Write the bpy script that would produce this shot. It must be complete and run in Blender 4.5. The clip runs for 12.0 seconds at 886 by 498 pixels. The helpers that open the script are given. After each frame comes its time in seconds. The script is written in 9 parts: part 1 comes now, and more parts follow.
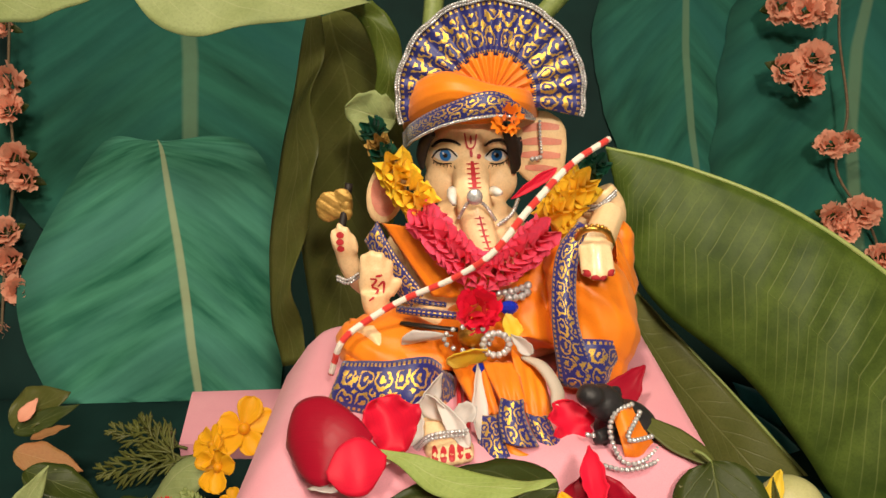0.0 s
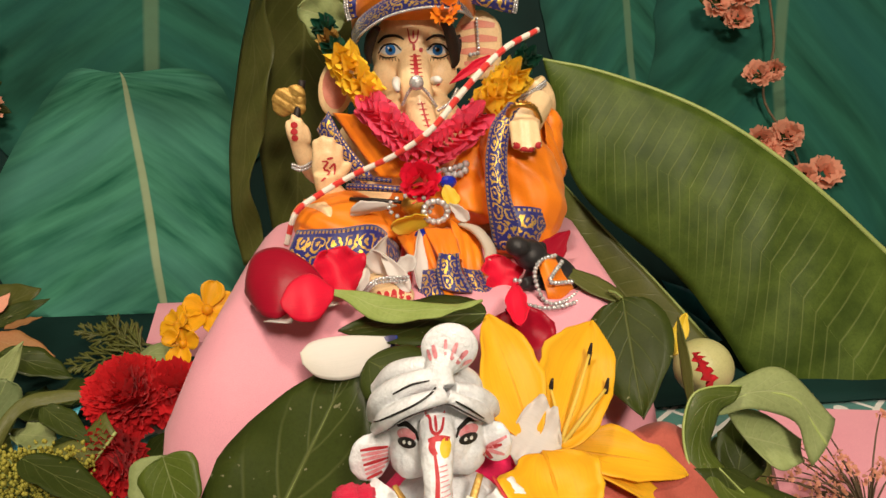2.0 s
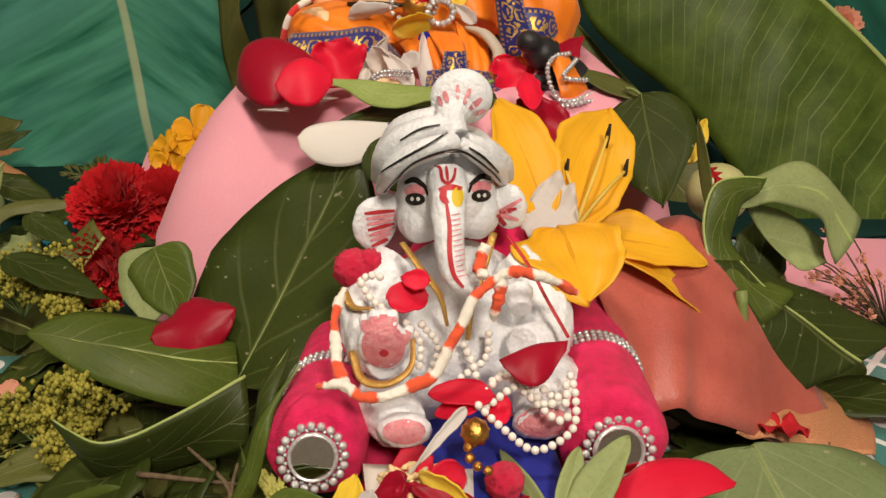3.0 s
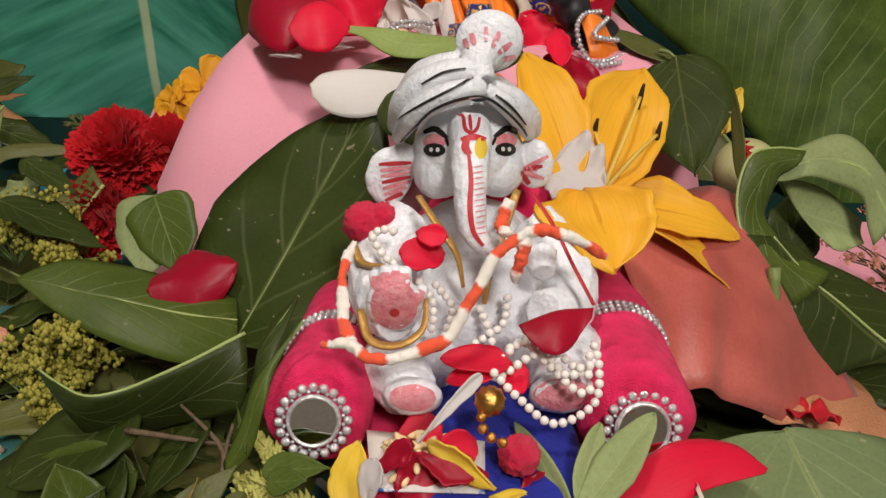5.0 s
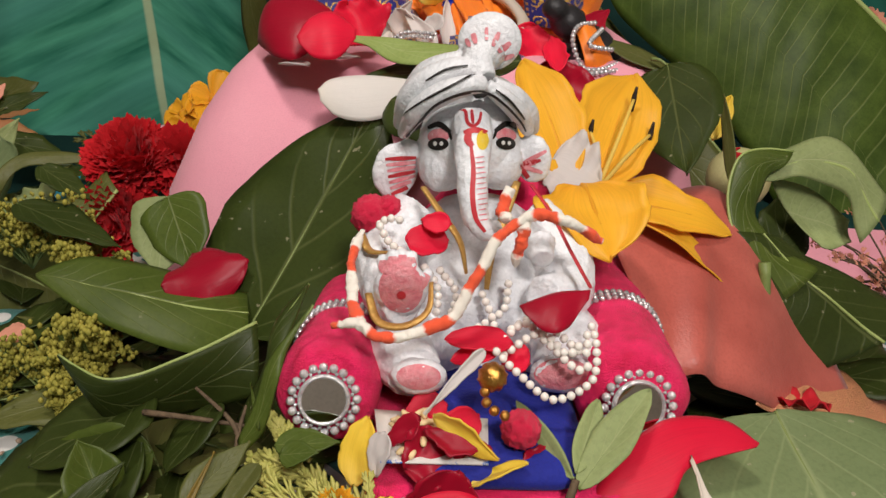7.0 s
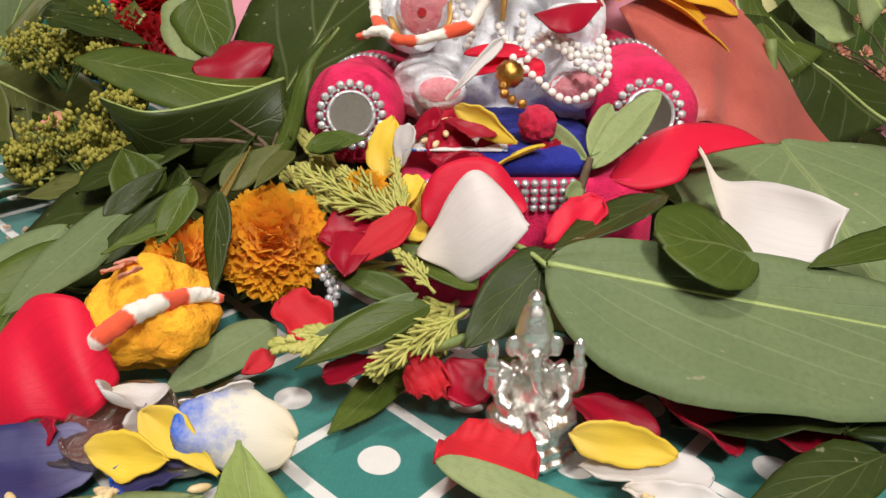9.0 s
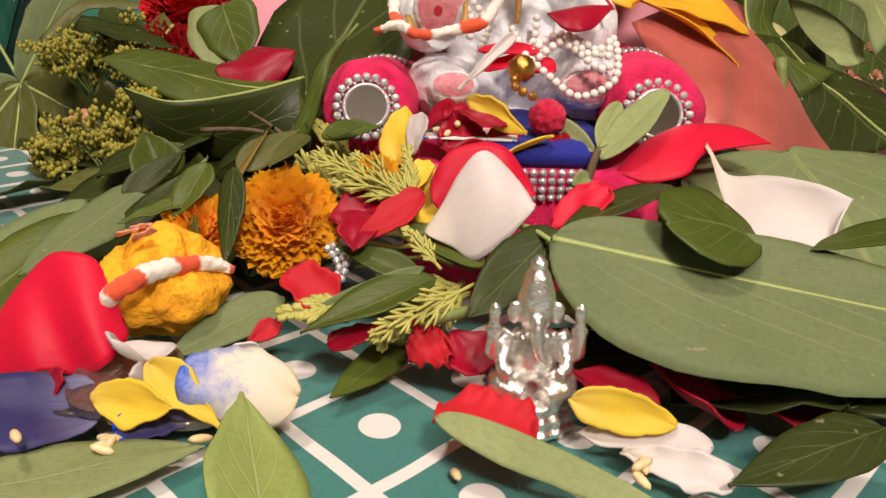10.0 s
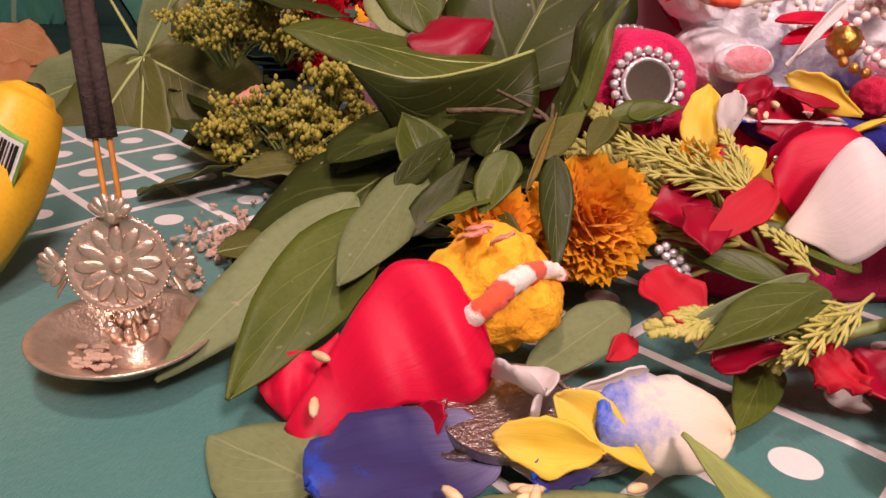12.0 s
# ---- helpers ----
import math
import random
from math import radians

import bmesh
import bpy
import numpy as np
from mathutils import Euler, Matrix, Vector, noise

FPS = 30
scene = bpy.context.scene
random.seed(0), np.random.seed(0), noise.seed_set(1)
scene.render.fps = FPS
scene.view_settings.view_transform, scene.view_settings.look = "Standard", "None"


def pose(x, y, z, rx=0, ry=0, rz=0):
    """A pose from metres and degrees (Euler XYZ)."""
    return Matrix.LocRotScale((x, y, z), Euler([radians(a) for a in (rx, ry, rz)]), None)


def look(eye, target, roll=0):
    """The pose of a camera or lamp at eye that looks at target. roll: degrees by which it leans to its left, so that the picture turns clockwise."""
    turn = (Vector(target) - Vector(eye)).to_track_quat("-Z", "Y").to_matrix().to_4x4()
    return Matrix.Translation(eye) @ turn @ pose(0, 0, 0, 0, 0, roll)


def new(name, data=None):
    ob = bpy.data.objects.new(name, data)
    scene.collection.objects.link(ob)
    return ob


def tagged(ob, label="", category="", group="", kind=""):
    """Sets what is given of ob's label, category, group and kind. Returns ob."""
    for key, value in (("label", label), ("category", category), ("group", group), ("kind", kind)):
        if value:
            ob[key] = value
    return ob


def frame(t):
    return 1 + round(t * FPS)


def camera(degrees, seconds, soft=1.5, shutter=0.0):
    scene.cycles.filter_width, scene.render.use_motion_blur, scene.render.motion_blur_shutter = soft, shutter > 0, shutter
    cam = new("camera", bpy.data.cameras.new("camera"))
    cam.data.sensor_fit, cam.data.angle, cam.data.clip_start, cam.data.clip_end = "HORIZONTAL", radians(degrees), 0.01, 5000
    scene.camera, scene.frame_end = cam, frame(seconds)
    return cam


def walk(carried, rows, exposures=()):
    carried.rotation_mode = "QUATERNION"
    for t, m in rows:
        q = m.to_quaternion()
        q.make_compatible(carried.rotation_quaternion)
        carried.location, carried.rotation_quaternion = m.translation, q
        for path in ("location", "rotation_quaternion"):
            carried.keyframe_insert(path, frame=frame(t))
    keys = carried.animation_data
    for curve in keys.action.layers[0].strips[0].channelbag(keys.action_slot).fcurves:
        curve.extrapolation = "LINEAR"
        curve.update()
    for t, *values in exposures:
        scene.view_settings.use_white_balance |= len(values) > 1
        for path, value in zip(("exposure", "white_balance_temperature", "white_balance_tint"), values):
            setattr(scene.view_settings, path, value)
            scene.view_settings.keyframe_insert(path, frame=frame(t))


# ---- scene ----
from mathutils.bvhtree import BVHTree

cam = camera(58.9, 12.0)
METRES, EYE, TILT, LEAN, TURN = 0.42, 0.294, -17.3, 0.9, 0.0
ROWS = [
    (0.0, 0.0, 0.0, 0.0, 0.0, 0.0, -0.0),
    (0.5, 0.0074, 0.0075, -0.0251, -0.63, -1.03, 0.61),
    (1.0, 0.0112, -0.0126, -0.0647, -1.47, -1.53, 0.79),
    (1.5, 0.017, -0.056, -0.0977, -2.15, -1.63, 0.75),
    (2.0, 0.0263, -0.0924, -0.1317, -2.43, -1.11, 0.51),
    (2.5, 0.017, -0.0629, -0.2188, -2.66, -2.39, 0.32),
    (3.0, 0.0143, -0.0509, -0.2592, -2.88, -7.17, 0.31),
    (3.5, 0.0072, -0.0597, -0.2465, -2.3, -9.52, -0.97),
    (5.5, 0.0097, -0.0004, -0.291, -2.09, -8.11, -2.11),
    (6.0, 0.0133, 0.0017, -0.2939, -2.1, -7.3, -2.11),
    (6.5, 0.011, -0.0167, -0.2948, -2.13, -6.54, -2.05),
    (8.5, -0.0116, -0.098, -0.402, -1.77, -7.28, -0.84),
    (9.0, 0.0024, -0.0955, -0.4847, -1.33, -7.56, -0.63),
    (9.5, 0.0115, -0.097, -0.5234, -0.59, -5.31, -1.66),
    (10.0, 0.008, -0.1079, -0.5249, -0.04, -4.0, -2.3),
    (10.5, -0.0087, -0.1325, -0.5019, 0.43, -3.54, -2.45),
    (11.0, -0.0596, -0.1617, -0.4816, 0.4, -3.8, -2.48),
    (11.5, -0.1327, -0.1009, -0.5072, -0.59, -5.05, -2.29),
    (12.0, -0.1876, -0.0406, -0.5224, -1.26, -5.85, -2.2),
]
EXPOSURES = [(0.0, 0.06, 6450, 9), (1.5, 0.0, 6450, 9), (2.5, -0.15, 6450, 11), (3.5, -0.35, 5900, 12), (5.5, -0.40, 5600, 13), (6.5, -0.38, 5600, 13), (8.5, -0.12, 5600, 12), (9.0, 0.0, 5450, 11), (9.5, 0.03, 5850, 15), (10.0, 0.0, 6100, 20), (10.5, 0.0, 6250, 26), (11.0, -0.02, 6350, 32), (12.0, -0.02, 6450, 50)]
walk(cam, [(t, pose(0, 0, EYE, TILT, LEAN, TURN) @ pose(METRES * x, METRES * y, METRES * z, 90 + pitch, roll, yaw)) for t, x, y, z, yaw, pitch, roll in ROWS], EXPOSURES)

# ---- light: a warm ceiling lamp in a closed room ----
world = bpy.data.worlds.new("room_air")
world.use_nodes = True
world.node_tree.nodes["Background"].inputs[0].default_value = (1.0, 0.93, 0.82, 1)
world.node_tree.nodes["Background"].inputs[1].default_value = 0.06
scene.world = world


def lamp(name, eye, target, size, watts, color):
    data = bpy.data.lights.new(name, "AREA")
    data.shape, data.size, data.energy, data.color = "DISK", size, watts, color
    ob = new(name, data)
    ob.matrix_world = look(eye, target)
    return ob


lamp("ceiling_lamp", (-0.22, 0.02, 1.25), (0.0, 0.2, 0.05), 0.16, 8.4, (1.0, 0.84, 0.64))
# unseen fill from the front, added to brighten the sides that face the camera
lamp("front_fill", (0.25, -0.75, 0.95), (0.0, 0.3, 0.12), 0.20, 13.6, (1.0, 0.86, 0.68))
# added soft fill, no fixture seen: lifts the room's bounce and the metal reflections
lamp("ambient_fill", (0.0, -0.9, 1.62), (0.0, -0.9, 0.0), 0.9, 13, (1.0, 0.88, 0.72))


# ---- materials ----
def nodes_of(name):
    m = bpy.data.materials.new(name)
    m.use_nodes = True
    t = m.node_tree
    return m, t, t.nodes["Principled BSDF"]


def nd(t, kind, **inputs):
    n = t.nodes.new(kind)
    for k, v in inputs.items():
        n.inputs[k].default_value = v
    return n


def math_node(t, op, a, b=0.0):
    n = t.nodes.new("ShaderNodeMath")
    n.operation = op
    for i, v in enumerate((a, b)):
        if isinstance(v, (int, float)):
            n.inputs[i].default_value = v
        else:
            t.links.new(v, n.inputs[i])
    return n.outputs[0]


def mixer(t, fac, a, b):
    n = t.nodes.new("ShaderNodeMix")
    n.data_type = "RGBA"
    if isinstance(fac, (int, float)):
        n.inputs[0].default_value = fac
    else:
        t.links.new(fac, n.inputs[0])
    for i, v in ((6, a), (7, b)):
        if isinstance(v, tuple):
            n.inputs[i].default_value = (*v[:3], 1)
        else:
            t.links.new(v, n.inputs[i])
    return n.outputs[2]


def noise_at(t, scale, detail=4.0, source="Object", stretch=(1, 1, 1), rough=0.55):
    c = t.nodes.new("ShaderNodeTexCoord")
    mp = t.nodes.new("ShaderNodeMapping")
    mp.inputs["Scale"].default_value = stretch
    n = nd(t, "ShaderNodeTexNoise", Scale=scale, Detail=detail, Roughness=rough)
    t.links.new(c.outputs[source], mp.inputs[0])
    t.links.new(mp.outputs[0], n.inputs["Vector"])
    return n.outputs["Fac"]


def ramp(t, fac, lo, hi):
    n = t.nodes.new("ShaderNodeMapRange")
    n.inputs[1].default_value, n.inputs[2].default_value = lo, hi
    t.links.new(fac, n.inputs[0])
    return n.outputs[0]


def bumped(t, p, height, strength, distance=0.001):
    b = nd(t, "ShaderNodeBump", Strength=strength, Distance=distance)
    t.links.new(height, b.inputs["Height"])
    t.links.new(b.outputs[0], p.inputs["Normal"])


def vary(t, color, amount):
    """Lightness differs a little from object to object."""
    o = t.nodes.new("ShaderNodeObjectInfo")
    h = nd(t, "ShaderNodeHueSaturation")
    v = t.nodes.new("ShaderNodeMapRange")
    v.inputs[3].default_value, v.inputs[4].default_value = 1 - amount, 1 + amount
    t.links.new(o.outputs["Random"], v.inputs[0])
    t.links.new(v.outputs[0], h.inputs["Value"])
    t.links.new(color, h.inputs["Color"])
    return h.outputs[0]


def mat(name, c1, c2=None, rough=0.5, metal=0.0, scale=120, bump=0.15, bscale=900, sheen=0.0, coat=0.0, spec=0.4, through_light=0.0, amount=0.0):
    m, t, p = nodes_of(name)
    c2 = c2 or tuple(0.75 * c for c in c1)
    big, fine = noise_at(t, scale), noise_at(t, bscale)
    col = mixer(t, ramp(t, big, 0.3, 0.7), c1, c2)
    col = mixer(t, math_node(t, "MULTIPLY", ramp(t, fine, 0.45, 0.75), 0.25), col, tuple(0.5 * c for c in c2))
    if amount:
        col = vary(t, col, amount)
    t.links.new(col, p.inputs["Base Color"])
    p.inputs["Roughness"].default_value, p.inputs["Metallic"].default_value = rough, metal
    p.inputs["Specular IOR Level"].default_value = spec
    p.inputs["Sheen Weight"].default_value, p.inputs["Coat Weight"].default_value = sheen, coat
    p.inputs["Transmission Weight"].default_value = through_light
    if bump:
        bumped(t, p, math_node(t, "ADD", fine, math_node(t, "MULTIPLY", big, 0.6)), bump)
    return m


def uv_parts(t):
    c = t.nodes.new("ShaderNodeTexCoord")
    s = t.nodes.new("ShaderNodeSeparateXYZ")
    t.links.new(c.outputs["UV"], s.inputs[0])
    return s.outputs[0], s.outputs[1]


def let_through(t, p, color, share):
    """A thin blade: part of the light passes and scatters on the other side."""
    tr, mx = t.nodes.new("ShaderNodeBsdfTranslucent"), t.nodes.new("ShaderNodeMixShader")
    t.links.new(color, tr.inputs["Color"])
    mx.inputs[0].default_value = share
    t.links.new(p.outputs[0], mx.inputs[1])
    t.links.new(tr.outputs[0], mx.inputs[2])
    t.links.new(mx.outputs[0], t.nodes["Material Output"].inputs["Surface"])


def leaf_mat(name, c1, c2, vein, count=8, slant=0.35, rough=0.42, vein_amount=0.42, spots=0.0, coat=0.0, bump=0.35, width=0.02):
    """Blade colour with a pale midrib and slanted side veins, in the leaf's own coordinates."""
    m, t, p = nodes_of(name)
    u, v = uv_parts(t)
    off = math_node(t, "ABSOLUTE", math_node(t, "SUBTRACT", v, 0.5))
    mid = ramp(t, off, width, width * 0.3)
    wob = noise_at(t, 3.0, 2.0, "UV")
    s = math_node(t, "ADD", math_node(t, "SUBTRACT", math_node(t, "MULTIPLY", u, count), math_node(t, "MULTIPLY", off, count * slant * 2)), math_node(t, "MULTIPLY", wob, 0.35))
    f = math_node(t, "ABSOLUTE", math_node(t, "SUBTRACT", math_node(t, "FRACT", s), 0.5))
    side = math_node(t, "MULTIPLY", ramp(t, f, 0.07, 0.015), ramp(t, off, 0.47, 0.2))
    net = noise_at(t, 700, 3.0)
    veins = math_node(t, "MAXIMUM", mid, math_node(t, "MULTIPLY", side, 0.6))
    col = mixer(t, ramp(t, noise_at(t, 45), 0.3, 0.7), c1, c2)
    col = mixer(t, math_node(t, "MULTIPLY", ramp(t, net, 0.45, 0.8), 0.35), col, tuple(0.55 * c for c in c1))
    col = mixer(t, math_node(t, "MULTIPLY", veins, vein_amount), col, vein)
    if spots:
        col = mixer(t, math_node(t, "MULTIPLY", ramp(t, noise_at(t, 260, 2.0), 0.70, 0.74), spots), col, (0.35, 0.33, 0.2))
    col = vary(t, col, 0.16)
    t.links.new(col, p.inputs["Base Color"])
    p.inputs["Roughness"].default_value, p.inputs["Coat Weight"].default_value = rough, coat
    p.inputs["Specular IOR Level"].default_value = 0.25
    bumped(t, p, math_node(t, "SUBTRACT", math_node(t, "MULTIPLY", net, 0.35), math_node(t, "MULTIPLY", veins, 0.8)), bump, 0.0006)
    let_through(t, p, col, 0.12)
    return m


def print_mat(name, c1, c2, c3, vein, width=0.02):
    """A leaf printed on cloth: soft streaks that run from the midrib to the rim, a broad pale midrib."""
    m, t, p = nodes_of(name)
    u, v = uv_parts(t)
    off = math_node(t, "ABSOLUTE", math_node(t, "SUBTRACT", v, 0.5))
    cx = t.nodes.new("ShaderNodeCombineXYZ")
    t.links.new(math_node(t, "SUBTRACT", math_node(t, "MULTIPLY", u, 1.0), math_node(t, "MULTIPLY", off, 0.45)), cx.inputs[0])
    t.links.new(math_node(t, "MULTIPLY", v, 0.12), cx.inputs[1])
    n1, n2 = nd(t, "ShaderNodeTexNoise", Scale=26.0, Detail=4.0), nd(t, "ShaderNodeTexNoise", Scale=5.0, Detail=2.0)
    for n in (n1, n2):
        t.links.new(cx.outputs[0], n.inputs["Vector"])
    col = mixer(t, ramp(t, n1.outputs["Fac"], 0.32, 0.68), c1, c2)
    col = mixer(t, ramp(t, n2.outputs["Fac"], 0.40, 0.70), col, c3)
    col = mixer(t, math_node(t, "MULTIPLY", ramp(t, off, width, width * 0.6), 0.7), col, vein)
    col = mixer(t, math_node(t, "MULTIPLY", ramp(t, off, 0.40, 0.5), 0.5), col, tuple(0.35 * c for c in c1))
    t.links.new(col, p.inputs["Base Color"])
    p.inputs["Roughness"].default_value, p.inputs["Specular IOR Level"].default_value = 0.7, 0.12
    bumped(t, p, noise_at(t, 30, 3.0), 0.3, 0.004)
    return m


def petal_mat(name, c1, c2, rough=0.5, tip=None, streak=0.35, sheen=0.05, tip_at=(0.75, 0.95), thin=0.30):
    """A petal with fine streaks that run from base to rim; c2 towards the base; tip: a dyed rim."""
    m, t, p = nodes_of(name)
    u, v = uv_parts(t)
    lines = noise_at(t, 1.0, 4.0, "UV", (2.5, 38, 1))
    col = mixer(t, ramp(t, math_node(t, "ADD", u, math_node(t, "MULTIPLY", noise_at(t, 60), 0.25)), 0.05, 0.55), c2, c1)
    col = mixer(t, math_node(t, "MULTIPLY", ramp(t, lines, 0.4, 0.75), streak), col, tuple(0.6 * c for c in c1))
    if tip:
        edge = math_node(t, "ADD", u, math_node(t, "MULTIPLY", math_node(t, "SUBTRACT", noise_at(t, 140, 6.0, rough=0.7), 0.5), 1.1))
        col = mixer(t, ramp(t, edge, *tip_at), col, tip)
    col = vary(t, col, 0.10)
    t.links.new(col, p.inputs["Base Color"])
    p.inputs["Roughness"].default_value, p.inputs["Sheen Weight"].default_value = rough, sheen
    p.inputs["Specular IOR Level"].default_value = 0.3
    bumped(t, p, math_node(t, "ADD", math_node(t, "MULTIPLY", lines, 0.4), math_node(t, "MULTIPLY", noise_at(t, 130, 3.0), 1.6)), 0.35, 0.0005)
    let_through(t, p, col, thin)
    return m


def banded_mat(name, colors, period, rough=0.9):
    """Cotton thread whose colour changes along its length."""
    m, t, p = nodes_of(name)
    u, v = uv_parts(t)
    s = math_node(t, "FRACT", math_node(t, "ADD", math_node(t, "DIVIDE", u, period), math_node(t, "MULTIPLY", noise_at(t, 300), 0.25)))
    col = mixer(t, ramp(t, math_node(t, "ABSOLUTE", math_node(t, "SUBTRACT", s, 0.5)), 0.20, 0.26), *colors)
    t.links.new(col, p.inputs["Base Color"])
    p.inputs["Roughness"].default_value, p.inputs["Sheen Weight"].default_value = rough, 0.15
    bumped(t, p, noise_at(t, 2600, 3.0), 0.6, 0.0006)
    return m


def brocade_mat(name, ground, gold, size=0.009):
    """Blue woven border with gold scrolls, gold lines and dots near its edges; u and v in metres along and across, v from 0 to 1."""
    m, t, p = nodes_of(name)
    c = t.nodes.new("ShaderNodeTexCoord")
    u, v = uv_parts(t)
    warp = nd(t, "ShaderNodeTexNoise", Scale=2.2, Detail=2.0)
    vm = t.nodes.new("ShaderNodeMapping")
    vm.inputs["Scale"].default_value = (1 / size, 2.2, 1)
    t.links.new(c.outputs["UV"], vm.inputs[0])
    t.links.new(vm.outputs[0], warp.inputs["Vector"])
    mx = t.nodes.new("ShaderNodeVectorMath")
    mx.operation = "MULTIPLY_ADD"
    t.links.new(warp.outputs["Color"], mx.inputs[0])
    mx.inputs[1].default_value = (0.7, 0.7, 0.0)
    t.links.new(vm.outputs[0], mx.inputs[2])
    vor = nd(t, "ShaderNodeTexVoronoi", Scale=1.0, Randomness=0.15)
    vor.voronoi_dimensions = "2D"
    t.links.new(mx.outputs[0], vor.inputs["Vector"])
    rings = math_node(t, "SINE", math_node(t, "MULTIPLY", vor.outputs["Distance"], 21.0))
    middle = ramp(t, math_node(t, "ABSOLUTE", math_node(t, "SUBTRACT", v, 0.5)), 0.33, 0.31)
    scroll = math_node(t, "MULTIPLY", ramp(t, rings, 0.15, 0.35), middle)
    edge = math_node(t, "ABSOLUTE", math_node(t, "SUBTRACT", math_node(t, "ABSOLUTE", math_node(t, "SUBTRACT", v, 0.5)), 0.43))
    dots = math_node(t, "ABSOLUTE", math_node(t, "SUBTRACT", math_node(t, "FRACT", math_node(t, "DIVIDE", u, size * 0.26)), 0.5))
    dots = math_node(t, "MULTIPLY", ramp(t, edge, 0.035, 0.025), ramp(t, dots, 0.28, 0.22))
    fac = math_node(t, "MAXIMUM", scroll, dots)
    fac = math_node(t, "MULTIPLY", fac, ramp(t, noise_at(t, 1500, 2.0), 0.3, 0.45))
    weave = noise_at(t, 2600, 2.0)
    col = mixer(t, fac, mixer(t, weave, ground, tuple(0.5 * g for g in ground)), gold)
    t.links.new(col, p.inputs["Base Color"])
    t.links.new(math_node(t, "MULTIPLY", fac, 0.85), p.inputs["Metallic"])
    p.inputs["Roughness"].default_value = 0.38
    p.inputs["Sheen Weight"].default_value = 0.3
    bumped(t, p, math_node(t, "ADD", fac, math_node(t, "MULTIPLY", weave, 0.5)), 0.4, 0.0005)
    return m


M_SKIN = mat("cream_paint", (0.93, 0.68, 0.40), (0.88, 0.60, 0.32), 0.36, scale=90, bump=0.2, coat=0.15)
M_REDPAINT = mat("red_paint", (0.55, 0.03, 0.04), rough=0.5)
M_BLACKPAINT = mat("black_paint", (0.015, 0.012, 0.01), rough=0.45)
M_WHITEPAINT = mat("white_gloss_paint", (0.85, 0.84, 0.80), rough=0.3)
M_BLUEPAINT = mat("blue_eye_paint", (0.03, 0.20, 0.60), rough=0.3)
M_HAIR = mat("dark_brown_paint", (0.02, 0.012, 0.01), rough=0.6)
M_PINKEAR = mat("pink_wash_paint", (0.74, 0.24, 0.17), (0.78, 0.33, 0.24), 0.5, scale=160)
M_ORANGE = mat("orange_satin", (0.92, 0.255, 0.008), (0.82, 0.19, 0.006), 0.42, scale=50, bump=0.12, bscale=2500, sheen=0.1)
M_BROCADE = brocade_mat("blue_gold_brocade", (0.015, 0.018, 0.21), (0.80, 0.50, 0.08))
M_SILVERBEAD = mat("silver_rhinestone", (0.80, 0.79, 0.78), (0.52, 0.52, 0.55), 0.22, 0.55, scale=900, bump=0.3)
M_GOLD = mat("gold_metal", (0.75, 0.42, 0.10), (0.55, 0.28, 0.05), 0.28, 1.0, scale=400, bump=0.3, bscale=1500)
M_GOLDPAINT = mat("gold_paint", (0.62, 0.38, 0.10), (0.45, 0.25, 0.06), 0.45, 0.5, scale=300, bump=0.4)
M_BLUEGEM = mat("blue_glass_stone", (0.01, 0.03, 0.45), rough=0.12, bump=0.0, coat=0.6)
M_YRIBBON = petal_mat("yellow_satin_ribbon", (1.0, 0.66, 0.045), (1.0, 0.56, 0.030), 0.35, sheen=0.05, thin=0.15)
M_PRIBBON = petal_mat("pink_satin_ribbon", (1.0, 0.12, 0.23), (0.96, 0.065, 0.15), 0.35, sheen=0.05, thin=0.15)
M_GRIBBON = petal_mat("green_satin_ribbon", (0.012, 0.085, 0.05), (0.006, 0.04, 0.025), 0.3)
M_THREAD = banded_mat("red_white_thread", ((0.72, 0.04, 0.03), (0.86, 0.78, 0.68)), 0.0125)
M_THREAD2 = banded_mat("orange_white_thread", ((0.82, 0.10, 0.03), (0.88, 0.82, 0.72)), 0.016)
M_PINKCLOTH = mat("pink_cotton_cloth", (0.80, 0.36, 0.43), (0.74, 0.30, 0.38), 0.8, scale=18, bump=0.2, bscale=2200, sheen=0.1)
M_CORAL = mat("coral_tissue_cloth", (0.48, 0.115, 0.085), (0.34, 0.070, 0.050), 0.4, scale=40, bump=0.2, sheen=0.1)
M_GLITTER = mat("glitter_coral_cloth", (0.50, 0.15, 0.09), (0.70, 0.38, 0.16), 0.4, 0.2, scale=1800, bump=0.6)
M_CLAYWHITE = mat("white_clay_paint", (0.86, 0.87, 0.89), (0.74, 0.76, 0.80), 0.34, scale=140, bump=0.45, coat=0.15)
M_CLAYGREY = mat("grey_clay_paint", (0.84, 0.85, 0.87), (0.70, 0.71, 0.74), 0.34, scale=220, bump=0.6, coat=0.15)
M_CLAYPINK = mat("pink_clay_paint", (0.68, 0.17, 0.21), (0.75, 0.36, 0.38), 0.5, scale=350, bump=0.5)
M_TURBANLINE = mat("dark_grey_crease", (0.10, 0.10, 0.11), rough=0.7)
M_VELVET = mat("magenta_velvet", (1.0, 0.016, 0.155), (0.66, 0.005, 0.070), 0.7, scale=160, bump=0.9, bscale=2000, sheen=0.06)
M_BLUEVELVET = mat("blue_velvet", (0.012, 0.02, 0.30), (0.008, 0.012, 0.2), 0.8, scale=70, bump=0.4, sheen=0.1)
M_PEARL = mat("pearl", (0.90, 0.86, 0.80), (0.86, 0.80, 0.72), 0.2, scale=300, bump=0.0, coat=0.5)
M_MIRROR = mat("mirror_glass", (0.88, 0.9, 0.9), (0.85, 0.88, 0.88), 0.04, 1.0, bump=0.0)
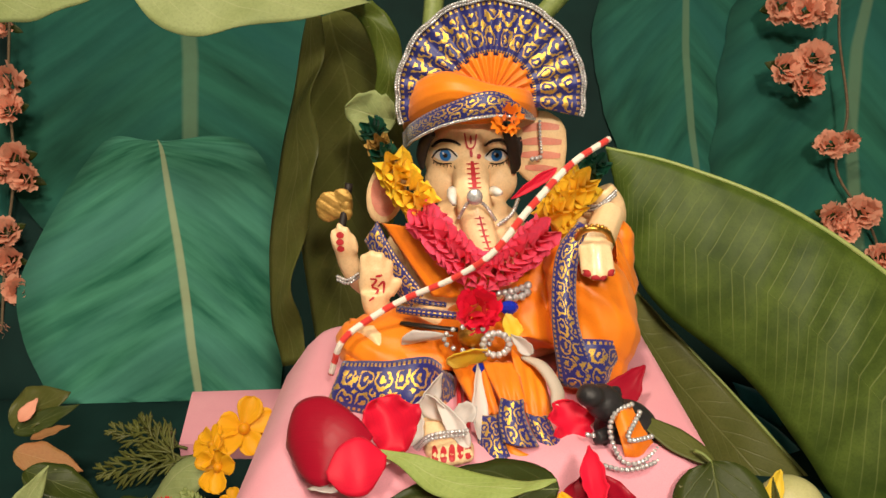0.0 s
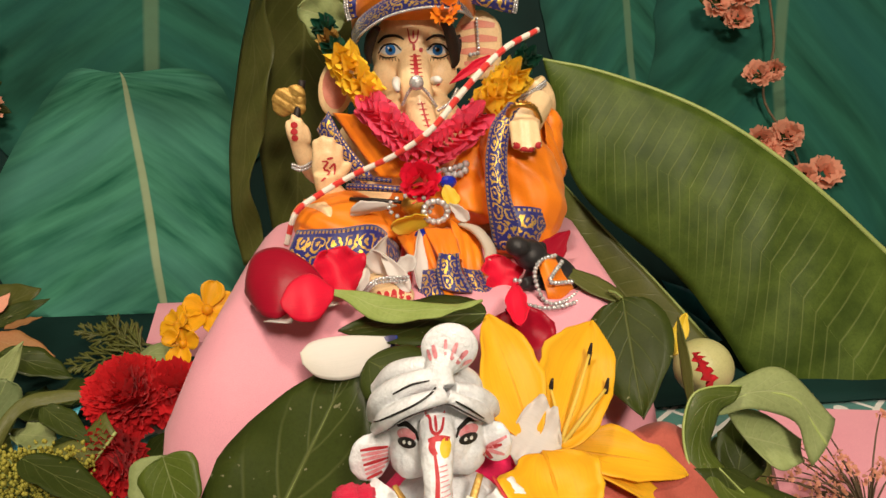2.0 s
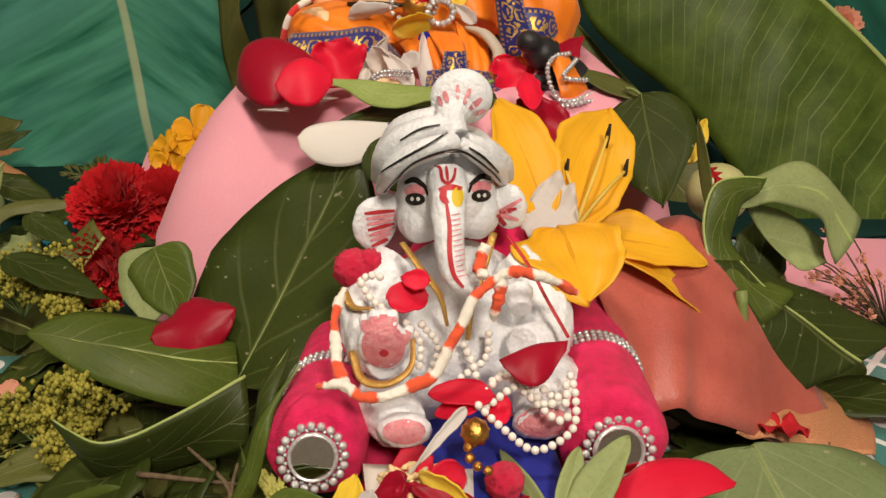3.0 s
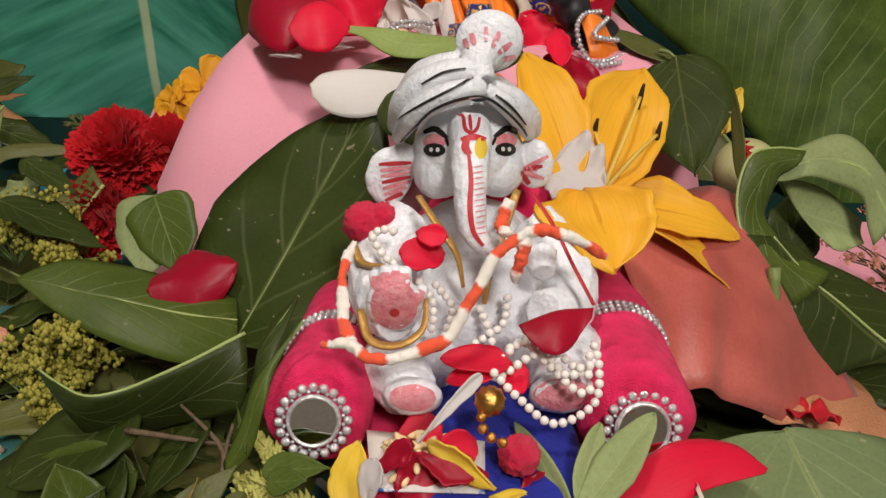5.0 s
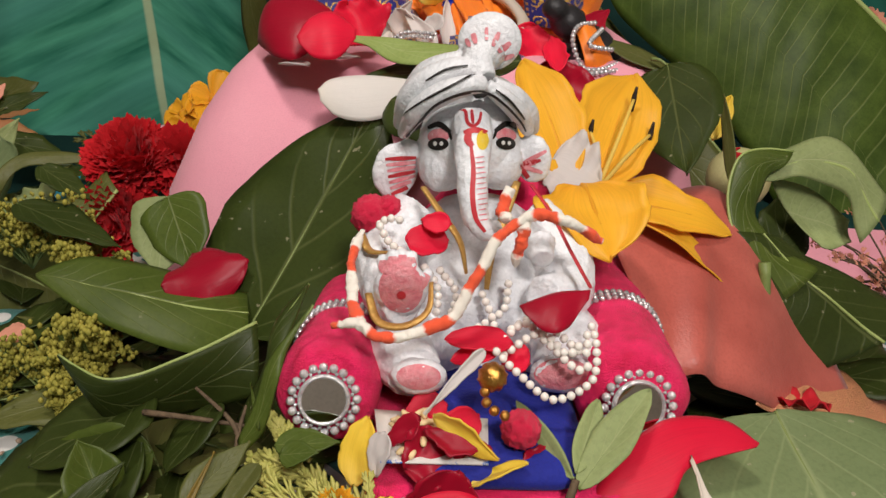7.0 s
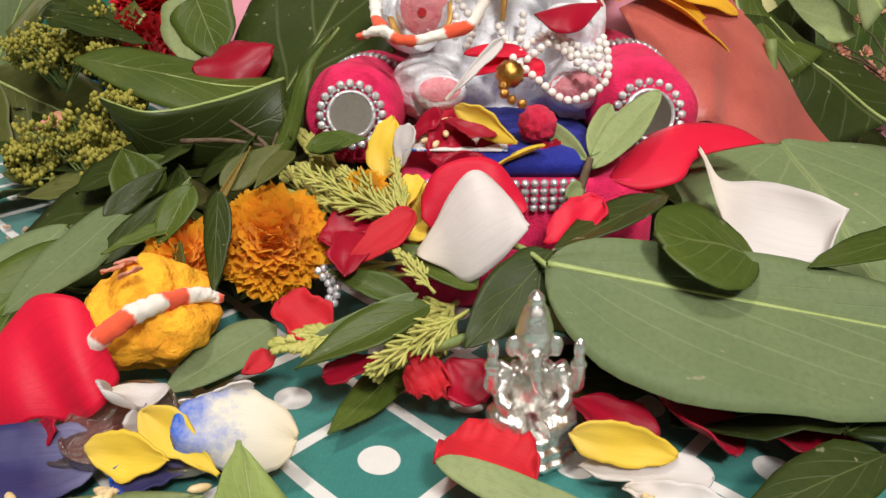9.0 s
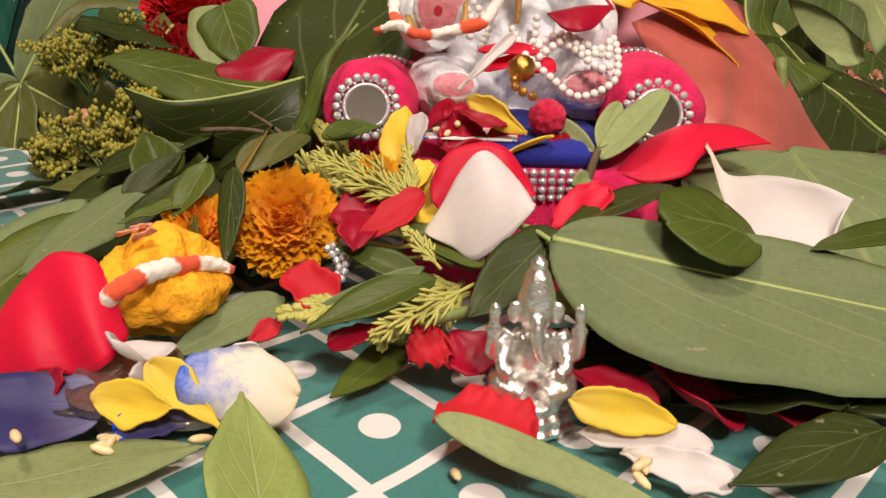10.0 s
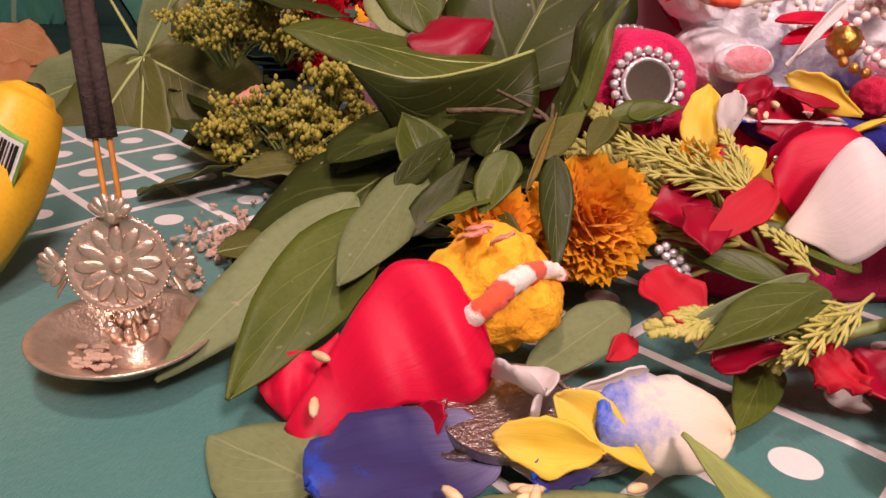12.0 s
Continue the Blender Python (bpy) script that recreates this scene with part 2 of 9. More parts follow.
M_POMPOM = mat("red_wool", (0.86, 0.010, 0.07), rough=0.95, bump=0.9, bscale=3000, sheen=0.1)
M_SILVER = mat("polished_silver", (0.92, 0.90, 0.86), (0.86, 0.83, 0.78), 0.22, 0.95, scale=420, bump=0.35, bscale=1100)
M_BRASS = mat("pale_brass", (0.74, 0.58, 0.45), (0.58, 0.44, 0.32), 0.32, 0.75, scale=260, bump=0.25)
M_RODENT = mat("black_clay", (0.028, 0.026, 0.028), (0.015, 0.014, 0.016), 0.45, scale=150, bump=0.3)
M_TURMERIC = mat("turmeric_paste", (1.0, 0.50, 0.012), (0.94, 0.40, 0.009), 0.85, scale=160, bump=0.8, bscale=700)
M_RICE = mat("rice_grain", (0.78, 0.62, 0.36), (0.7, 0.48, 0.2), 0.5, scale=300, amount=0.2)
M_BARK = mat("woody_stem", (0.16, 0.11, 0.06), (0.09, 0.06, 0.035), 0.8, scale=400, bump=0.6)
M_STEM = mat("green_stem", (0.22, 0.27, 0.08), (0.15, 0.2, 0.05), 0.5, scale=200)
M_COIN = mat("worn_coin", (0.42, 0.38, 0.34), (0.28, 0.25, 0.22), 0.35, 1.0, scale=300, bump=0.4)

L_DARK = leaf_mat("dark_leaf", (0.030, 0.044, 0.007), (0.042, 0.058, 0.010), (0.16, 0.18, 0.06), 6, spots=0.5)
L_MID = leaf_mat("green_leaf", (0.062, 0.092, 0.012), (0.092, 0.124, 0.018), (0.24, 0.27, 0.09), 7, spots=0.3)
L_PALE = leaf_mat("pale_leaf", (0.24, 0.29, 0.11), (0.31, 0.36, 0.15), (0.42, 0.44, 0.23), 7, rough=0.6)
L_LIGHT = leaf_mat("light_green_leaf", (0.27, 0.36, 0.085), (0.34, 0.42, 0.13), (0.52, 0.56, 0.26), 7, rough=0.5)
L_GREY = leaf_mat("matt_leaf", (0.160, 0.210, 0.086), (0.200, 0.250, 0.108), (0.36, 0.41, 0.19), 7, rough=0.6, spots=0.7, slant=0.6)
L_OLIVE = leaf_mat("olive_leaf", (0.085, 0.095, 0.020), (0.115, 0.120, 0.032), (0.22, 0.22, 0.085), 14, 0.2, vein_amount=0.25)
L_BANANA = leaf_mat("banana_leaf_skin", (0.036, 0.064, 0.007), (0.088, 0.134, 0.019), (0.27, 0.31, 0.10), 40, 0.05, rough=0.5, vein_amount=0.5, coat=0.0, width=0.0006)
L_DRY = leaf_mat("dry_leaf", (0.38, 0.15, 0.06), (0.30, 0.17, 0.06), (0.42, 0.25, 0.12), 7, rough=0.6)
L_BRONZE = leaf_mat("bronze_leaf", (0.22, 0.15, 0.025), (0.16, 0.14, 0.03), (0.3, 0.25, 0.1), 7)
P_ROSE = petal_mat("deep_red_petal", (0.42, 0.004, 0.026), (0.30, 0.004, 0.018), 0.38, streak=0.25)
P_PINKRED = petal_mat("pink_red_petal", (0.84, 0.010, 0.050), (0.70, 0.008, 0.038), 0.5, streak=0.3)
P_FLAME = petal_mat("scarlet_petal", (0.68, 0.018, 0.03), (0.5, 0.012, 0.02), 0.6, streak=0.4)
P_WHITE = petal_mat("white_petal", (0.78, 0.73, 0.70), (0.76, 0.67, 0.53), 0.5, streak=0.2)
P_BLUEWHITE = petal_mat("white_petal_dyed_blue", (0.84, 0.79, 0.66), (0.80, 0.66, 0.40), 0.5, (0.02, 0.13, 0.72), 0.15, tip_at=(0.50, 0.95))
P_BLUE = petal_mat("blue_dyed_petal", (0.055, 0.050, 0.18), (0.44, 0.42, 0.62), 0.5, (0.006, 0.10, 0.72), 0.5, tip_at=(0.80, 1.05))
P_BLUETIP = petal_mat("white_petal_blue_rim", (0.84, 0.81, 0.76), (0.8, 0.76, 0.66), 0.5, (0.02, 0.14, 0.62), 0.1, tip_at=(1.02, 1.08))
P_YELLOW = petal_mat("yellow_petal", (0.90, 0.66, 0.05), (0.84, 0.64, 0.14), 0.5)
P_LILY = petal_mat("golden_lily_petal", (0.92, 0.52, 0.020), (0.84, 0.40, 0.014), 0.45, streak=0.35)
P_MARIGOLD = petal_mat("orange_marigold_petal", (1.0, 0.50, 0.010), (1.0, 0.38, 0.006), 0.6, streak=0.1)
P_CARNATION = petal_mat("red_carnation_petal", (0.66, 0.014, 0.020), (0.46, 0.006, 0.010), 0.7, streak=0.3)
P_PEACH = petal_mat("peach_artificial_petal", (0.84, 0.40, 0.27), (0.72, 0.26, 0.16), 0.6)
P_BRIGHTYEL = petal_mat("bright_yellow_petal", (0.88, 0.45, 0.008), (0.8, 0.34, 0.006), 0.5)


# ---- shapes ----
def finish(bm, name, mats, smooth=True):
    me = bpy.data.meshes.new(name)
    bmesh.ops.recalc_face_normals(bm, faces=bm.faces)
    bm.to_mesh(me)
    bm.free()
    for m in mats if isinstance(mats, (list, tuple)) else [mats]:
        me.materials.append(m)
    if smooth:
        me.shade_smooth()
    return me


def thing(name, bm=None, material=None, label="", category="", group="", kind="", smooth=True):
    ob = new(name, finish(bm, name, material, smooth) if bm else None)
    return tagged(ob, label, category, group, kind)


def part(name, bm, material, parent, label="", smooth=True):
    ob = new(name, finish(bm, name, material, smooth))
    ob.parent = parent
    return tagged(ob, label)


def shared(name, me, parent, m):
    ob = new(name, me)
    ob.parent, ob.matrix_basis = parent, m
    return ob


def grid(bm, rows, thick=0.0, index=0, scale=None):
    """A skin through rows of points, with uv along and across; thick: a second skin behind it and a closed rim."""
    uv = bm.loops.layers.uv.verify()
    nu, nv = len(rows), len(rows[0])
    pts = [[Vector(p) for p in r] for r in rows]
    lens = [0.0]
    for i in range(1, nu):
        lens.append(lens[-1] + (pts[i][nv // 2] - pts[i - 1][nv // 2]).length)
    def skin(offset):
        vs = []
        for i in range(nu):
            row = []
            for j in range(nv):
                p = pts[i][j]
                if offset:
                    a = pts[min(i + 1, nu - 1)][j] - pts[max(i - 1, 0)][j]
                    b = pts[i][min(j + 1, nv - 1)] - pts[i][max(j - 1, 0)]
                    n = a.cross(b)
                    p = p + (n.normalized() * offset if n.length > 1e-12 else Vector((0, 0, 0)))
                row.append(bm.verts.new(p))
            vs.append(row)
        return vs
    front = skin(0)
    back = skin(-thick) if thick else None
    def quad(a, ij):
        try:
            f = bm.faces.new(a)
        except ValueError:
            return
        f.material_index = index
        for l, (i, j) in zip(f.loops, ij):
            l[uv].uv = (lens[i] if scale else i / (nu - 1), j / (nv - 1))
    for i in range(nu - 1):
        for j in range(nv - 1):
            ij = ((i, j), (i + 1, j), (i + 1, j + 1), (i, j + 1))
            quad([front[a][b] for a, b in ij], ij)
            if back:
                ji = ij[::-1]
                quad([back[a][b] for a, b in ji], ji)
    if back:
        rim = [(i, 0) for i in range(nu)] + [(nu - 1, j) for j in range(1, nv)] + [(i, nv - 1) for i in range(nu - 2, -1, -1)] + [(0, j) for j in range(nv - 2, 0, -1)]
        for (a, b), (c, d) in zip(rim, rim[1:] + rim[:1]):
            quad([front[a][b], front[c][d], back[c][d], back[a][b]], ((a, b), (c, d), (c, d), (a, b)))
    return bm


def spline(points, count):
    """Points along a smooth curve through the given ones."""
    p = [Vector(q) for q in points]
    if len(p) == 2:
        return [p[0].lerp(p[1], i / (count - 1)) for i in range(count)]
    p = [2 * p[0] - p[1]] + p + [2 * p[-1] - p[-2]]
    out, segs = [], len(p) - 3
    for k in range(count):
        s = k / (count - 1) * segs
        i = min(int(s), segs - 1)
        t = s - i
        a, b, c, d = p[i:i + 4]
        out.append(0.5 * (2 * b + (c - a) * t + (2 * a - 5 * b + 4 * c - d) * t * t + (3 * b - a - 3 * c + d) * t ** 3))
    return out


def sweep(bm, points, radii, count=16, sides=8, index=0, flat=1.0, twist=0.0):
    """A tube along a smooth curve; radii: one value or some along the way; flat squeezes it."""
    uv = bm.loops.layers.uv.verify()
    pts = spline(points, count)
    radii = radii if isinstance(radii, (list, tuple)) else [radii]
    rings, lens, up = [], [0.0], Vector((0.13, 0.2, 1))
    for i, p in enumerate(pts):
        if i:
            lens.append(lens[-1] + (p - pts[i - 1]).length)
        ax = (pts[min(i + 1, count - 1)] - pts[max(i - 1, 0)]).normalized()
        s = ax.cross(up)
        s = s.normalized() if s.length > 1e-6 else Vector((1, 0, 0))
        n = s.cross(ax)
        up = n
        f = i / (count - 1) * (len(radii) - 1)
        k = min(int(f), len(radii) - 2) if len(radii) > 1 else 0
        r = radii[0] if len(radii) == 1 else radii[k] + (radii[k + 1] - radii[k]) * (f - k)
        rings.append([bm.verts.new(p + s * r * math.cos(2 * math.pi * j / sides + twist * i) + n * r * flat * math.sin(2 * math.pi * j / sides + twist * i)) for j in range(sides)])
    for i in range(count - 1):
        for j in range(sides):
            k = (j + 1) % sides
            f = bm.faces.new((rings[i][j], rings[i][k], rings[i + 1][k], rings[i + 1][j]))
            f.material_index = index
            for l, (a, b) in zip(f.loops, ((i, j), (i, j + 1), (i + 1, j + 1), (i + 1, j))):
                l[uv].uv = (lens[a], b / sides)
    for r in (rings[0][::-1], rings[-1]):
        bm.faces.new(r).material_index = index
    return bm


def ball(bm, m, u=12, v=8, index=0):
    """A ball of radius 1 set by the matrix m."""
    new_faces = set(bm.faces)
    bmesh.ops.create_uvsphere(bm, u_segments=u, v_segments=v, radius=1, matrix=m)
    for f in bm.faces:
        if f not in new_faces:
            f.material_index = index


def egg(bm, c, r, rot=(0, 0, 0), u=12, v=8, index=0):
    r = r if isinstance(r, (tuple, list)) else (r, r, r)
    ball(bm, pose(*c, *rot) @ Matrix.Diagonal((*r, 1)), u, v, index)


def lathe(bm, profile, m=Matrix(), sides=32, index=0, ripple=0.0, waves=8):
    """A turned shape from (radius, height) pairs; ripple scallops it."""
    rows = []
    for r, z in profile:
        rows.append([bm.verts.new(m @ Vector((r * (1 + ripple * math.cos(waves * a)) * math.cos(a), r * (1 + ripple * math.cos(waves * a)) * math.sin(a), z))) for a in [2 * math.pi * j / sides for j in range(sides)]])
    for a, b in zip(rows, rows[1:]):
        for j in range(sides):
            k = (j + 1) % sides
            bm.faces.new((a[j], a[k], b[k], b[j])).material_index = index
    for r in (rows[0][::-1], rows[-1]):
        bm.faces.new(r).material_index = index


def leaf_rows(base, tip, edge, p=0.6, q=0.9, bend=0.0, fold=0.0, cup=0.0, wave=0.0, waves=3.0, curl=0.0, nu=18, nv=9, phase=0.0, lopsided=1.0, twist=0.0, rag=0.07, slim=1.0):
    """Points of a blade from its base to its tip; edge: where its widest rim lies, which also gives its plane."""
    base, tip, edge = Vector(base), Vector(tip), Vector(edge)
    axis = tip - base
    length = axis.length
    axis.normalize()
    side = (edge - base) - axis * (edge - base).dot(axis)
    half = side.length * slim
    side.normalize()
    key = Vector((base.x * 71, base.y * 83, tip.z * 97 + tip.x * 31))
    n = side.cross(axis)
    flip = 1 if n.dot(Vector((0, -0.6, 0.8))) > 0 else -1
    n *= flip
    top = (p / (p + q)) ** p * (q / (p + q)) ** q
    rows = []
    for i in range(nu):
        u = 0.5 - 0.5 * math.cos(math.pi * i / (nu - 1))
        h = half * max(u ** p * (1 - u) ** q / top, 0.004)
        spine = base + axis * length * u + n * length * bend * 4 * u * (1 - u)
        if curl:
            c = max(0.0, u - 0.45) / 0.55
            spine += n * length * curl * c * c - axis * length * abs(curl) * 0.5 * c ** 3
        ang = twist * (u - 0.5)
        sd, nn = side * math.cos(ang) + n * math.sin(ang), n * math.cos(ang) - side * math.sin(ang)
        row = []
        for j in range(nv):
            v = 2 * j / (nv - 1) - 1
            a = abs(v)
            k = 1 + rag * (noise.noise(key + Vector((u * 3.2, 4.0 * (v > 0), 0))) + 0.6 * noise.noise(key + Vector((u * 8.0, 4.0 * (v > 0), 7))))
            hv = h * (1 + (k - 1) * a * 2.0)
            lift = rag * 1.3 * half * noise.noise(key + Vector((u * 2.4, v * 1.3, 3))) + fold * a * h + cup * a * a * h + wave * half * a * a * math.sin(2 * math.pi * waves * u + phase + (0.9 if v > 0 else 0))
            row.append(spine + sd * v * hv * (lopsided if v < 0 else 1) + nn * lift)
        rows.append(row if flip * 1 > 0 else row[::-1])
    return rows


def leaf(name, base, tip, edge, material, label, group="leaves on the table", category="leaf", rib=True, stalk=None, thick=0.0004, rib_mat=None, **shape):
    """A leaf: blade, raised midrib and, where it has one, a stalk that ends at the given point."""
    top = thing(name, label=label, category=category, group=group)
    shape = {"slim": 0.78, **shape}
    shape["q"] = shape.get("q", 0.9) + 0.22
    rows = leaf_rows(base, tip, edge, **shape)
    part("blade", grid(bmesh.new(), rows, thick), material, top)
    mid = len(rows[0]) // 2
    line = [r[mid] for r in rows]
    if rib:
        size = (Vector(tip) - Vector(base)).length
        part("midrib", sweep(bmesh.new(), line[::3] + [line[-1]], [size * 0.008, size * 0.005, size * 0.001], 16, 5), rib_mat or M_STEM, top)
    if stalk:
        b = Vector(base)
        s = Vector(stalk)
        part("stalk", sweep(bmesh.new(), [b, b.lerp(s, 0.5) + Vector((0, 0, 0.001)), s], [0.0006, 0.0008, 0.001], 8, 6), rib_mat or M_STEM, top)
    return top


def petal(base, tip, edge, material, label, name="petal", group="loose petals", category="petal", thick=0.0005, **shape):
    shape = {"p": 0.7, "q": 0.35, "cup": 0.3, "nu": 22, "nv": 13, "rag": 0.17, **shape}
    return thing(name, grid(bmesh.new(), leaf_rows(base, tip, edge, **shape), thick), material, label, category, group)


def blended(bm, voxel, smooth=6, factor=0.5):
    """The joined outer skin of overlapping lumps, smoothed."""
    me = bpy.data.meshes.new("lumps")
    bm.to_mesh(me)
    bm.free()
    ob = new("lumps", me)
    mod = ob.modifiers.new("join", "REMESH")
    mod.mode, mod.voxel_size = "VOXEL", voxel
    mod = ob.modifiers.new("soften", "SMOOTH")
    mod.iterations, mod.factor = smooth, factor
    out = bpy.data.meshes.new_from_object(ob.evaluated_get(bpy.context.evaluated_depsgraph_get()))
    bpy.data.objects.remove(ob)
    b = bmesh.new()
    b.from_mesh(out)
    return b


class Painter:
    """Lays painted strokes on the front of a skin, seen along +y."""

    def __init__(self, bm, way=(0, 1, 0), lift=0.0003):
        self.bm, self.way, self.lift = bm, Vector(way).normalized(), lift
        self.tree = BVHTree.FromBMesh(bm)

    def on(self, p):
        p = Vector(p) - self.way * 0.2
        hit, n, _, _ = self.tree.ray_cast(p, self.way)
        return hit - self.way * self.lift if hit else None

    def oval(self, c, rx, rz, index, tilt=0.0, rings=3, sides=18):
        c = Vector(c)
        rows = []
        for k in range(rings + 1):
            f = max(k / rings, 0.02)
            row = []
            for j in range(sides + 1):
                a = 2 * math.pi * j / sides
                x, z = rx * f * math.cos(a), rz * f * math.sin(a)
                q = self.on(c + Vector((x * math.cos(tilt) - z * math.sin(tilt), 0, x * math.sin(tilt) + z * math.cos(tilt))))
                if q is None:
                    return
                row.append(q)
            rows.append(row)
        grid(self.bm, rows, 0, index)

    def stroke(self, points, width, index, count=12):
        line = spline([Vector(p) for p in points], count)
        rows = []
        for i, p in enumerate(line):
            d = line[min(i + 1, count - 1)] - line[max(i - 1, 0)]
            s = Vector((d.z, 0, -d.x)).normalized()
            w = width * (0.35 + 0.65 * math.sin(math.pi * (0.12 + 0.76 * i / (count - 1))))
            row = [self.on(p + s * w * k) for k in (-0.5, 0, 0.5)]
            if None in row:
                continue
            rows.append(row)
        if len(rows) > 1:
            grid(self.bm, rows, 0, index)


BEAD = bmesh.new()
bmesh.ops.create_uvsphere(BEAD, u_segments=8, v_segments=6, radius=1)
BEAD_PEARL = finish(BEAD, "bead", M_PEARL)
BEAD = bmesh.new()
bmesh.ops.create_uvsphere(BEAD, u_segments=8, v_segments=6, radius=1)
BEAD_SILVER = finish(BEAD, "bead", M_SILVERBEAD)
BEAD = bmesh.new()
bmesh.ops.create_uvsphere(BEAD, u_segments=8, v_segments=6, radius=1)
BEAD_GOLD = finish(BEAD, "bead", M_GOLD)


def evenly(points, step, dense=400):
    """Points at even distances along a smooth curve."""
    line = spline(points, dense)
    out, left = [line[0]], step
    for a, b in zip(line, line[1:]):
        d = (b - a).length
        while left <= d and d > 0:
            a = a.lerp(b, left / d)
            out.append(a)
            d = (b - a).length
            left = step
        left -= d
    return out


def bead_row(points, step, radius, me, parent, name="bead"):
    for p in evenly(points, step):
        shared(name, me, parent, Matrix.Translation(p) @ Matrix.Diagonal((radius, radius, radius, 1)))


def stones(bm, points, step, radius, index=0):
    """Small set stones in a row, joined."""
    for p in evenly(points, step):
        bmesh.ops.create_icosphere(bm, subdivisions=1, radius=radius, matrix=Matrix.Translation(p))
    return bm

# ---- the room and the table ----
M_ROOM = mat("room_paint", (0.62, 0.55, 0.46), (0.58, 0.5, 0.42), 0.8, scale=3, bscale=60)
M_FLOOR = mat("room_floor", (0.25, 0.17, 0.11), (0.18, 0.12, 0.08), 0.5, scale=6, bscale=80)


def box(bm, lo, hi, bevel=0.0, index=0):
    before = set(bm.faces)
    r = bmesh.ops.create_cube(bm, size=1, matrix=Matrix.Translation([(a + b) / 2 for a, b in zip(lo, hi)]) @ Matrix.Diagonal((*[b - a for a, b in zip(lo, hi)], 1)))
    if bevel:
        bmesh.ops.bevel(bm, geom=list({e for v in r["verts"] for e in v.link_edges}), offset=bevel, segments=2, profile=0.5, affect="EDGES")
    for f in bm.faces:
        if f not in before:
            f.material_index = index
    return bm


for name, lo, hi, m in (("floor", (-2.1, -2.1, -0.85), (2.1, 1.1, -0.75), M_FLOOR), ("ceiling", (-2.1, -2.1, 1.65), (2.1, 1.1, 1.75), M_ROOM),
                        ("wall_north", (-2, 1.0, -0.75), (2, 1.1, 1.65), M_ROOM), ("wall_south", (-2, -2.1, -0.75), (2, -2.0, 1.65), M_ROOM),
                        ("wall_west", (-2.1, -2.1, -0.75), (-2.0, 1.1, 1.65), M_ROOM), ("wall_east", (2.0, -2.1, -0.75), (2.1, 1.1, 1.65), M_ROOM)):
    thing(name, box(bmesh.new(), lo, hi), m, "plain painted room surface far from the table", name.split("_")[0], kind="structure", smooth=False)

table = thing("table", label="plain wooden table hidden under a teal cloth", category="table")
part("tabletop", box(bmesh.new(), (-0.75, -0.45, -0.03), (0.75, 0.9, -0.004), 0.004), M_FLOOR, table, smooth=False)
for x in (-0.7, 0.7):
    for y in (-0.4, 0.85):
        part("leg", sweep(bmesh.new(), [(x, y, -0.03), (x, y, -0.4), (x, y, -0.75)], [0.03, 0.025, 0.02], 6, 12), M_FLOOR, table)


def cloth_mat():
    """Teal cloth printed with a white diagonal lattice and a white dot in every diamond; plain towards one corner."""
    m, t, p = nodes_of("teal_printed_cloth")
    c = t.nodes.new("ShaderNodeTexCoord")
    s = t.nodes.new("ShaderNodeSeparateXYZ")
    t.links.new(c.outputs["Object"], s.inputs[0])
    wob = noise_at(t, 14, 2.0)
    x = math_node(t, "ADD", s.outputs[0], math_node(t, "MULTIPLY", math_node(t, "SUBTRACT", wob, 0.5), 0.006))
    y = s.outputs[1]
    j = math_node(t, "DIVIDE", math_node(t, "ADD", math_node(t, "SUBTRACT", x, y), 0.0495), 0.0447)
    i = math_node(t, "DIVIDE", math_node(t, "ADD", math_node(t, "SUBTRACT", math_node(t, "ADD", x, y), 0.0225), math_node(t, "MULTIPLY", j, 0.0013)), 0.0415)
    fi = math_node(t, "SUBTRACT", math_node(t, "FRACT", math_node(t, "ADD", i, 20.5)), 0.5)
    fj = math_node(t, "SUBTRACT", math_node(t, "FRACT", math_node(t, "ADD", j, 20.5)), 0.5)
    ai, aj = math_node(t, "ABSOLUTE", fi), math_node(t, "ABSOLUTE", fj)
    line = ramp(t, math_node(t, "MAXIMUM", ai, aj), 0.446, 0.452)
    dot = ramp(t, math_node(t, "SQRT", math_node(t, "ADD", math_node(t, "MULTIPLY", fi, fi), math_node(t, "MULTIPLY", fj, fj))), 0.154, 0.146)
    print_ = math_node(t, "MAXIMUM", line, dot)
    plain = math_node(t, "MULTIPLY", ramp(t, x, -0.078, -0.082), ramp(t, y, 0.142, 0.138))
    print_ = math_node(t, "MULTIPLY", print_, math_node(t, "SUBTRACT", 1.0, plain))
    weave = noise_at(t, 2400, 3.0, "Object", (1, 0.25, 1))
    base = mixer(t, noise_at(t, 20), (0.034, 0.205, 0.178), (0.044, 0.240, 0.205))
    base = mixer(t, math_node(t, "MULTIPLY", weave, 0.6), base, (0.010, 0.08, 0.075))
    col = mixer(t, print_, base, (0.72, 0.70, 0.66))
    t.links.new(col, p.inputs["Base Color"])
    p.inputs["Roughness"].default_value, p.inputs["Sheen Weight"].default_value = 0.42, 0.5
    bumped(t, p, math_node(t, "ADD", weave, math_node(t, "MULTIPLY", noise_at(t, 160, 4.0), 2.0)), 0.35, 0.0005)
    return m


def cloth_height(x, y):
    return 0.0012 * noise.noise((x * 9, y * 9, 0.3)) + 0.0006 * noise.noise((x * 31, y * 31, 2.0)) - 0.0012


rows = [[(-0.78 + 1.56 * i / 120, -0.48 + 1.4 * j / 110, cloth_height(-0.78 + 1.56 * i / 120, -0.48 + 1.4 * j / 110)) for j in range(111)] for i in range(121)]
thing("tablecloth", grid(bmesh.new(), rows, 0.001), cloth_mat(), "teal cloth printed with white lattice and dots", "tablecloth")

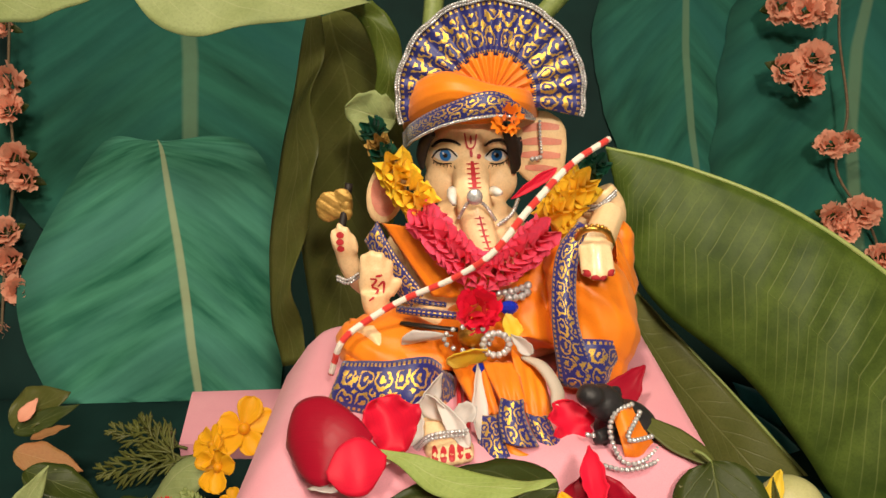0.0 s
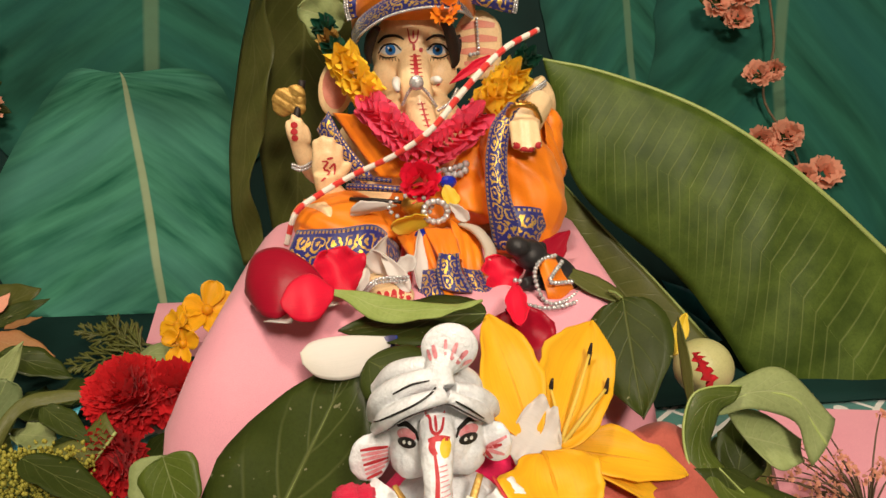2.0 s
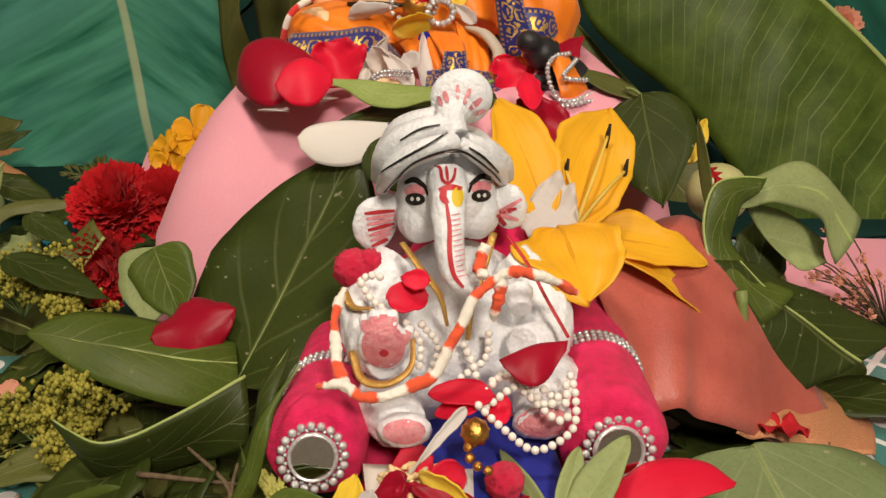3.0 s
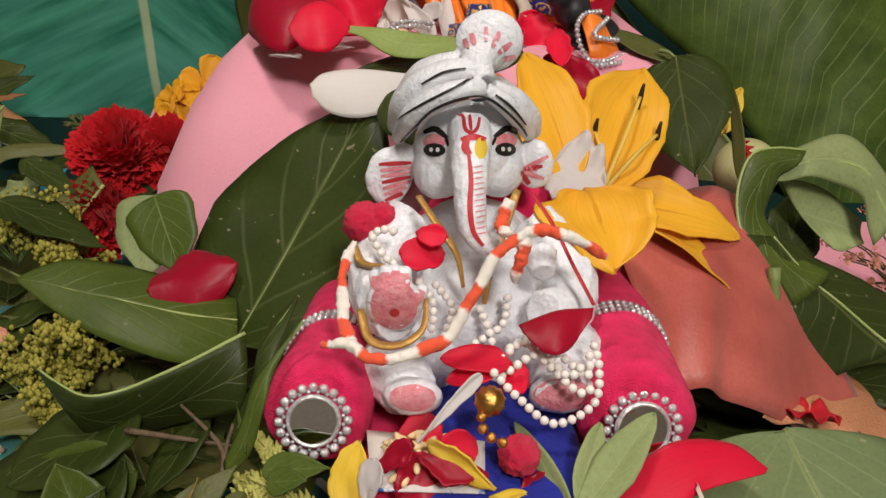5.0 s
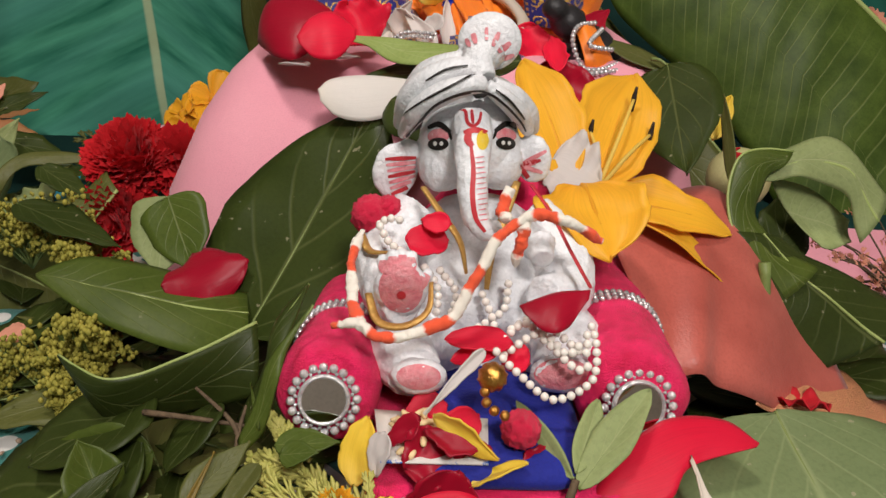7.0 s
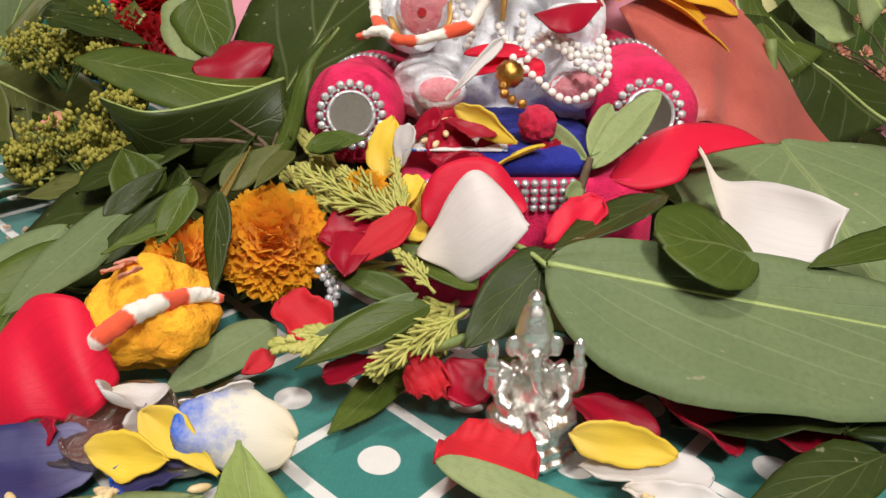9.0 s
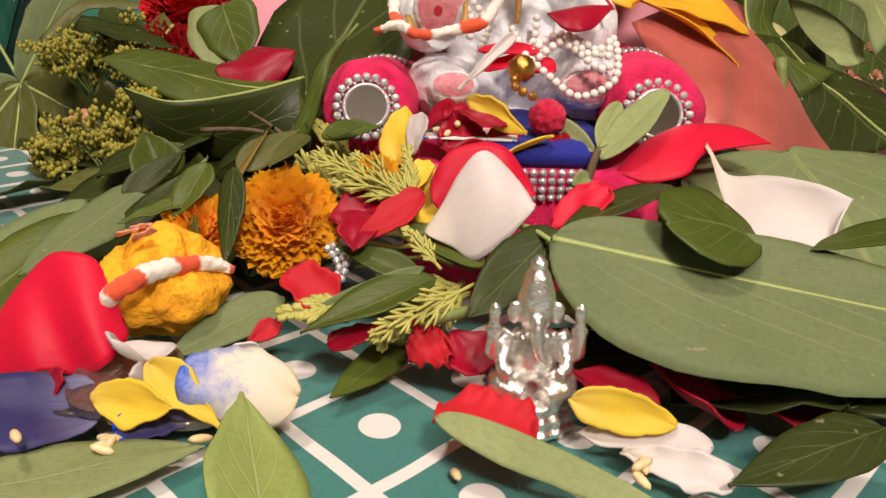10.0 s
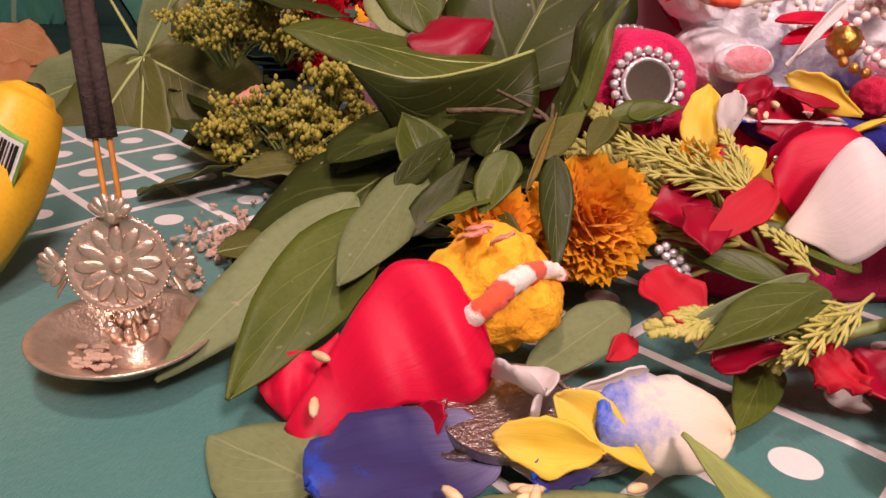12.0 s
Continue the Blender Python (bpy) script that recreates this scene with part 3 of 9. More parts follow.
# ---- printed fabric backdrop that falls from the wall and sweeps forward to the table ----
PROFILE = [(0.0, 0.553), (0.05, 0.604), (0.10, 0.650), (0.18, 0.714), (0.25, 0.752), (0.35, 0.775), (0.50, 0.785), (0.95, 0.79)]


def back_y(x, z):
    for (a, b), (c, d) in zip(PROFILE, PROFILE[1:]):
        if z <= c:
            y = b + (d - b) * max(0.0, z - a) / (c - a)
            break
    else:
        y = PROFILE[-1][1]
    return y + 0.004 * math.sin(x * 21 + 3 * z) * min(1, z * 6) + 0.002 * noise.noise((x * 12, z * 12, 5.0))


M_BACK = mat("dark_teal_print_fabric", (0.007, 0.032, 0.028), (0.004, 0.014, 0.013), 0.75, scale=9, bump=0.1, bscale=1500, spec=0.12)
PRINT_A = print_mat("printed_leaf_light", (0.010, 0.088, 0.052), (0.058, 0.225, 0.142), (0.060, 0.205, 0.162), (0.34, 0.38, 0.22), 0.020)
PRINT_B = print_mat("printed_leaf_dark", (0.007, 0.050, 0.033), (0.019, 0.106, 0.070), (0.014, 0.090, 0.080), (0.10, 0.17, 0.10), 0.026)
backdrop = thing("backdrop", label="dark teal fabric backdrop printed with large tropical leaves", category="backdrop", kind="structure")
rows = [[(-0.75 + 1.5 * i / 90, back_y(-0.75 + 1.5 * i / 90, 0.001 + 0.949 * j / 60), 0.001 + 0.949 * j / 60) for j in range(61)] for i in range(91)]
part("fabric", grid(bmesh.new(), rows, -0.0012), M_BACK, backdrop)


def printed(base, tip, edge, material, lift, **shape):
    flat = [Vector((p[0], 0, p[2])) for p in (base, tip, edge)]
    rows = leaf_rows(*flat, nu=34, nv=21, **shape)
    rows = [[Vector((q.x, back_y(q.x, max(q.z, 0.003)) - lift, max(q.z, 0.003))) for q in r] for r in rows]
    part("printed_leaf", grid(bmesh.new(), rows), material, backdrop)


printed((-0.2418, 0.775, 0.3807), (-0.2274, 0.65, 0.0801), (-0.4054, 0.72, 0.2062), PRINT_B, 0.006, p=0.35, q=0.4)

def printed_outline(left, stem, right, material, lift, n=36, m=11):
    rows = []
    for a, b, c in zip(spline(left, n), spline(stem, n), spline(right, n)):
        r = [a.lerp(b, k / m) for k in range(m)] + [b.lerp(c, k / m) for k in range(m + 1)]
        rows.append([Vector((q.x, back_y(q.x, max(q.z, 0.003)) - lift, max(q.z, 0.003))) for q in r])
    part("printed_leaf", grid(bmesh.new(), rows), material, backdrop)


printed_outline([(-0.2642, 0.714, 0.1791), (-0.3014, 0.717, 0.1843), (-0.3253, 0.697, 0.1573), (-0.3468, 0.663, 0.1142), (-0.358, 0.63, 0.0736), (-0.343, 0.6, 0.0394), (-0.313, 0.57, 0.0076), (-0.2984, 0.555, -0.0147)],
                [(-0.2606, 0.715, 0.1814), (-0.2563, 0.71, 0.1734), (-0.2484, 0.694, 0.1515), (-0.2338, 0.663, 0.1124), (-0.2183, 0.63, 0.0714), (-0.2063, 0.6, 0.0373), (-0.1935, 0.57, 0.0057), (-0.1871, 0.555, -0.0165)],
                [(-0.2559, 0.714, 0.1789), (-0.2004, 0.717, 0.1838), (-0.163, 0.705, 0.1661), (-0.1414, 0.666, 0.1153), (-0.1331, 0.63, 0.0701), (-0.1314, 0.6, 0.0361), (-0.1313, 0.57, 0.0048), (-0.1323, 0.555, -0.0174)], PRINT_A, 0.010)
printed((0.2233, 0.77, 0.3538), (0.2219, 0.65, 0.0988), (0.1392, 0.73, 0.2169), PRINT_B, 0.006, p=0.4, q=0.45, lopsided=0.9)
printed((0.4013, 0.77, 0.351), (0.3323, 0.6, 0.0031), (0.2253, 0.69, 0.15), PRINT_B, 0.008, p=0.4, q=0.5)
printed((-0.4798, 0.74, 0.2562), (-0.3931, 0.56, -0.047), (-0.3634, 0.65, 0.0665), PRINT_B, 0.005, p=0.4, q=0.5)

rows = [[(-0.75 + 1.5 * i / 60, 0.375 + 0.185 * j / 16 + 0.01 * noise.noise((i * 0.3, 0, 1)) * (j == 0), 0.002 + 0.003 * abs(noise.noise((i * 0.25, j * 0.3, 4.0)))) for j in range(17)] for i in range(61)]
part("fabric_sweep", grid(bmesh.new(), rows, 0.001), M_BACK, backdrop)

# ---- pink cloth-covered pedestal ----


def ring(z, x0, x1, y0, y1, r, n=10):
    out = []
    for cx, cy, a0 in ((x1 - r, y0 + r, -90), (x1 - r, y1 - r, 0), (x0 + r, y1 - r, 90), (x0 + r, y0 + r, 180)):
        for k in range(n):
            a = radians(a0 + 90 * k / (n - 1))
            out.append(Vector((cx + r * math.cos(a), cy + r * math.sin(a), z)))
    return out


def loft(bm, rings, wrinkle=0.0):
    vs = []
    for r in rings:
        vs.append([bm.verts.new(p + Vector((noise.noise(p * 25), noise.noise(p * 25 + Vector((7, 1, 3))), 0)) * wrinkle) for p in r])
    n = len(vs[0])
    for a, b in zip(vs, vs[1:]):
        for j in range(n):
            bm.faces.new((a[j], a[(j + 1) % n], b[(j + 1) % n], b[j]))
    bm.faces.new(vs[-1])
    bm.faces.new(vs[0][::-1])
    return bm


pedestal = thing("pedestal", loft(bmesh.new(), [ring(0.0, -0.114, 0.134, 0.234, 0.445, 0.03), ring(0.02, -0.112, 0.130, 0.237, 0.445, 0.03), ring(0.06, -0.107, 0.124, 0.246, 0.442, 0.03), ring(0.09, -0.094, 0.117, 0.260, 0.437, 0.025),
                                                  ring(0.107, -0.082, 0.1125, 0.277, 0.433, 0.02), ring(0.113, -0.0755, 0.1095, 0.283, 0.430, 0.018), ring(0.115, -0.070, 0.106, 0.290, 0.425, 0.016)], 0.002),
                 M_PINKCLOTH, "low pedestal draped with plain pink cotton cloth", "pedestal")
panel = bmesh.new()
loft(panel, [[Vector((x, y, z)) for x, y in ((-0.182, 0.465), (-0.06, 0.462), (-0.06, 0.545), (-0.196, 0.540))] for z in (0.0, 0.013, 0.0145)])
thing("pink_board", panel, M_PINKCLOTH, "flat pink cloth-covered board lying on the table", "board", smooth=False)


def strip(name, a, b, material, label, bulge=0.0, ripple=0.0, ripples=12, nu=40, nv=12, thick=0.0005, rib=None, group="", category="leaf", rib_size=0.002, seed=0.0, parent_kind="blade", mid=None):
    """A broad blade or cloth between two curved edges; bulge: towards the viewer in the middle."""
    ea, eb = spline(a, nu), spline(b, nu)
    rows = []
    for i, (p, q) in enumerate(zip(ea, eb)):
        along = (ea[min(i + 1, nu - 1)] - ea[max(i - 1, 0)]).normalized()
        n = along.cross(q - p)
        n = n.normalized() if n.length > 1e-9 else Vector((0, -1, 0))
        if n.y > 0:
            n = -n
        row = []
        for j in range(nv):
            v = j / (nv - 1)
            w = (q - p).length
            row.append(p.lerp(q, v) + n * (bulge * w * 4 * v * (1 - v) + ripple * math.sin(ripples * 2 * math.pi * i / nu + seed + 2 * v) * (0.2 + v)))
        rows.append(row)
    top = thing(name, label=label, category=category, group=group)
    part(parent_kind, grid(bmesh.new(), rows, thick), material, top)
    if mid:
        part("vein", sweep(bmesh.new(), [r[nv // 2] for r in rows][::4] + [rows[-1][nv // 2]], [rib_size * 0.5, rib_size], 30, 6), mid, top, "pale raised midrib")
    if rib:
        part("midrib", sweep(bmesh.new(), [r[0] for r in rows][::4] + [rows[-1][0]], [rib_size * 0.5, rib_size], 30, 8), rib, top)
    return top


M_RIB = mat("pale_green_rib", (0.36, 0.42, 0.14), (0.30, 0.38, 0.11), 0.4, scale=100)
strip("banana_leaf", [(0.103, 0.5, 0.2046), (0.1472, 0.49, 0.1949), (0.2131, 0.47, 0.1695), (0.2787, 0.45, 0.1245), (0.3668, 0.43, 0.0454)],
      [(0.1064, 0.5, 0.1943), (0.1255, 0.47, 0.1196), (0.1879, 0.44, 0.0662), (0.2348, 0.41, 0.0008), (0.3059, 0.37, -0.115)],
      L_BANANA, "large glossy green banana leaf leaning behind the statue", 0.07, 0.0012, 9, rib=M_RIB, nu=80, nv=16, group="banana leaves")
strip("banana_leaf", [(0.1094, 0.49, 0.1283), (0.1446, 0.48, 0.0898), (0.1822, 0.46, 0.052), (0.2385, 0.43, -0.0091)],
      [(0.1186, 0.48, 0.0882), (0.1457, 0.47, 0.0348), (0.1724, 0.45, -0.0004), (0.205, 0.42, -0.035)],
      L_OLIVE, "folded green banana leaf behind the pink pedestal", 0.05, 0.001, 5, rib=M_RIB, group="banana leaves", rib_size=0.0012)
strip("hanging_leaf", [(-0.0775, 0.47, 0.2917), (-0.0924, 0.47, 0.234), (-0.1053, 0.46, 0.1742), (-0.1114, 0.46, 0.1157), (-0.1069, 0.46, 0.0727)],
      [(-0.0663, 0.46, 0.2916), (-0.0747, 0.455, 0.2421), (-0.0771, 0.45, 0.1935), (-0.0933, 0.45, 0.134), (-0.0902, 0.46, 0.0764)],
      L_OLIVE, "dark olive leaf hanging with a wavy edge", 0.02, 0.003, 4, group="banana leaves", nv=8)
strip("hanging_leaf", [(-0.0829, 0.49, 0.2851), (-0.0901, 0.49, 0.2313), (-0.0942, 0.485, 0.16), (-0.0861, 0.47, 0.0797)],
      [(-0.0466, 0.47, 0.2943), (-0.0224, 0.47, 0.2362), (-0.0353, 0.47, 0.1559), (-0.055, 0.46, 0.0916)],
      L_OLIVE, "broad shaded leaf hanging behind the statue", 0.04, 0.003, 2, group="banana leaves")
strip("top_leaf", [(-0.1863, 0.44, 0.3331), (-0.1292, 0.44, 0.3155), (-0.0789, 0.44, 0.3091), (-0.0434, 0.44, 0.2971)],
      [(-0.1629, 0.42, 0.3071), (-0.138, 0.41, 0.2827), (-0.0979, 0.41, 0.2848), (-0.0396, 0.43, 0.2942)],
      L_PALE, "light green leaf tip drooping from above", 0.06, 0.001, 3, group="banana leaves", rib=M_RIB, rib_size=0.0012)
strip("top_leaf", [(-0.0692, 0.45, 0.2961), (-0.0474, 0.445, 0.2884), (-0.0372, 0.44, 0.2646), (-0.0397, 0.44, 0.2433)],
      [(-0.0374, 0.44, 0.297), (-0.0244, 0.44, 0.2794), (-0.023, 0.44, 0.2553), (-0.0272, 0.44, 0.24)],
      L_MID, "green leaf bending down behind the turban", 0.1, 0.001, 3, group="banana leaves")
strip("top_leaf", [(-0.2515, 0.44, 0.3175), (-0.2162, 0.44, 0.3141), (-0.1777, 0.44, 0.3107)], [(-0.2513, 0.43, 0.289), (-0.2154, 0.43, 0.2896), (-0.1715, 0.43, 0.3047)],
      L_PALE, "light green leaf edge hanging from above", 0.06, 0.001, 3, group="banana leaves")
for a, b in (((-0.0025, 0.46, 0.3144), (-0.007, 0.44, 0.2791)), ((0.0819, 0.47, 0.3136), (0.0454, 0.45, 0.2779))):
    thing("leaf_stalk", sweep(bmesh.new(), [a, Vector(a).lerp(Vector(b), 0.5) + Vector((0, 0.002, 0)), b], [0.006, 0.005], 8, 10), M_STEM, "green leaf stalk behind the turban", "leaf stalk", "leaf stalks")

strip("coral_cloth", [(0.0688, 0.2, 0.0703), (0.1038, 0.23, 0.0777), (0.126, 0.23, 0.0714), (0.157, 0.22, 0.0295)],
      [(0.0792, 0.158, 0.0368), (0.0937, 0.16, 0.0376), (0.1131, 0.165, 0.0256), (0.1685, 0.18, -0.0024)],
      M_CORAL, "coral tissue cloth sloping down to the table", 0.04, 0.0012, 3, category="cloth", parent_kind="fabric")
strip("glitter_cloth", [(0.1398, 0.205, 0.0187), (0.1628, 0.21, 0.0131), (0.1944, 0.21, -0.0049)], [(0.1165, 0.165, 0.0223), (0.1413, 0.17, 0.014), (0.1766, 0.175, 0.0019)],
      M_GLITTER, "coral cloth with gold glitter beside a stem", 0.05, 0.0008, 3, category="cloth", parent_kind="fabric")

# ---- the large seated statue ----
def fold_skin(bm, amount, freq, seed=0.0, way=(0.6, 0.2, 1.0)):
    """Cloth folds pressed into a skin."""
    way = Vector(way)
    bm.normal_update()
    for v in bm.verts:
        w = v.co.dot(way) * freq + 2.2 * noise.noise(v.co * 35 + Vector((seed, 0, 0)))
        v.co += v.normal * amount * (math.sin(w) + 0.4 * math.sin(2.3 * w + 1))
    return bm


lumps = bmesh.new()
egg(lumps, (0.013, 0.420, 0.216), (0.0245, 0.023, 0.028), u=24, v=16)
egg(lumps, (0.001, 0.411, 0.204), (0.0125, 0.011, 0.013), u=16, v=12)
egg(lumps, (0.026, 0.411, 0.204), (0.0125, 0.011, 0.013), u=16, v=12)
sweep(lumps, [(0.013, 0.405, 0.214), (0.0135, 0.390, 0.202), (0.016, 0.382, 0.187), (0.021, 0.374, 0.174), (0.027, 0.368, 0.166)], [0.0095, 0.0095, 0.0085, 0.007, 0.005], 16, 14)
egg(lumps, (0.0502, 0.414, 0.2205), (0.0150, 0.0035, 0.0205), (0, 0, -8), 16, 12)
egg(lumps, (0.0541, 0.415, 0.2269), (0.0105, 0.0033, 0.0115), (0, 0, -8), 16, 12)
egg(lumps, (0.0549, 0.414, 0.2135), (0.0095, 0.0033, 0.0125), (0, 0, -8), 16, 12)
egg(lumps, (-0.0316, 0.408, 0.1992), (0.011, 0.0035, 0.018), (0, 15, 14), 16, 12)
egg(lumps, (0.014, 0.402, 0.155), (0.036, 0.028, 0.044), u=20, v=14)
sweep(lumps, [(0.0, 0.39, 0.13), (-0.0213, 0.37, 0.1246), (-0.0424, 0.35, 0.128)], [0.02, 0.02, 0.017], 10, 12)
sweep(lumps, [(-0.0315, 0.345, 0.1151), (-0.0143, 0.32, 0.1121), (-0.0026, 0.298, 0.1134)], [0.009, 0.008, 0.007], 10, 12)
egg(lumps, (-0.0002, 0.29, 0.1156), (0.011, 0.010, 0.0055), (0, 0, -10), 16, 10)
for px in ((-0.006, 0.281, 0.1167), (-0.0025, 0.28, 0.117), (0.0009, 0.28, 0.1172), (0.0044, 0.281, 0.1171), (0.0077, 0.283, 0.1168)):
    egg(lumps, px, (0.0026, 0.004, 0.0026), u=10, v=8)
sweep(lumps, [(0.0636, 0.395, 0.1318), (0.0713, 0.375, 0.1584), (0.0715, 0.37, 0.1294), (0.0609, 0.345, 0.1106)], [0.012, 0.012, 0.010, 0.007], 12, 12)
# arms and hands
sweep(lumps, [(-0.0217, 0.41, 0.1702), (-0.0412, 0.41, 0.1476), (-0.0512, 0.405, 0.1561), (-0.0547, 0.402, 0.17)], [0.010, 0.008, 0.006, 0.006], 12, 10)
egg(lumps, (-0.0555, 0.4, 0.1737), (0.006, 0.005, 0.009), (0, -15, 0), 14, 10)
for px in ((-0.0593, 0.398, 0.176), (-0.0558, 0.398, 0.18), (-0.0523, 0.398, 0.178), (-0.0491, 0.399, 0.1733)):
    egg(lumps, px, (0.0022, 0.0028, 0.006), (0, -10, 0), 8, 8)
sweep(lumps, [(-0.0158, 0.39, 0.1351), (-0.0275, 0.382, 0.1337), (-0.036, 0.376, 0.1458), (-0.0368, 0.376, 0.1551)], [0.010, 0.009, 0.007, 0.008], 12, 10)
egg(lumps, (-0.0365, 0.377, 0.1578), (0.009, 0.004, 0.012), (12, 0, 0), 16, 12)
for a, b in (((-0.0412, 0.377, 0.1625), (-0.0417, 0.378, 0.1718)), ((-0.0376, 0.376, 0.1634), (-0.0378, 0.377, 0.1739)), ((-0.0342, 0.376, 0.1633), (-0.0336, 0.377, 0.1729)), ((-0.0309, 0.377, 0.1608), (-0.0295, 0.378, 0.1686)), ((-0.03, 0.377, 0.1531), (-0.0252, 0.377, 0.1591))):
    sweep(lumps, [a, b], [0.0034, 0.0028], 6, 8)
    egg(lumps, b, 0.0029, u=8, v=6)
sweep(lumps, [(0.0585, 0.4, 0.1751), (0.0808, 0.4, 0.181), (0.0846, 0.395, 0.1914), (0.0795, 0.395, 0.202)], [0.011, 0.011, 0.009, 0.007], 12, 10)
sweep(lumps, [(0.0826, 0.385, 0.1911), (0.0745, 0.365, 0.1852), (0.0691, 0.35, 0.1828)], [0.008, 0.008, 0.008], 10, 10)
egg(lumps, (0.0687, 0.35, 0.1864), (0.0092, 0.0045, 0.0085), (-25, 0, 0), 16, 12)
for a, b in (((0.0631, 0.347, 0.1868), (0.0634, 0.34, 0.176)), ((0.0666, 0.346, 0.1882), (0.0669, 0.338, 0.1747)), ((0.0699, 0.346, 0.1881), (0.0708, 0.338, 0.1744)), ((0.0731, 0.347, 0.1867), (0.075, 0.34, 0.1758))):
    sweep(lumps, [a, b], [0.0030, 0.0023], 8, 10)
    egg(lumps, b, 0.0024, u=10, v=8)
egg(lumps, (0.014, 0.40, 0.121), (0.055, 0.035, 0.012), u=20, v=10)
body = blended(lumps, 0.0011, 5)
paint = Painter(body)
for f in body.faces:
    f.material_index = 0
# ears washed pink, hair, brows, eyes, marks
for pts, w in (([(0.0407, 0.41, 0.2303), (0.0495, 0.41, 0.2325), (0.0598, 0.41, 0.2318)], 0.0042), ([(0.0399, 0.41, 0.2238), (0.0496, 0.41, 0.2248), (0.0612, 0.41, 0.2241)], 0.0042), ([(0.04, 0.41, 0.2172), (0.0498, 0.41, 0.2176), (0.0608, 0.41, 0.2169)], 0.0042), ([(0.0424, 0.41, 0.2105), (0.0499, 0.41, 0.2104), (0.0589, 0.41, 0.2096)], 0.0036)):
    paint.stroke(pts, w, 5)
for c, rx, rz in (((-0.0326, 0.405, 0.1984), 0.007, 0.012),):
    paint.oval(c, rx, rz, 5)
for pts in ([(-0.0147, 0.4, 0.2128), (-0.0144, 0.4, 0.224), (-0.0102, 0.4, 0.2315)], [(0.0367, 0.4, 0.212), (0.0372, 0.4, 0.2232), (0.0342, 0.4, 0.2331)]):
    paint.stroke(pts, 0.0075, 4)
for c in ((0, 0.398, 0.2198), (0.0266, 0.398, 0.2193)):
    paint.lift = 0.0003
    paint.oval(c, 0.0066, 0.0031, 2)
    paint.lift = 0.0005
    paint.oval(c, 0.0030, 0.0030, 3)
    paint.lift = 0.0007
    paint.oval(c, 0.0012, 0.0012, 4)
    paint.lift = 0.0009
    paint.oval(Vector(c) + Vector((-0.001, 0, 0.001)), 0.0006, 0.0006, 2)
paint.lift = 0.0007
for pts, w in (([(-0.0072, 0.4, 0.223), (-0.0028, 0.4, 0.2267), (0.0036, 0.4, 0.2272), (0.0079, 0.4, 0.2254)], 0.0016), ([(0.0201, 0.4, 0.2246), (0.0244, 0.4, 0.2269), (0.0302, 0.4, 0.2262), (0.0331, 0.4, 0.2227)], 0.0016),
               ([(-0.007, 0.4, 0.2174), (-0.0037, 0.4, 0.2218), (0.0021, 0.4, 0.2229), (0.0061, 0.4, 0.2196)], 0.0011), ([(0.0207, 0.4, 0.2194), (0.0244, 0.4, 0.2225), (0.0297, 0.4, 0.2216), (0.0343, 0.4, 0.2168)], 0.0011),
               ([(-0.0065, 0.4, 0.2165), (-0.0024, 0.4, 0.2153), (0.0034, 0.4, 0.2161)], 0.0008), ([(0.0227, 0.4, 0.2158), (0.0282, 0.4, 0.2148), (0.0338, 0.4, 0.2165)], 0.0008)):
    paint.stroke(pts, w, 4)
for k in range(7):
    a = Vector((-0.0059, 0.4, 0.2157)).lerp(Vector((0.0043, 0.4, 0.2152)), k / 6)
    b = Vector((0.0227, 0.4, 0.2149)).lerp(Vector((0.0338, 0.4, 0.2153)), k / 6)
    for q in (a, b):
        paint.stroke([q, q + Vector((0.0006 * (k - 3) / 3, 0, -0.0016))], 0.0004, 4, 4)
for pts, w in (([(0.01, 0.4, 0.2312), (0.0111, 0.4, 0.2248), (0.0131, 0.4, 0.2236), (0.0151, 0.4, 0.2253), (0.016, 0.4, 0.2305)], 0.0011), ([(0.0131, 0.4, 0.23), (0.0131, 0.4, 0.2259)], 0.0012), ([(0.0131, 0.4, 0.223), (0.0134, 0.4, 0.2195)], 0.0016),
               ([(0.0136, 0.39, 0.2179), (0.0141, 0.39, 0.2109), (0.0145, 0.385, 0.2045)], 0.0024), ([(0.0165, 0.38, 0.194), (0.0185, 0.375, 0.186), (0.0212, 0.372, 0.1781)], 0.0011),
               ([(0.0033, 0.4, 0.2036), (0.0026, 0.4, 0.1981)], 0.0028), ([(0.0257, 0.4, 0.2026), (0.0269, 0.4, 0.1996)], 0.0026)):
    paint.stroke(pts, w, 1)
for k in range(6):
    q = Vector((0.0139, 0.39, 0.2167)).lerp(Vector((0.0145, 0.385, 0.2068)), k / 5)
    paint.stroke([q + Vector((-0.0032, 0, 0)), q + Vector((0.0032, 0, 0))], 0.0007, 1, 5)
    q = Vector((0.0165, 0.38, 0.1929)).lerp(Vector((0.0206, 0.372, 0.1793)), k / 5)
    paint.stroke([q + Vector((-0.0022, 0, 0)), q + Vector((0.0022, 0, 0))], 0.0006, 1, 5)
paint.oval((0.0172, 0.4, 0.2197), 0.0012, 0.0012, 1)
for c in ((0.0634, 0.34, 0.1762), (0.0673, 0.34, 0.1743), (0.0712, 0.34, 0.1739), (0.075, 0.34, 0.1761), (-0.0558, 0.4, 0.1794), (-0.056, 0.4, 0.1756), (-0.0559, 0.4, 0.1719)):
    paint.oval(c, 0.0021, 0.0018, 1, rings=2, sides=10)
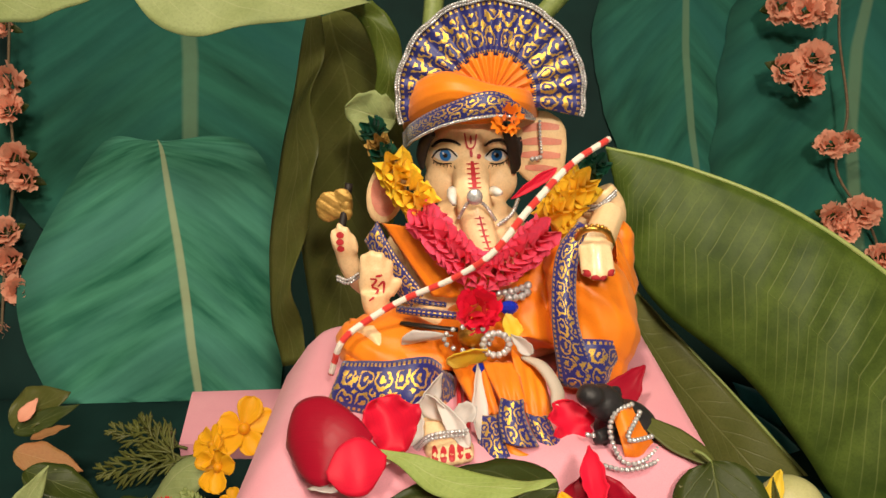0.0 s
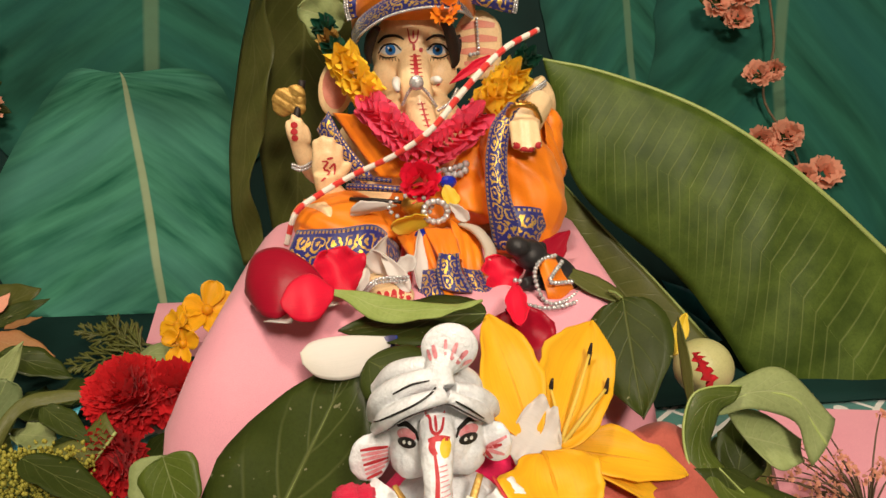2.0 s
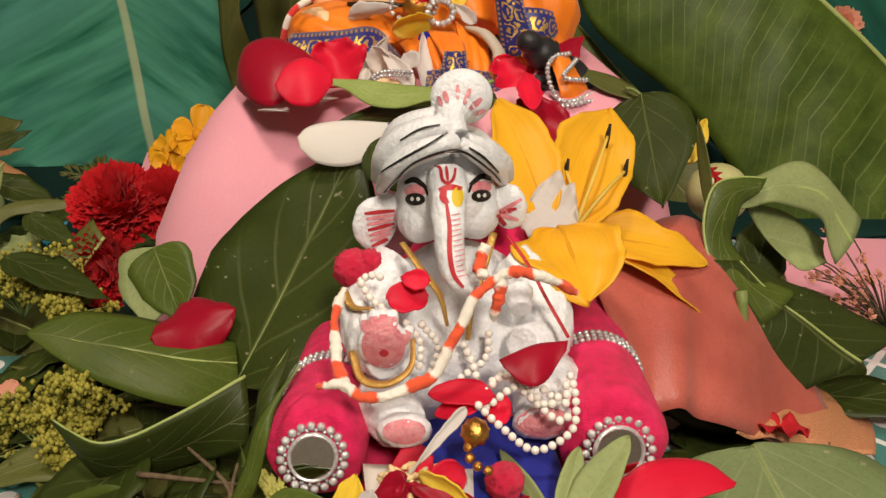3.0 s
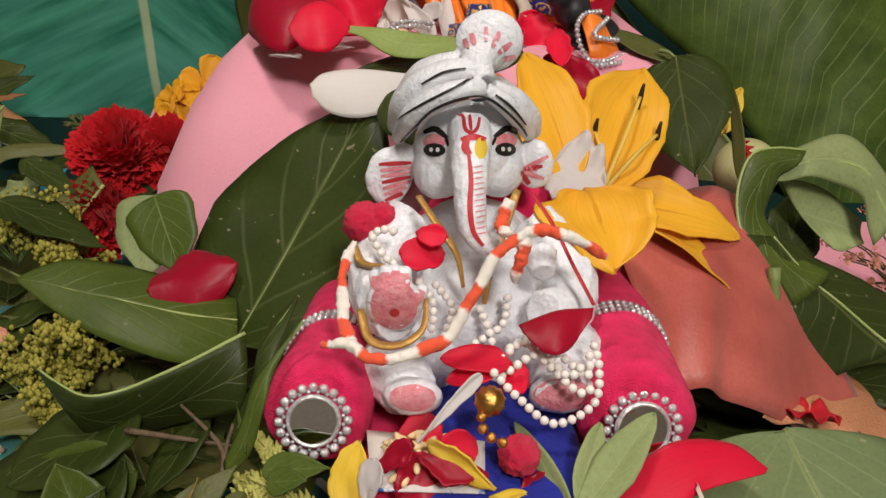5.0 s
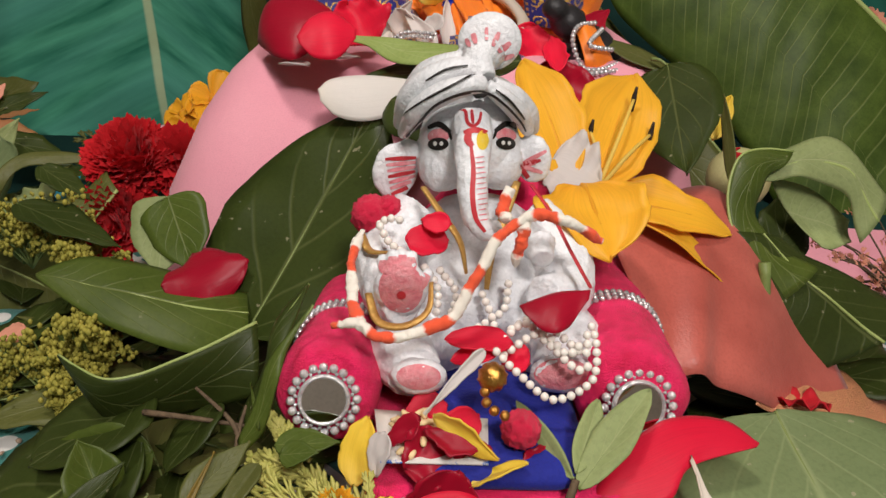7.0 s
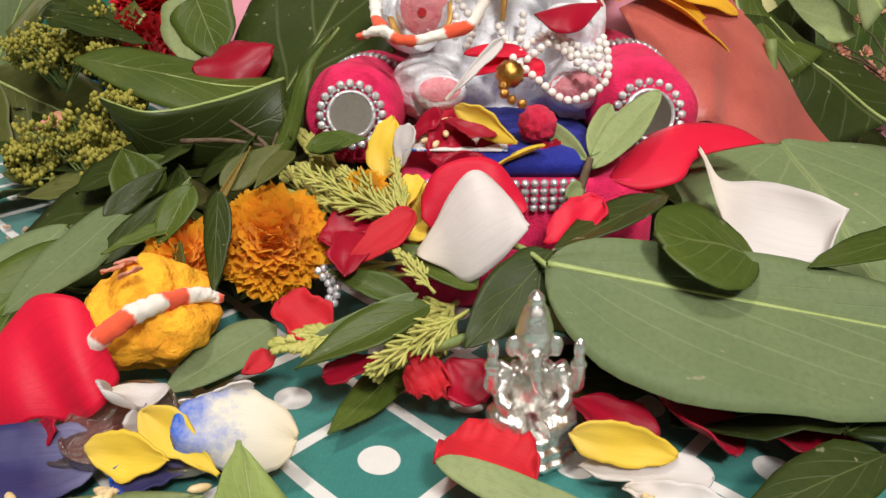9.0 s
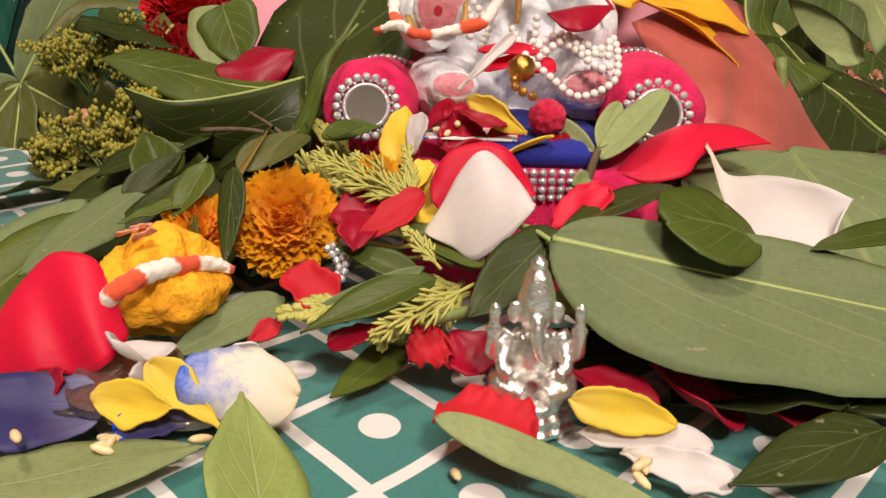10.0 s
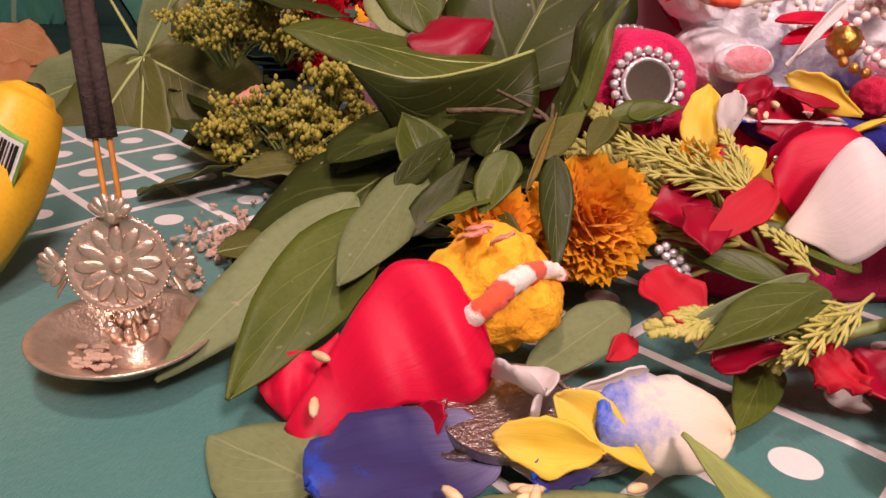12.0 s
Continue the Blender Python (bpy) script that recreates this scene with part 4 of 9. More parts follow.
for pts in ([(-0.0386, 0.377, 0.163), (-0.0354, 0.377, 0.1624), (-0.0379, 0.377, 0.1587), (-0.0348, 0.377, 0.1568), (-0.0393, 0.377, 0.1526)], [(-0.035, 0.377, 0.1587), (-0.032, 0.377, 0.1611), (-0.0322, 0.377, 0.1556)], [(-0.0359, 0.377, 0.1642), (-0.0325, 0.377, 0.1647)]):
    paint.stroke(pts, 0.0013, 1)
for c in ((-0.006, 0.28, 0.1184), (-0.0025, 0.28, 0.1189), (0.0009, 0.28, 0.1193), (0.0044, 0.28, 0.1198), (0.0077, 0.283, 0.1189)):
    paint.oval(c, 0.0014, 0.0013, 1, rings=2, sides=10)
first = len(body.faces)
for pts, r in (([(0.0288, 0.398, 0.2364), (0.0329, 0.398, 0.23), (0.0353, 0.402, 0.2211), (0.0365, 0.404, 0.2136), (0.0354, 0.404, 0.2088)], [0.0022, 0.0034, 0.0036, 0.0030, 0.0010]), ([(-0.0067, 0.398, 0.2318), (-0.0104, 0.402, 0.2265), (-0.0124, 0.405, 0.2192), (-0.012, 0.405, 0.2118)], [0.0022, 0.0032, 0.0030, 0.0010])):
    sweep(body, pts, r, 24, 8)
body.faces.ensure_lookup_table()
for f in body.faces[first:]:
    f.material_index = 4
thing("statue", body, [M_SKIN, M_REDPAINT, M_WHITEPAINT, M_BLUEPAINT, M_HAIR, M_PINKEAR], "cream painted elephant-headed statue seated on the pink pedestal", "statue")
# tusks
for a, b, c in (((0.0032, 0.388, 0.204), (0.0031, 0.38, 0.2024), (0.0041, 0.376, 0.1999)), ((0.0238, 0.388, 0.2036), (0.0255, 0.38, 0.2049), (0.0276, 0.378, 0.2047))):
    thing("tusk_cap", sweep(bmesh.new(), [a, b, c], [0.0026, 0.0024, 0.0012], 8, 8), M_WHITEPAINT, "short white tusk cap on the statue's cheek", "tusk", "tusk caps")

# ---- turban ----
turban = thing("turban", label="orange satin turban with a pleated blue and gold brocade fan", category="turban")
HUB, FAN_R = Vector((0.0234, 0.404, 0.2493)), 0.0462


def fan_rows(r0, r1, a0, a1, nr, na, depth):
    rows = []
    for k in range(na):
        a = radians(a0 + (a1 - a0) * k / (na - 1))
        row = []
        for j in range(nr):
            r = r0 + (r1 - r0) * j / (nr - 1)
            scal = 1 + 0.018 * abs(math.sin(a * 7)) * (r / FAN_R)
            wob = depth * math.cos(a * 26) * (0.4 + 0.6 * r / FAN_R)
            row.append(HUB + Vector((r * scal * math.cos(a), wob - 0.006 * (1 - r / FAN_R), r * scal * math.sin(a))))
        rows.append(row)
    return rows


part("fan", grid(bmesh.new(), fan_rows(0.44 * FAN_R, FAN_R, 196, -14, 10, 130, 0.0009), 0.0006, scale=True), M_BROCADE, turban, "pleated blue and gold brocade fan")
part("fan_centre", grid(bmesh.new(), fan_rows(0.03 * FAN_R, 0.47 * FAN_R, 190, 0, 8, 120, 0.0014), 0.0006), M_ORANGE, turban, "gathered orange satin centre")
rim = [r[-1] for r in fan_rows(0.44 * FAN_R, FAN_R, 196, -14, 10, 130, 0.0009)]
part("fan_trim", stones(stones(bmesh.new(), [p + Vector((0, -0.001, 0)) for p in rim], 0.0014, 0.0009), [p + Vector((0, -0.001, 0)) + (p - HUB).normalized() * 0.0014 for p in rim], 0.0014, 0.0009), M_SILVERBEAD, turban, "silver rhinestone trim")


def band(upper, lower, bulge, folds=0, nu=40, nv=14, thick=0.0006):
    ea, eb = spline(upper, nu), spline(lower, nu)
    rows = []
    for p, q in zip(ea, eb):
        rows.append([p.lerp(q, j / (nv - 1)) + Vector((0, -1, 0)) * (bulge * math.sin(math.pi * j / (nv - 1)) + (0.0005 * math.sin(folds * math.pi * j / (nv - 1)) if folds else 0)) for j in range(nv)])
    return rows


part("wrap", grid(bmesh.new(), band([(-0.0215, 0.425, 0.2402), (-0.0147, 0.405, 0.2555), (0.0012, 0.392, 0.2625), (0.0226, 0.389, 0.2564), (0.0404, 0.396, 0.2527), (0.0483, 0.42, 0.2442)],
                                    [(-0.0219, 0.425, 0.2281), (-0.015, 0.402, 0.2373), (0.0009, 0.386, 0.2462), (0.0222, 0.383, 0.2484), (0.0387, 0.392, 0.2421), (0.0485, 0.42, 0.2338)], 0.007, 9), 0.0006), M_ORANGE, turban)
hem_u = [(-0.0225, 0.425, 0.2278), (-0.0158, 0.4, 0.2373), (0.0009, 0.382, 0.2478), (0.0219, 0.378, 0.2543), (0.0383, 0.388, 0.2465), (0.049, 0.42, 0.2395)]
hem_l = [(-0.0222, 0.425, 0.2185), (-0.0151, 0.398, 0.229), (0.0008, 0.38, 0.2388), (0.0218, 0.376, 0.2429), (0.0384, 0.388, 0.2404), (0.0491, 0.42, 0.2347)]
rows = band(hem_u, hem_l, 0.002)
part("headband", grid(bmesh.new(), rows, 0.0006, scale=True), M_BROCADE, turban, "blue and gold brocade headband")
part("headband_trim", stones(bmesh.new(), [r[-1] + Vector((0, -0.0012, 0)) for r in rows], 0.0013, 0.0009), M_SILVERBEAD, turban, "silver rhinestone trim")
part("crown", loft(bmesh.new(), [[Vector((0.013 + r * 1.05 * math.cos(2 * math.pi * k / 24), 0.424 + r * 0.95 * math.sin(2 * math.pi * k / 24), z)) for k in range(24)] for r, z in ((0.0240, 0.2355), (0.0262, 0.240), (0.027, 0.248), (0.022, 0.258), (0.012, 0.263))]), M_ORANGE, turban)


def ruffled(bm, centre, axis, radius, height, petals, size, index=0, spread=1.0, seed=1, frill=0.25, each=None):
    """A full flower head: rows of small frilled petals on a dome round the axis."""
    rng = random.Random(seed)
    axis = Vector(axis).normalized()
    s = axis.orthogonal().normalized()
    t = axis.cross(s)
    for k in range(petals):
        f = (k + 0.5) / petals
        ph = math.acos(1 - f * (1.0 + 0.25 * spread))
        th = k * 2.39996 + rng.uniform(-0.3, 0.3)
        d = axis * math.cos(ph) * height + (s * math.cos(th) + t * math.sin(th)) * math.sin(ph) * radius
        c = Vector(centre) + d * rng.uniform(0.86, 1.02)
        out = d.normalized()
        e = (out.cross(axis) + Vector((rng.uniform(-.3, .3), rng.uniform(-.3, .3), rng.uniform(-.3, .3)))).normalized() if out.cross(axis).length > 0.05 else s
        rise = (out * 0.55 + axis * 0.5 + Vector((rng.uniform(-.25, .25), rng.uniform(-.25, .25), rng.uniform(-.25, .25)))).normalized()
        sz = size * rng.uniform(0.75, 1.2)
        rows = []
        for i in range(4):
            u = i / 3
            row = []
            for j in range(6):
                v = 2 * j / 5 - 1
                row.append(c - out * sz * 0.5 + rise * sz * u * (1 - 0.25 * v * v) + e * sz * v * (0.25 + 0.5 * u) + out * sz * (frill * math.sin(j * 2.4 + k) * u * u + 0.2 * u * u))
            rows.append(row)
        if each:
            part("petal", grid(bmesh.new(), rows), each[0], each[1])
        else:
            grid(bm, rows, 0, index)
    return bm


part("rosette", ruffled(bmesh.new(), (0.0306, 0.378, 0.2408), (0, -1, 0.2), 0.0065, 0.003, 22, 0.004, seed=4), M_ORANGE, turban, "small orange cloth rosette")

# ---- garland of satin ruffles ----
garland = thing("garland", label="satin ribbon garland in yellow, pink and dark green", category="garland")


def ruffles(name, points, radius, step, seed, material, label):
    """Frilled discs strung close together along a curve, each a part."""
    rng = random.Random(seed)
    line = evenly(points, step)
    for i, c in enumerate(line):
        ax = (line[min(i + 1, len(line) - 1)] - line[max(i - 1, 0)]).normalized()
        s = ax.orthogonal().normalized()
        t = ax.cross(s)
        n, ph = rng.choice((5, 6, 7)), rng.uniform(0, 6)
        rows = []
        for j in range(4):
            f = j / 3
            row = []
            for k in range(41):
                a = 2 * math.pi * k / 40
                r = radius * f * (0.92 + 0.10 * math.sin(3 * a + ph) + 0.05 * math.sin(11 * a))
                row.append(c + (s * math.cos(a) + t * math.sin(a)) * max(r, 0.0004) + ax * step * 0.95 * f * math.sin(n * a + ph))
            rows.append(row)
        part(name, grid(bmesh.new(), rows), material, garland, label)


ruffles("yellow_ruffle", [(-0.028, 0.392, 0.219), (-0.021, 0.388, 0.2081), (-0.0112, 0.382, 0.1957)], 0.0104, 0.0036, 1, M_YRIBBON, "yellow satin ruffles")
ruffles("pink_ruffle", [(-0.0126, 0.38, 0.1924), (-0.0001, 0.368, 0.1826), (0.012, 0.36, 0.1719), (0.0242, 0.358, 0.1715), (0.0381, 0.362, 0.1809), (0.0493, 0.37, 0.1884)], 0.0100, 0.0034, 2, M_PRIBBON, "pink satin ruffles")
ruffles("yellow_ruffle", [(0.051, 0.375, 0.1907), (0.061, 0.382, 0.1995), (0.0719, 0.39, 0.21)], 0.0110, 0.0036, 3, M_YRIBBON, "yellow satin ruffles")
ruffles("green_ruffle", [(-0.0388, 0.408, 0.2339), (-0.0337, 0.404, 0.2301)], 0.0075, 0.0026, 5, M_GRIBBON, "dark green satin ruffles")
ruffles("gold_ruffle", [(-0.0348, 0.402, 0.2275), (-0.0325, 0.4, 0.2234)], 0.0072, 0.0024, 6, M_GOLDPAINT, "gold ribbon ruffles")
ruffles("green_ruffle", [(-0.0324, 0.398, 0.2223), (-0.0294, 0.395, 0.2193)], 0.0075, 0.0026, 7, M_GRIBBON, "dark green satin ruffles")
ruffles("green_ruffle", [(0.0739, 0.392, 0.2116), (0.0801, 0.396, 0.218)], 0.0075, 0.0026, 8, M_GRIBBON, "dark green satin ruffles")

# ---- the statue's clothes ----
lumps = bmesh.new()
egg(lumps, (-0.0252, 0.365, 0.1294), (0.032, 0.030, 0.016), (0, 6, 0), 20, 14)
egg(lumps, (0.0166, 0.372, 0.1294), (0.026, 0.022, 0.020), u=18, v=12)
sweep(lumps, [(0.0601, 0.372, 0.1804), (0.0675, 0.362, 0.1601), (0.0729, 0.356, 0.1386), (0.0664, 0.345, 0.1136)], [0.013, 0.020, 0.021, 0.015], 14, 14)
egg(lumps, (0.083, 0.366, 0.1433), (0.012, 0.02, 0.022), u=16, v=12)
sweep(lumps, [(0.0535, 0.385, 0.1766), (0.0427, 0.375, 0.1527), (0.0387, 0.36, 0.1313)], [0.008, 0.012, 0.014], 12, 12)
egg(lumps, (0.0871, 0.385, 0.17), (0.010, 0.012, 0.018), u=14, v=10)
dhoti = thing("dhoti", label="orange satin dhoti with blue and gold borders on the statue", category="garment")
part("cloth", fold_skin(blended(lumps, 0.0011, 5), 0.0007, 250, 1.0, (0.75, 0.3, 0.8)), M_ORANGE, dhoti)


def border(name, a, b, label="", bulge=0.003, size=1, nu=30, ripple=0.0):
    ea, eb = spline(a, nu), spline(b, nu)
    rows = [[p.lerp(q, j / 8) + Vector((0, -1, 0.2)) * (bulge * math.sin(math.pi * j / 8) + ripple * math.sin(i * 0.9)) for j in range(9)] for i, (p, q) in enumerate(zip(ea, eb))]
    part(name, grid(bmesh.new(), rows, 0.0007, scale=True), M_BROCADE, dhoti, label or "blue and gold brocade border")


border("hem", [(-0.0495, 0.338, 0.1339), (-0.0272, 0.333, 0.1359), (-0.0088, 0.335, 0.1364), (0.0022, 0.345, 0.1213)], [(-0.0575, 0.33, 0.1151), (-0.0295, 0.318, 0.1155), (-0.0116, 0.32, 0.1149), (0.0029, 0.335, 0.0987)], bulge=0.004, ripple=0.0004)
border("side_border", [(0.0615, 0.355, 0.196), (0.0507, 0.347, 0.1826), (0.0476, 0.334, 0.1569), (0.0515, 0.33, 0.124)], [(0.069, 0.352, 0.1946), (0.0602, 0.343, 0.1783), (0.0603, 0.332, 0.152), (0.0717, 0.328, 0.1223)], bulge=0.003)
border("hem", [(0.0602, 0.333, 0.1459), (0.0726, 0.335, 0.1443), (0.0862, 0.345, 0.1379)], [(0.0644, 0.328, 0.1225), (0.0721, 0.33, 0.1225), (0.0799, 0.345, 0.124)], bulge=0.002)
border("shoulder_border", [(-0.0359, 0.395, 0.1866), (-0.0266, 0.388, 0.1708), (-0.0114, 0.375, 0.1535)], [(-0.0428, 0.395, 0.1766), (-0.0331, 0.39, 0.1578), (-0.0187, 0.378, 0.1447)], bulge=0.002)
border("sleeve_border", [(0.083, 0.372, 0.1688), (0.089, 0.372, 0.1622), (0.0949, 0.378, 0.1569)], [(0.0851, 0.37, 0.1584), (0.0896, 0.372, 0.1515), (0.0941, 0.378, 0.1508)], bulge=0.001)
for a, b, c, d in (((0.0017, 0.338, 0.1301), (0.0169, 0.332, 0.1357), (0.0129, 0.312, 0.119), (0.0227, 0.308, 0.1211)), ((0.016, 0.33, 0.1366), (0.032, 0.334, 0.1345), (0.0224, 0.312, 0.1259), (0.0342, 0.31, 0.1254)), ((0.0295, 0.336, 0.1394), (0.0442, 0.336, 0.1304), (0.0335, 0.312, 0.1201), (0.0481, 0.312, 0.1114))):
    rows = [[Vector(a).lerp(Vector(b), j / 10).lerp(Vector(c).lerp(Vector(d), j / 10), i / 19) + Vector((0, -0.004 * math.sin(math.pi * i / 19) + 0.0016 * math.sin(j * 1.9 + i * 0.15), 0)) for j in range(11)] for i in range(20)]
    part("pleat", grid(bmesh.new(), rows, 0.0007), M_ORANGE, dhoti)
border("pleat_hem", [(0.0118, 0.31, 0.121), (0.0121, 0.294, 0.1143), (0.0126, 0.284, 0.1065)], [(0.0225, 0.306, 0.1231), (0.0238, 0.29, 0.1165), (0.0298, 0.28, 0.1072)], bulge=0.003)
border("pleat_hem", [(0.0225, 0.306, 0.1308), (0.021, 0.298, 0.1254), (0.0219, 0.29, 0.1187)], [(0.0321, 0.304, 0.1311), (0.0329, 0.297, 0.1244), (0.0378, 0.29, 0.1163)], bulge=0.003)
border("pleat_hem", [(0.0336, 0.308, 0.1223), (0.0378, 0.296, 0.1154), (0.0488, 0.282, 0.1064)], [(0.0431, 0.308, 0.1208), (0.0473, 0.298, 0.1154), (0.06, 0.286, 0.1071)], bulge=0.003)
rows = [[Vector((0.0225, 0.292, 0.118)).lerp(Vector((0.046, 0.288, 0.1093)), j / 8).lerp(Vector((0.0299, 0.281, 0.1074)).lerp(Vector((0.0391, 0.28, 0.1065)), j / 8), i / 8) + Vector((0, -0.003 * math.sin(math.pi * j / 8), 0)) for j in range(9)] for i in range(9)]
part("pleat", grid(bmesh.new(), rows, 0.0007), M_ORANGE, dhoti)
shawl = thing("shawl", label="orange satin shawl over the statue's chest", category="garment")
for a, b in (([(-0.0337, 0.393, 0.1862), (-0.0229, 0.386, 0.1714), (-0.0076, 0.372, 0.1531)], [(-0.0057, 0.385, 0.1865), (0.0068, 0.372, 0.1694), (0.0163, 0.365, 0.1568)]), ([(-0.0497, 0.372, 0.1414), (-0.0314, 0.36, 0.1446), (-0.009, 0.355, 0.1433)], [(-0.05, 0.345, 0.1305), (-0.0302, 0.336, 0.1316), (0.0017, 0.338, 0.1287)]),
             ([(0.0829, 0.375, 0.185), (0.0912, 0.378, 0.1721), (0.0991, 0.385, 0.1543)], [(0.084, 0.37, 0.1689), (0.0878, 0.372, 0.1592), (0.0928, 0.376, 0.1453)])):
    rows = band(a, b, 0.003, 7, 24, 14)
    part("fold", grid(bmesh.new(), rows, 0.0007), M_ORANGE, shawl)
belt = thing("belt", label="shiny blue and gold sash tied at the waist", category="sash")
for a, b, w in (((-0.0233, 0.358, 0.1518), (0.0069, 0.348, 0.1519), 0.007), ((-0.0223, 0.356, 0.1455), (0.0047, 0.346, 0.1458), 0.004), ((-0.0195, 0.362, 0.1556), (-0.0005, 0.354, 0.1554), 0.005)):
    m = Vector(a).lerp(Vector(b), 0.5) + Vector((0, -0.003, 0.001))
    part("sash_fold", sweep(bmesh.new(), [a, m, b], [w * 0.55, w * 0.6, w * 0.5], 16, 10, flat=0.5), M_BROCADE if w > 0.0045 else M_BLACKPAINT, belt)

# ---- thread, jewels, weapon ----
thing("sacred_thread", sweep(bmesh.new(), [(0.0798, 0.38, 0.2305), (0.0589, 0.364, 0.2212), (0.0381, 0.352, 0.2027), (0.0212, 0.345, 0.1843), (0.0023, 0.348, 0.1708), (-0.0208, 0.352, 0.1594), (-0.0385, 0.348, 0.1503), (-0.0503, 0.342, 0.1422), (-0.0569, 0.345, 0.124)], [0.0015, 0.0018, 0.0015, 0.0017, 0.0015], 90, 10), M_THREAD, "twisted red and white cotton thread across the statue", "thread")
axe = thing("axe", label="small gold painted axe held up by the statue", category="axe")
blade = bmesh.new()
egg(blade, (-0.0637, 0.416, 0.1897), (0.0075, 0.0022, 0.0088), (0, 10, 0), 20, 12)
egg(blade, (-0.0563, 0.416, 0.1946), (0.0055, 0.002, 0.0055), (0, -30, 0), 14, 10)
egg(blade, (-0.0555, 0.416, 0.1857), (0.0045, 0.002, 0.004), (0, 30, 0), 14, 10)
part("axe_blade", fold_skin(blended(blade, 0.0006, 2), 0.00022, 900, 3.0), M_GOLDPAINT, axe, "embossed gold axe blade")
egg(blade := bmesh.new(), (-0.0549, 0.418, 0.1903), (0.004, 0.004, 0.006))
part("axe_head", blade, M_GOLDPAINT, axe)
part("handle", sweep(bmesh.new(), [(-0.0526, 0.419, 0.2017), (-0.0555, 0.417, 0.188), (-0.0576, 0.408, 0.1746)], 0.0022, 8, 8), M_HAIR, axe, "dark handle")
for points, label in (([(-0.0581, 0.394, 0.1568), (-0.0526, 0.391, 0.1558), (-0.0468, 0.396, 0.1578)], "silver rhinestone bangle on the raised wrist"), ([(0.0719, 0.39, 0.1935), (0.077, 0.381, 0.1975), (0.0861, 0.388, 0.2026)], "silver rhinestone bangle on the upper arm"),
                      ([(-0.0145, 0.292, 0.1154), (-0.007, 0.284, 0.1259), (0.0081, 0.288, 0.1254)], "silver rhinestone anklet on the statue's foot")):
    b = thing("bangle", label=label, category="bangle", group="rhinestone bangles")
    part("stone_trim", stones(stones(bmesh.new(), points, 0.0017, 0.0011), [Vector(p) + Vector((0, 0, -0.0018)) for p in points], 0.0017, 0.0011), M_SILVERBEAD, b)
gold_bangle = thing("bangle", label="thick gold bangle on the wrist above the knee", category="bangle")
part("ring", sweep(bmesh.new(), [(0.0598, 0.349, 0.1879), (0.0618, 0.344, 0.194), (0.0671, 0.342, 0.1961), (0.0734, 0.345, 0.1932), (0.0776, 0.351, 0.1859)], 0.0014, 24, 8), M_GOLD, gold_bangle)
bead_row([(0.0597, 0.349, 0.1896), (0.0618, 0.344, 0.1953), (0.067, 0.342, 0.1974), (0.0733, 0.345, 0.1946), (0.0775, 0.351, 0.1873)], 0.0026, 0.0012, BEAD_GOLD, gold_bangle)
jewel = thing("trunk_jewel", label="silver rhinestone band with a clear stone round the trunk", category="jewellery")
egg(b := bmesh.new(), (0.014, 0.3715, 0.2045), (0.0042, 0.0024, 0.0042), u=10, v=6)
part("stone", b, M_SILVERBEAD, jewel)
part("stone_trim", stones(stones(bmesh.new(), [(0.0063, 0.379, 0.1921), (0.0102, 0.374, 0.2003), (0.014, 0.3725, 0.2034), (0.0196, 0.374, 0.199), (0.025, 0.379, 0.1901)], 0.0016, 0.0011), [(0.0259, 0.376, 0.1891), (0.0328, 0.382, 0.1927), (0.0372, 0.39, 0.1994)], 0.0018, 0.0012), M_SILVERBEAD, jewel)
pendant = thing("ear_pendant", label="tiny silver chain pendant on the statue's ear", category="jewellery")
part("stone_trim", stones(stones(bmesh.new(), [(0.0492, 0.408, 0.2355), (0.0497, 0.408, 0.2267), (0.0504, 0.408, 0.2192)], 0.0018, 0.001), [(0.0457, 0.408, 0.2157), (0.0486, 0.407, 0.2164), (0.0516, 0.408, 0.2174)], 0.0022, 0.0015), M_SILVERBEAD, pendant)
necklace = thing("necklace", label="gold necklace with blue and clear stones on the chest", category="necklace")
bead_row([(0.0079, 0.36, 0.1671), (0.016, 0.356, 0.166), (0.0257, 0.36, 0.1668)], 0.0032, 0.0018, BEAD_GOLD, necklace)
bead_row([(0.01, 0.358, 0.1637), (0.0159, 0.354, 0.1627), (0.0229, 0.358, 0.1635)], 0.0028, 0.0015, BEAD_GOLD, necklace)
bead_row([(0.0222, 0.36, 0.1586), (0.0311, 0.358, 0.1604), (0.0398, 0.362, 0.162)], 0.0030, 0.0018, BEAD_SILVER, necklace, "clear_stone")
bead_row([(0.0298, 0.358, 0.1569), (0.0382, 0.36, 0.1578), (0.0397, 0.362, 0.1635)], 0.0034, 0.0022, BEAD_SILVER, necklace, "clear_stone")
egg(b := bmesh.new(), (0.0292, 0.35, 0.1551), (0.0048, 0.003, 0.0036), u=8, v=6)
part("blue_stone", b, M_BLUEGEM, necklace, "faceted blue stone", smooth=False)
egg(b := bmesh.new(), (0.0155, 0.33, 0.1323), (0.0045, 0.003, 0.0036), u=8, v=6)
part("blue_stone", b, M_BLUEGEM, necklace, "faceted blue stone", smooth=False)
egg(b := bmesh.new(), (0.0119, 0.337, 0.1461), (0.008, 0.003, 0.006))
part("pendant", b, M_GOLD, necklace)
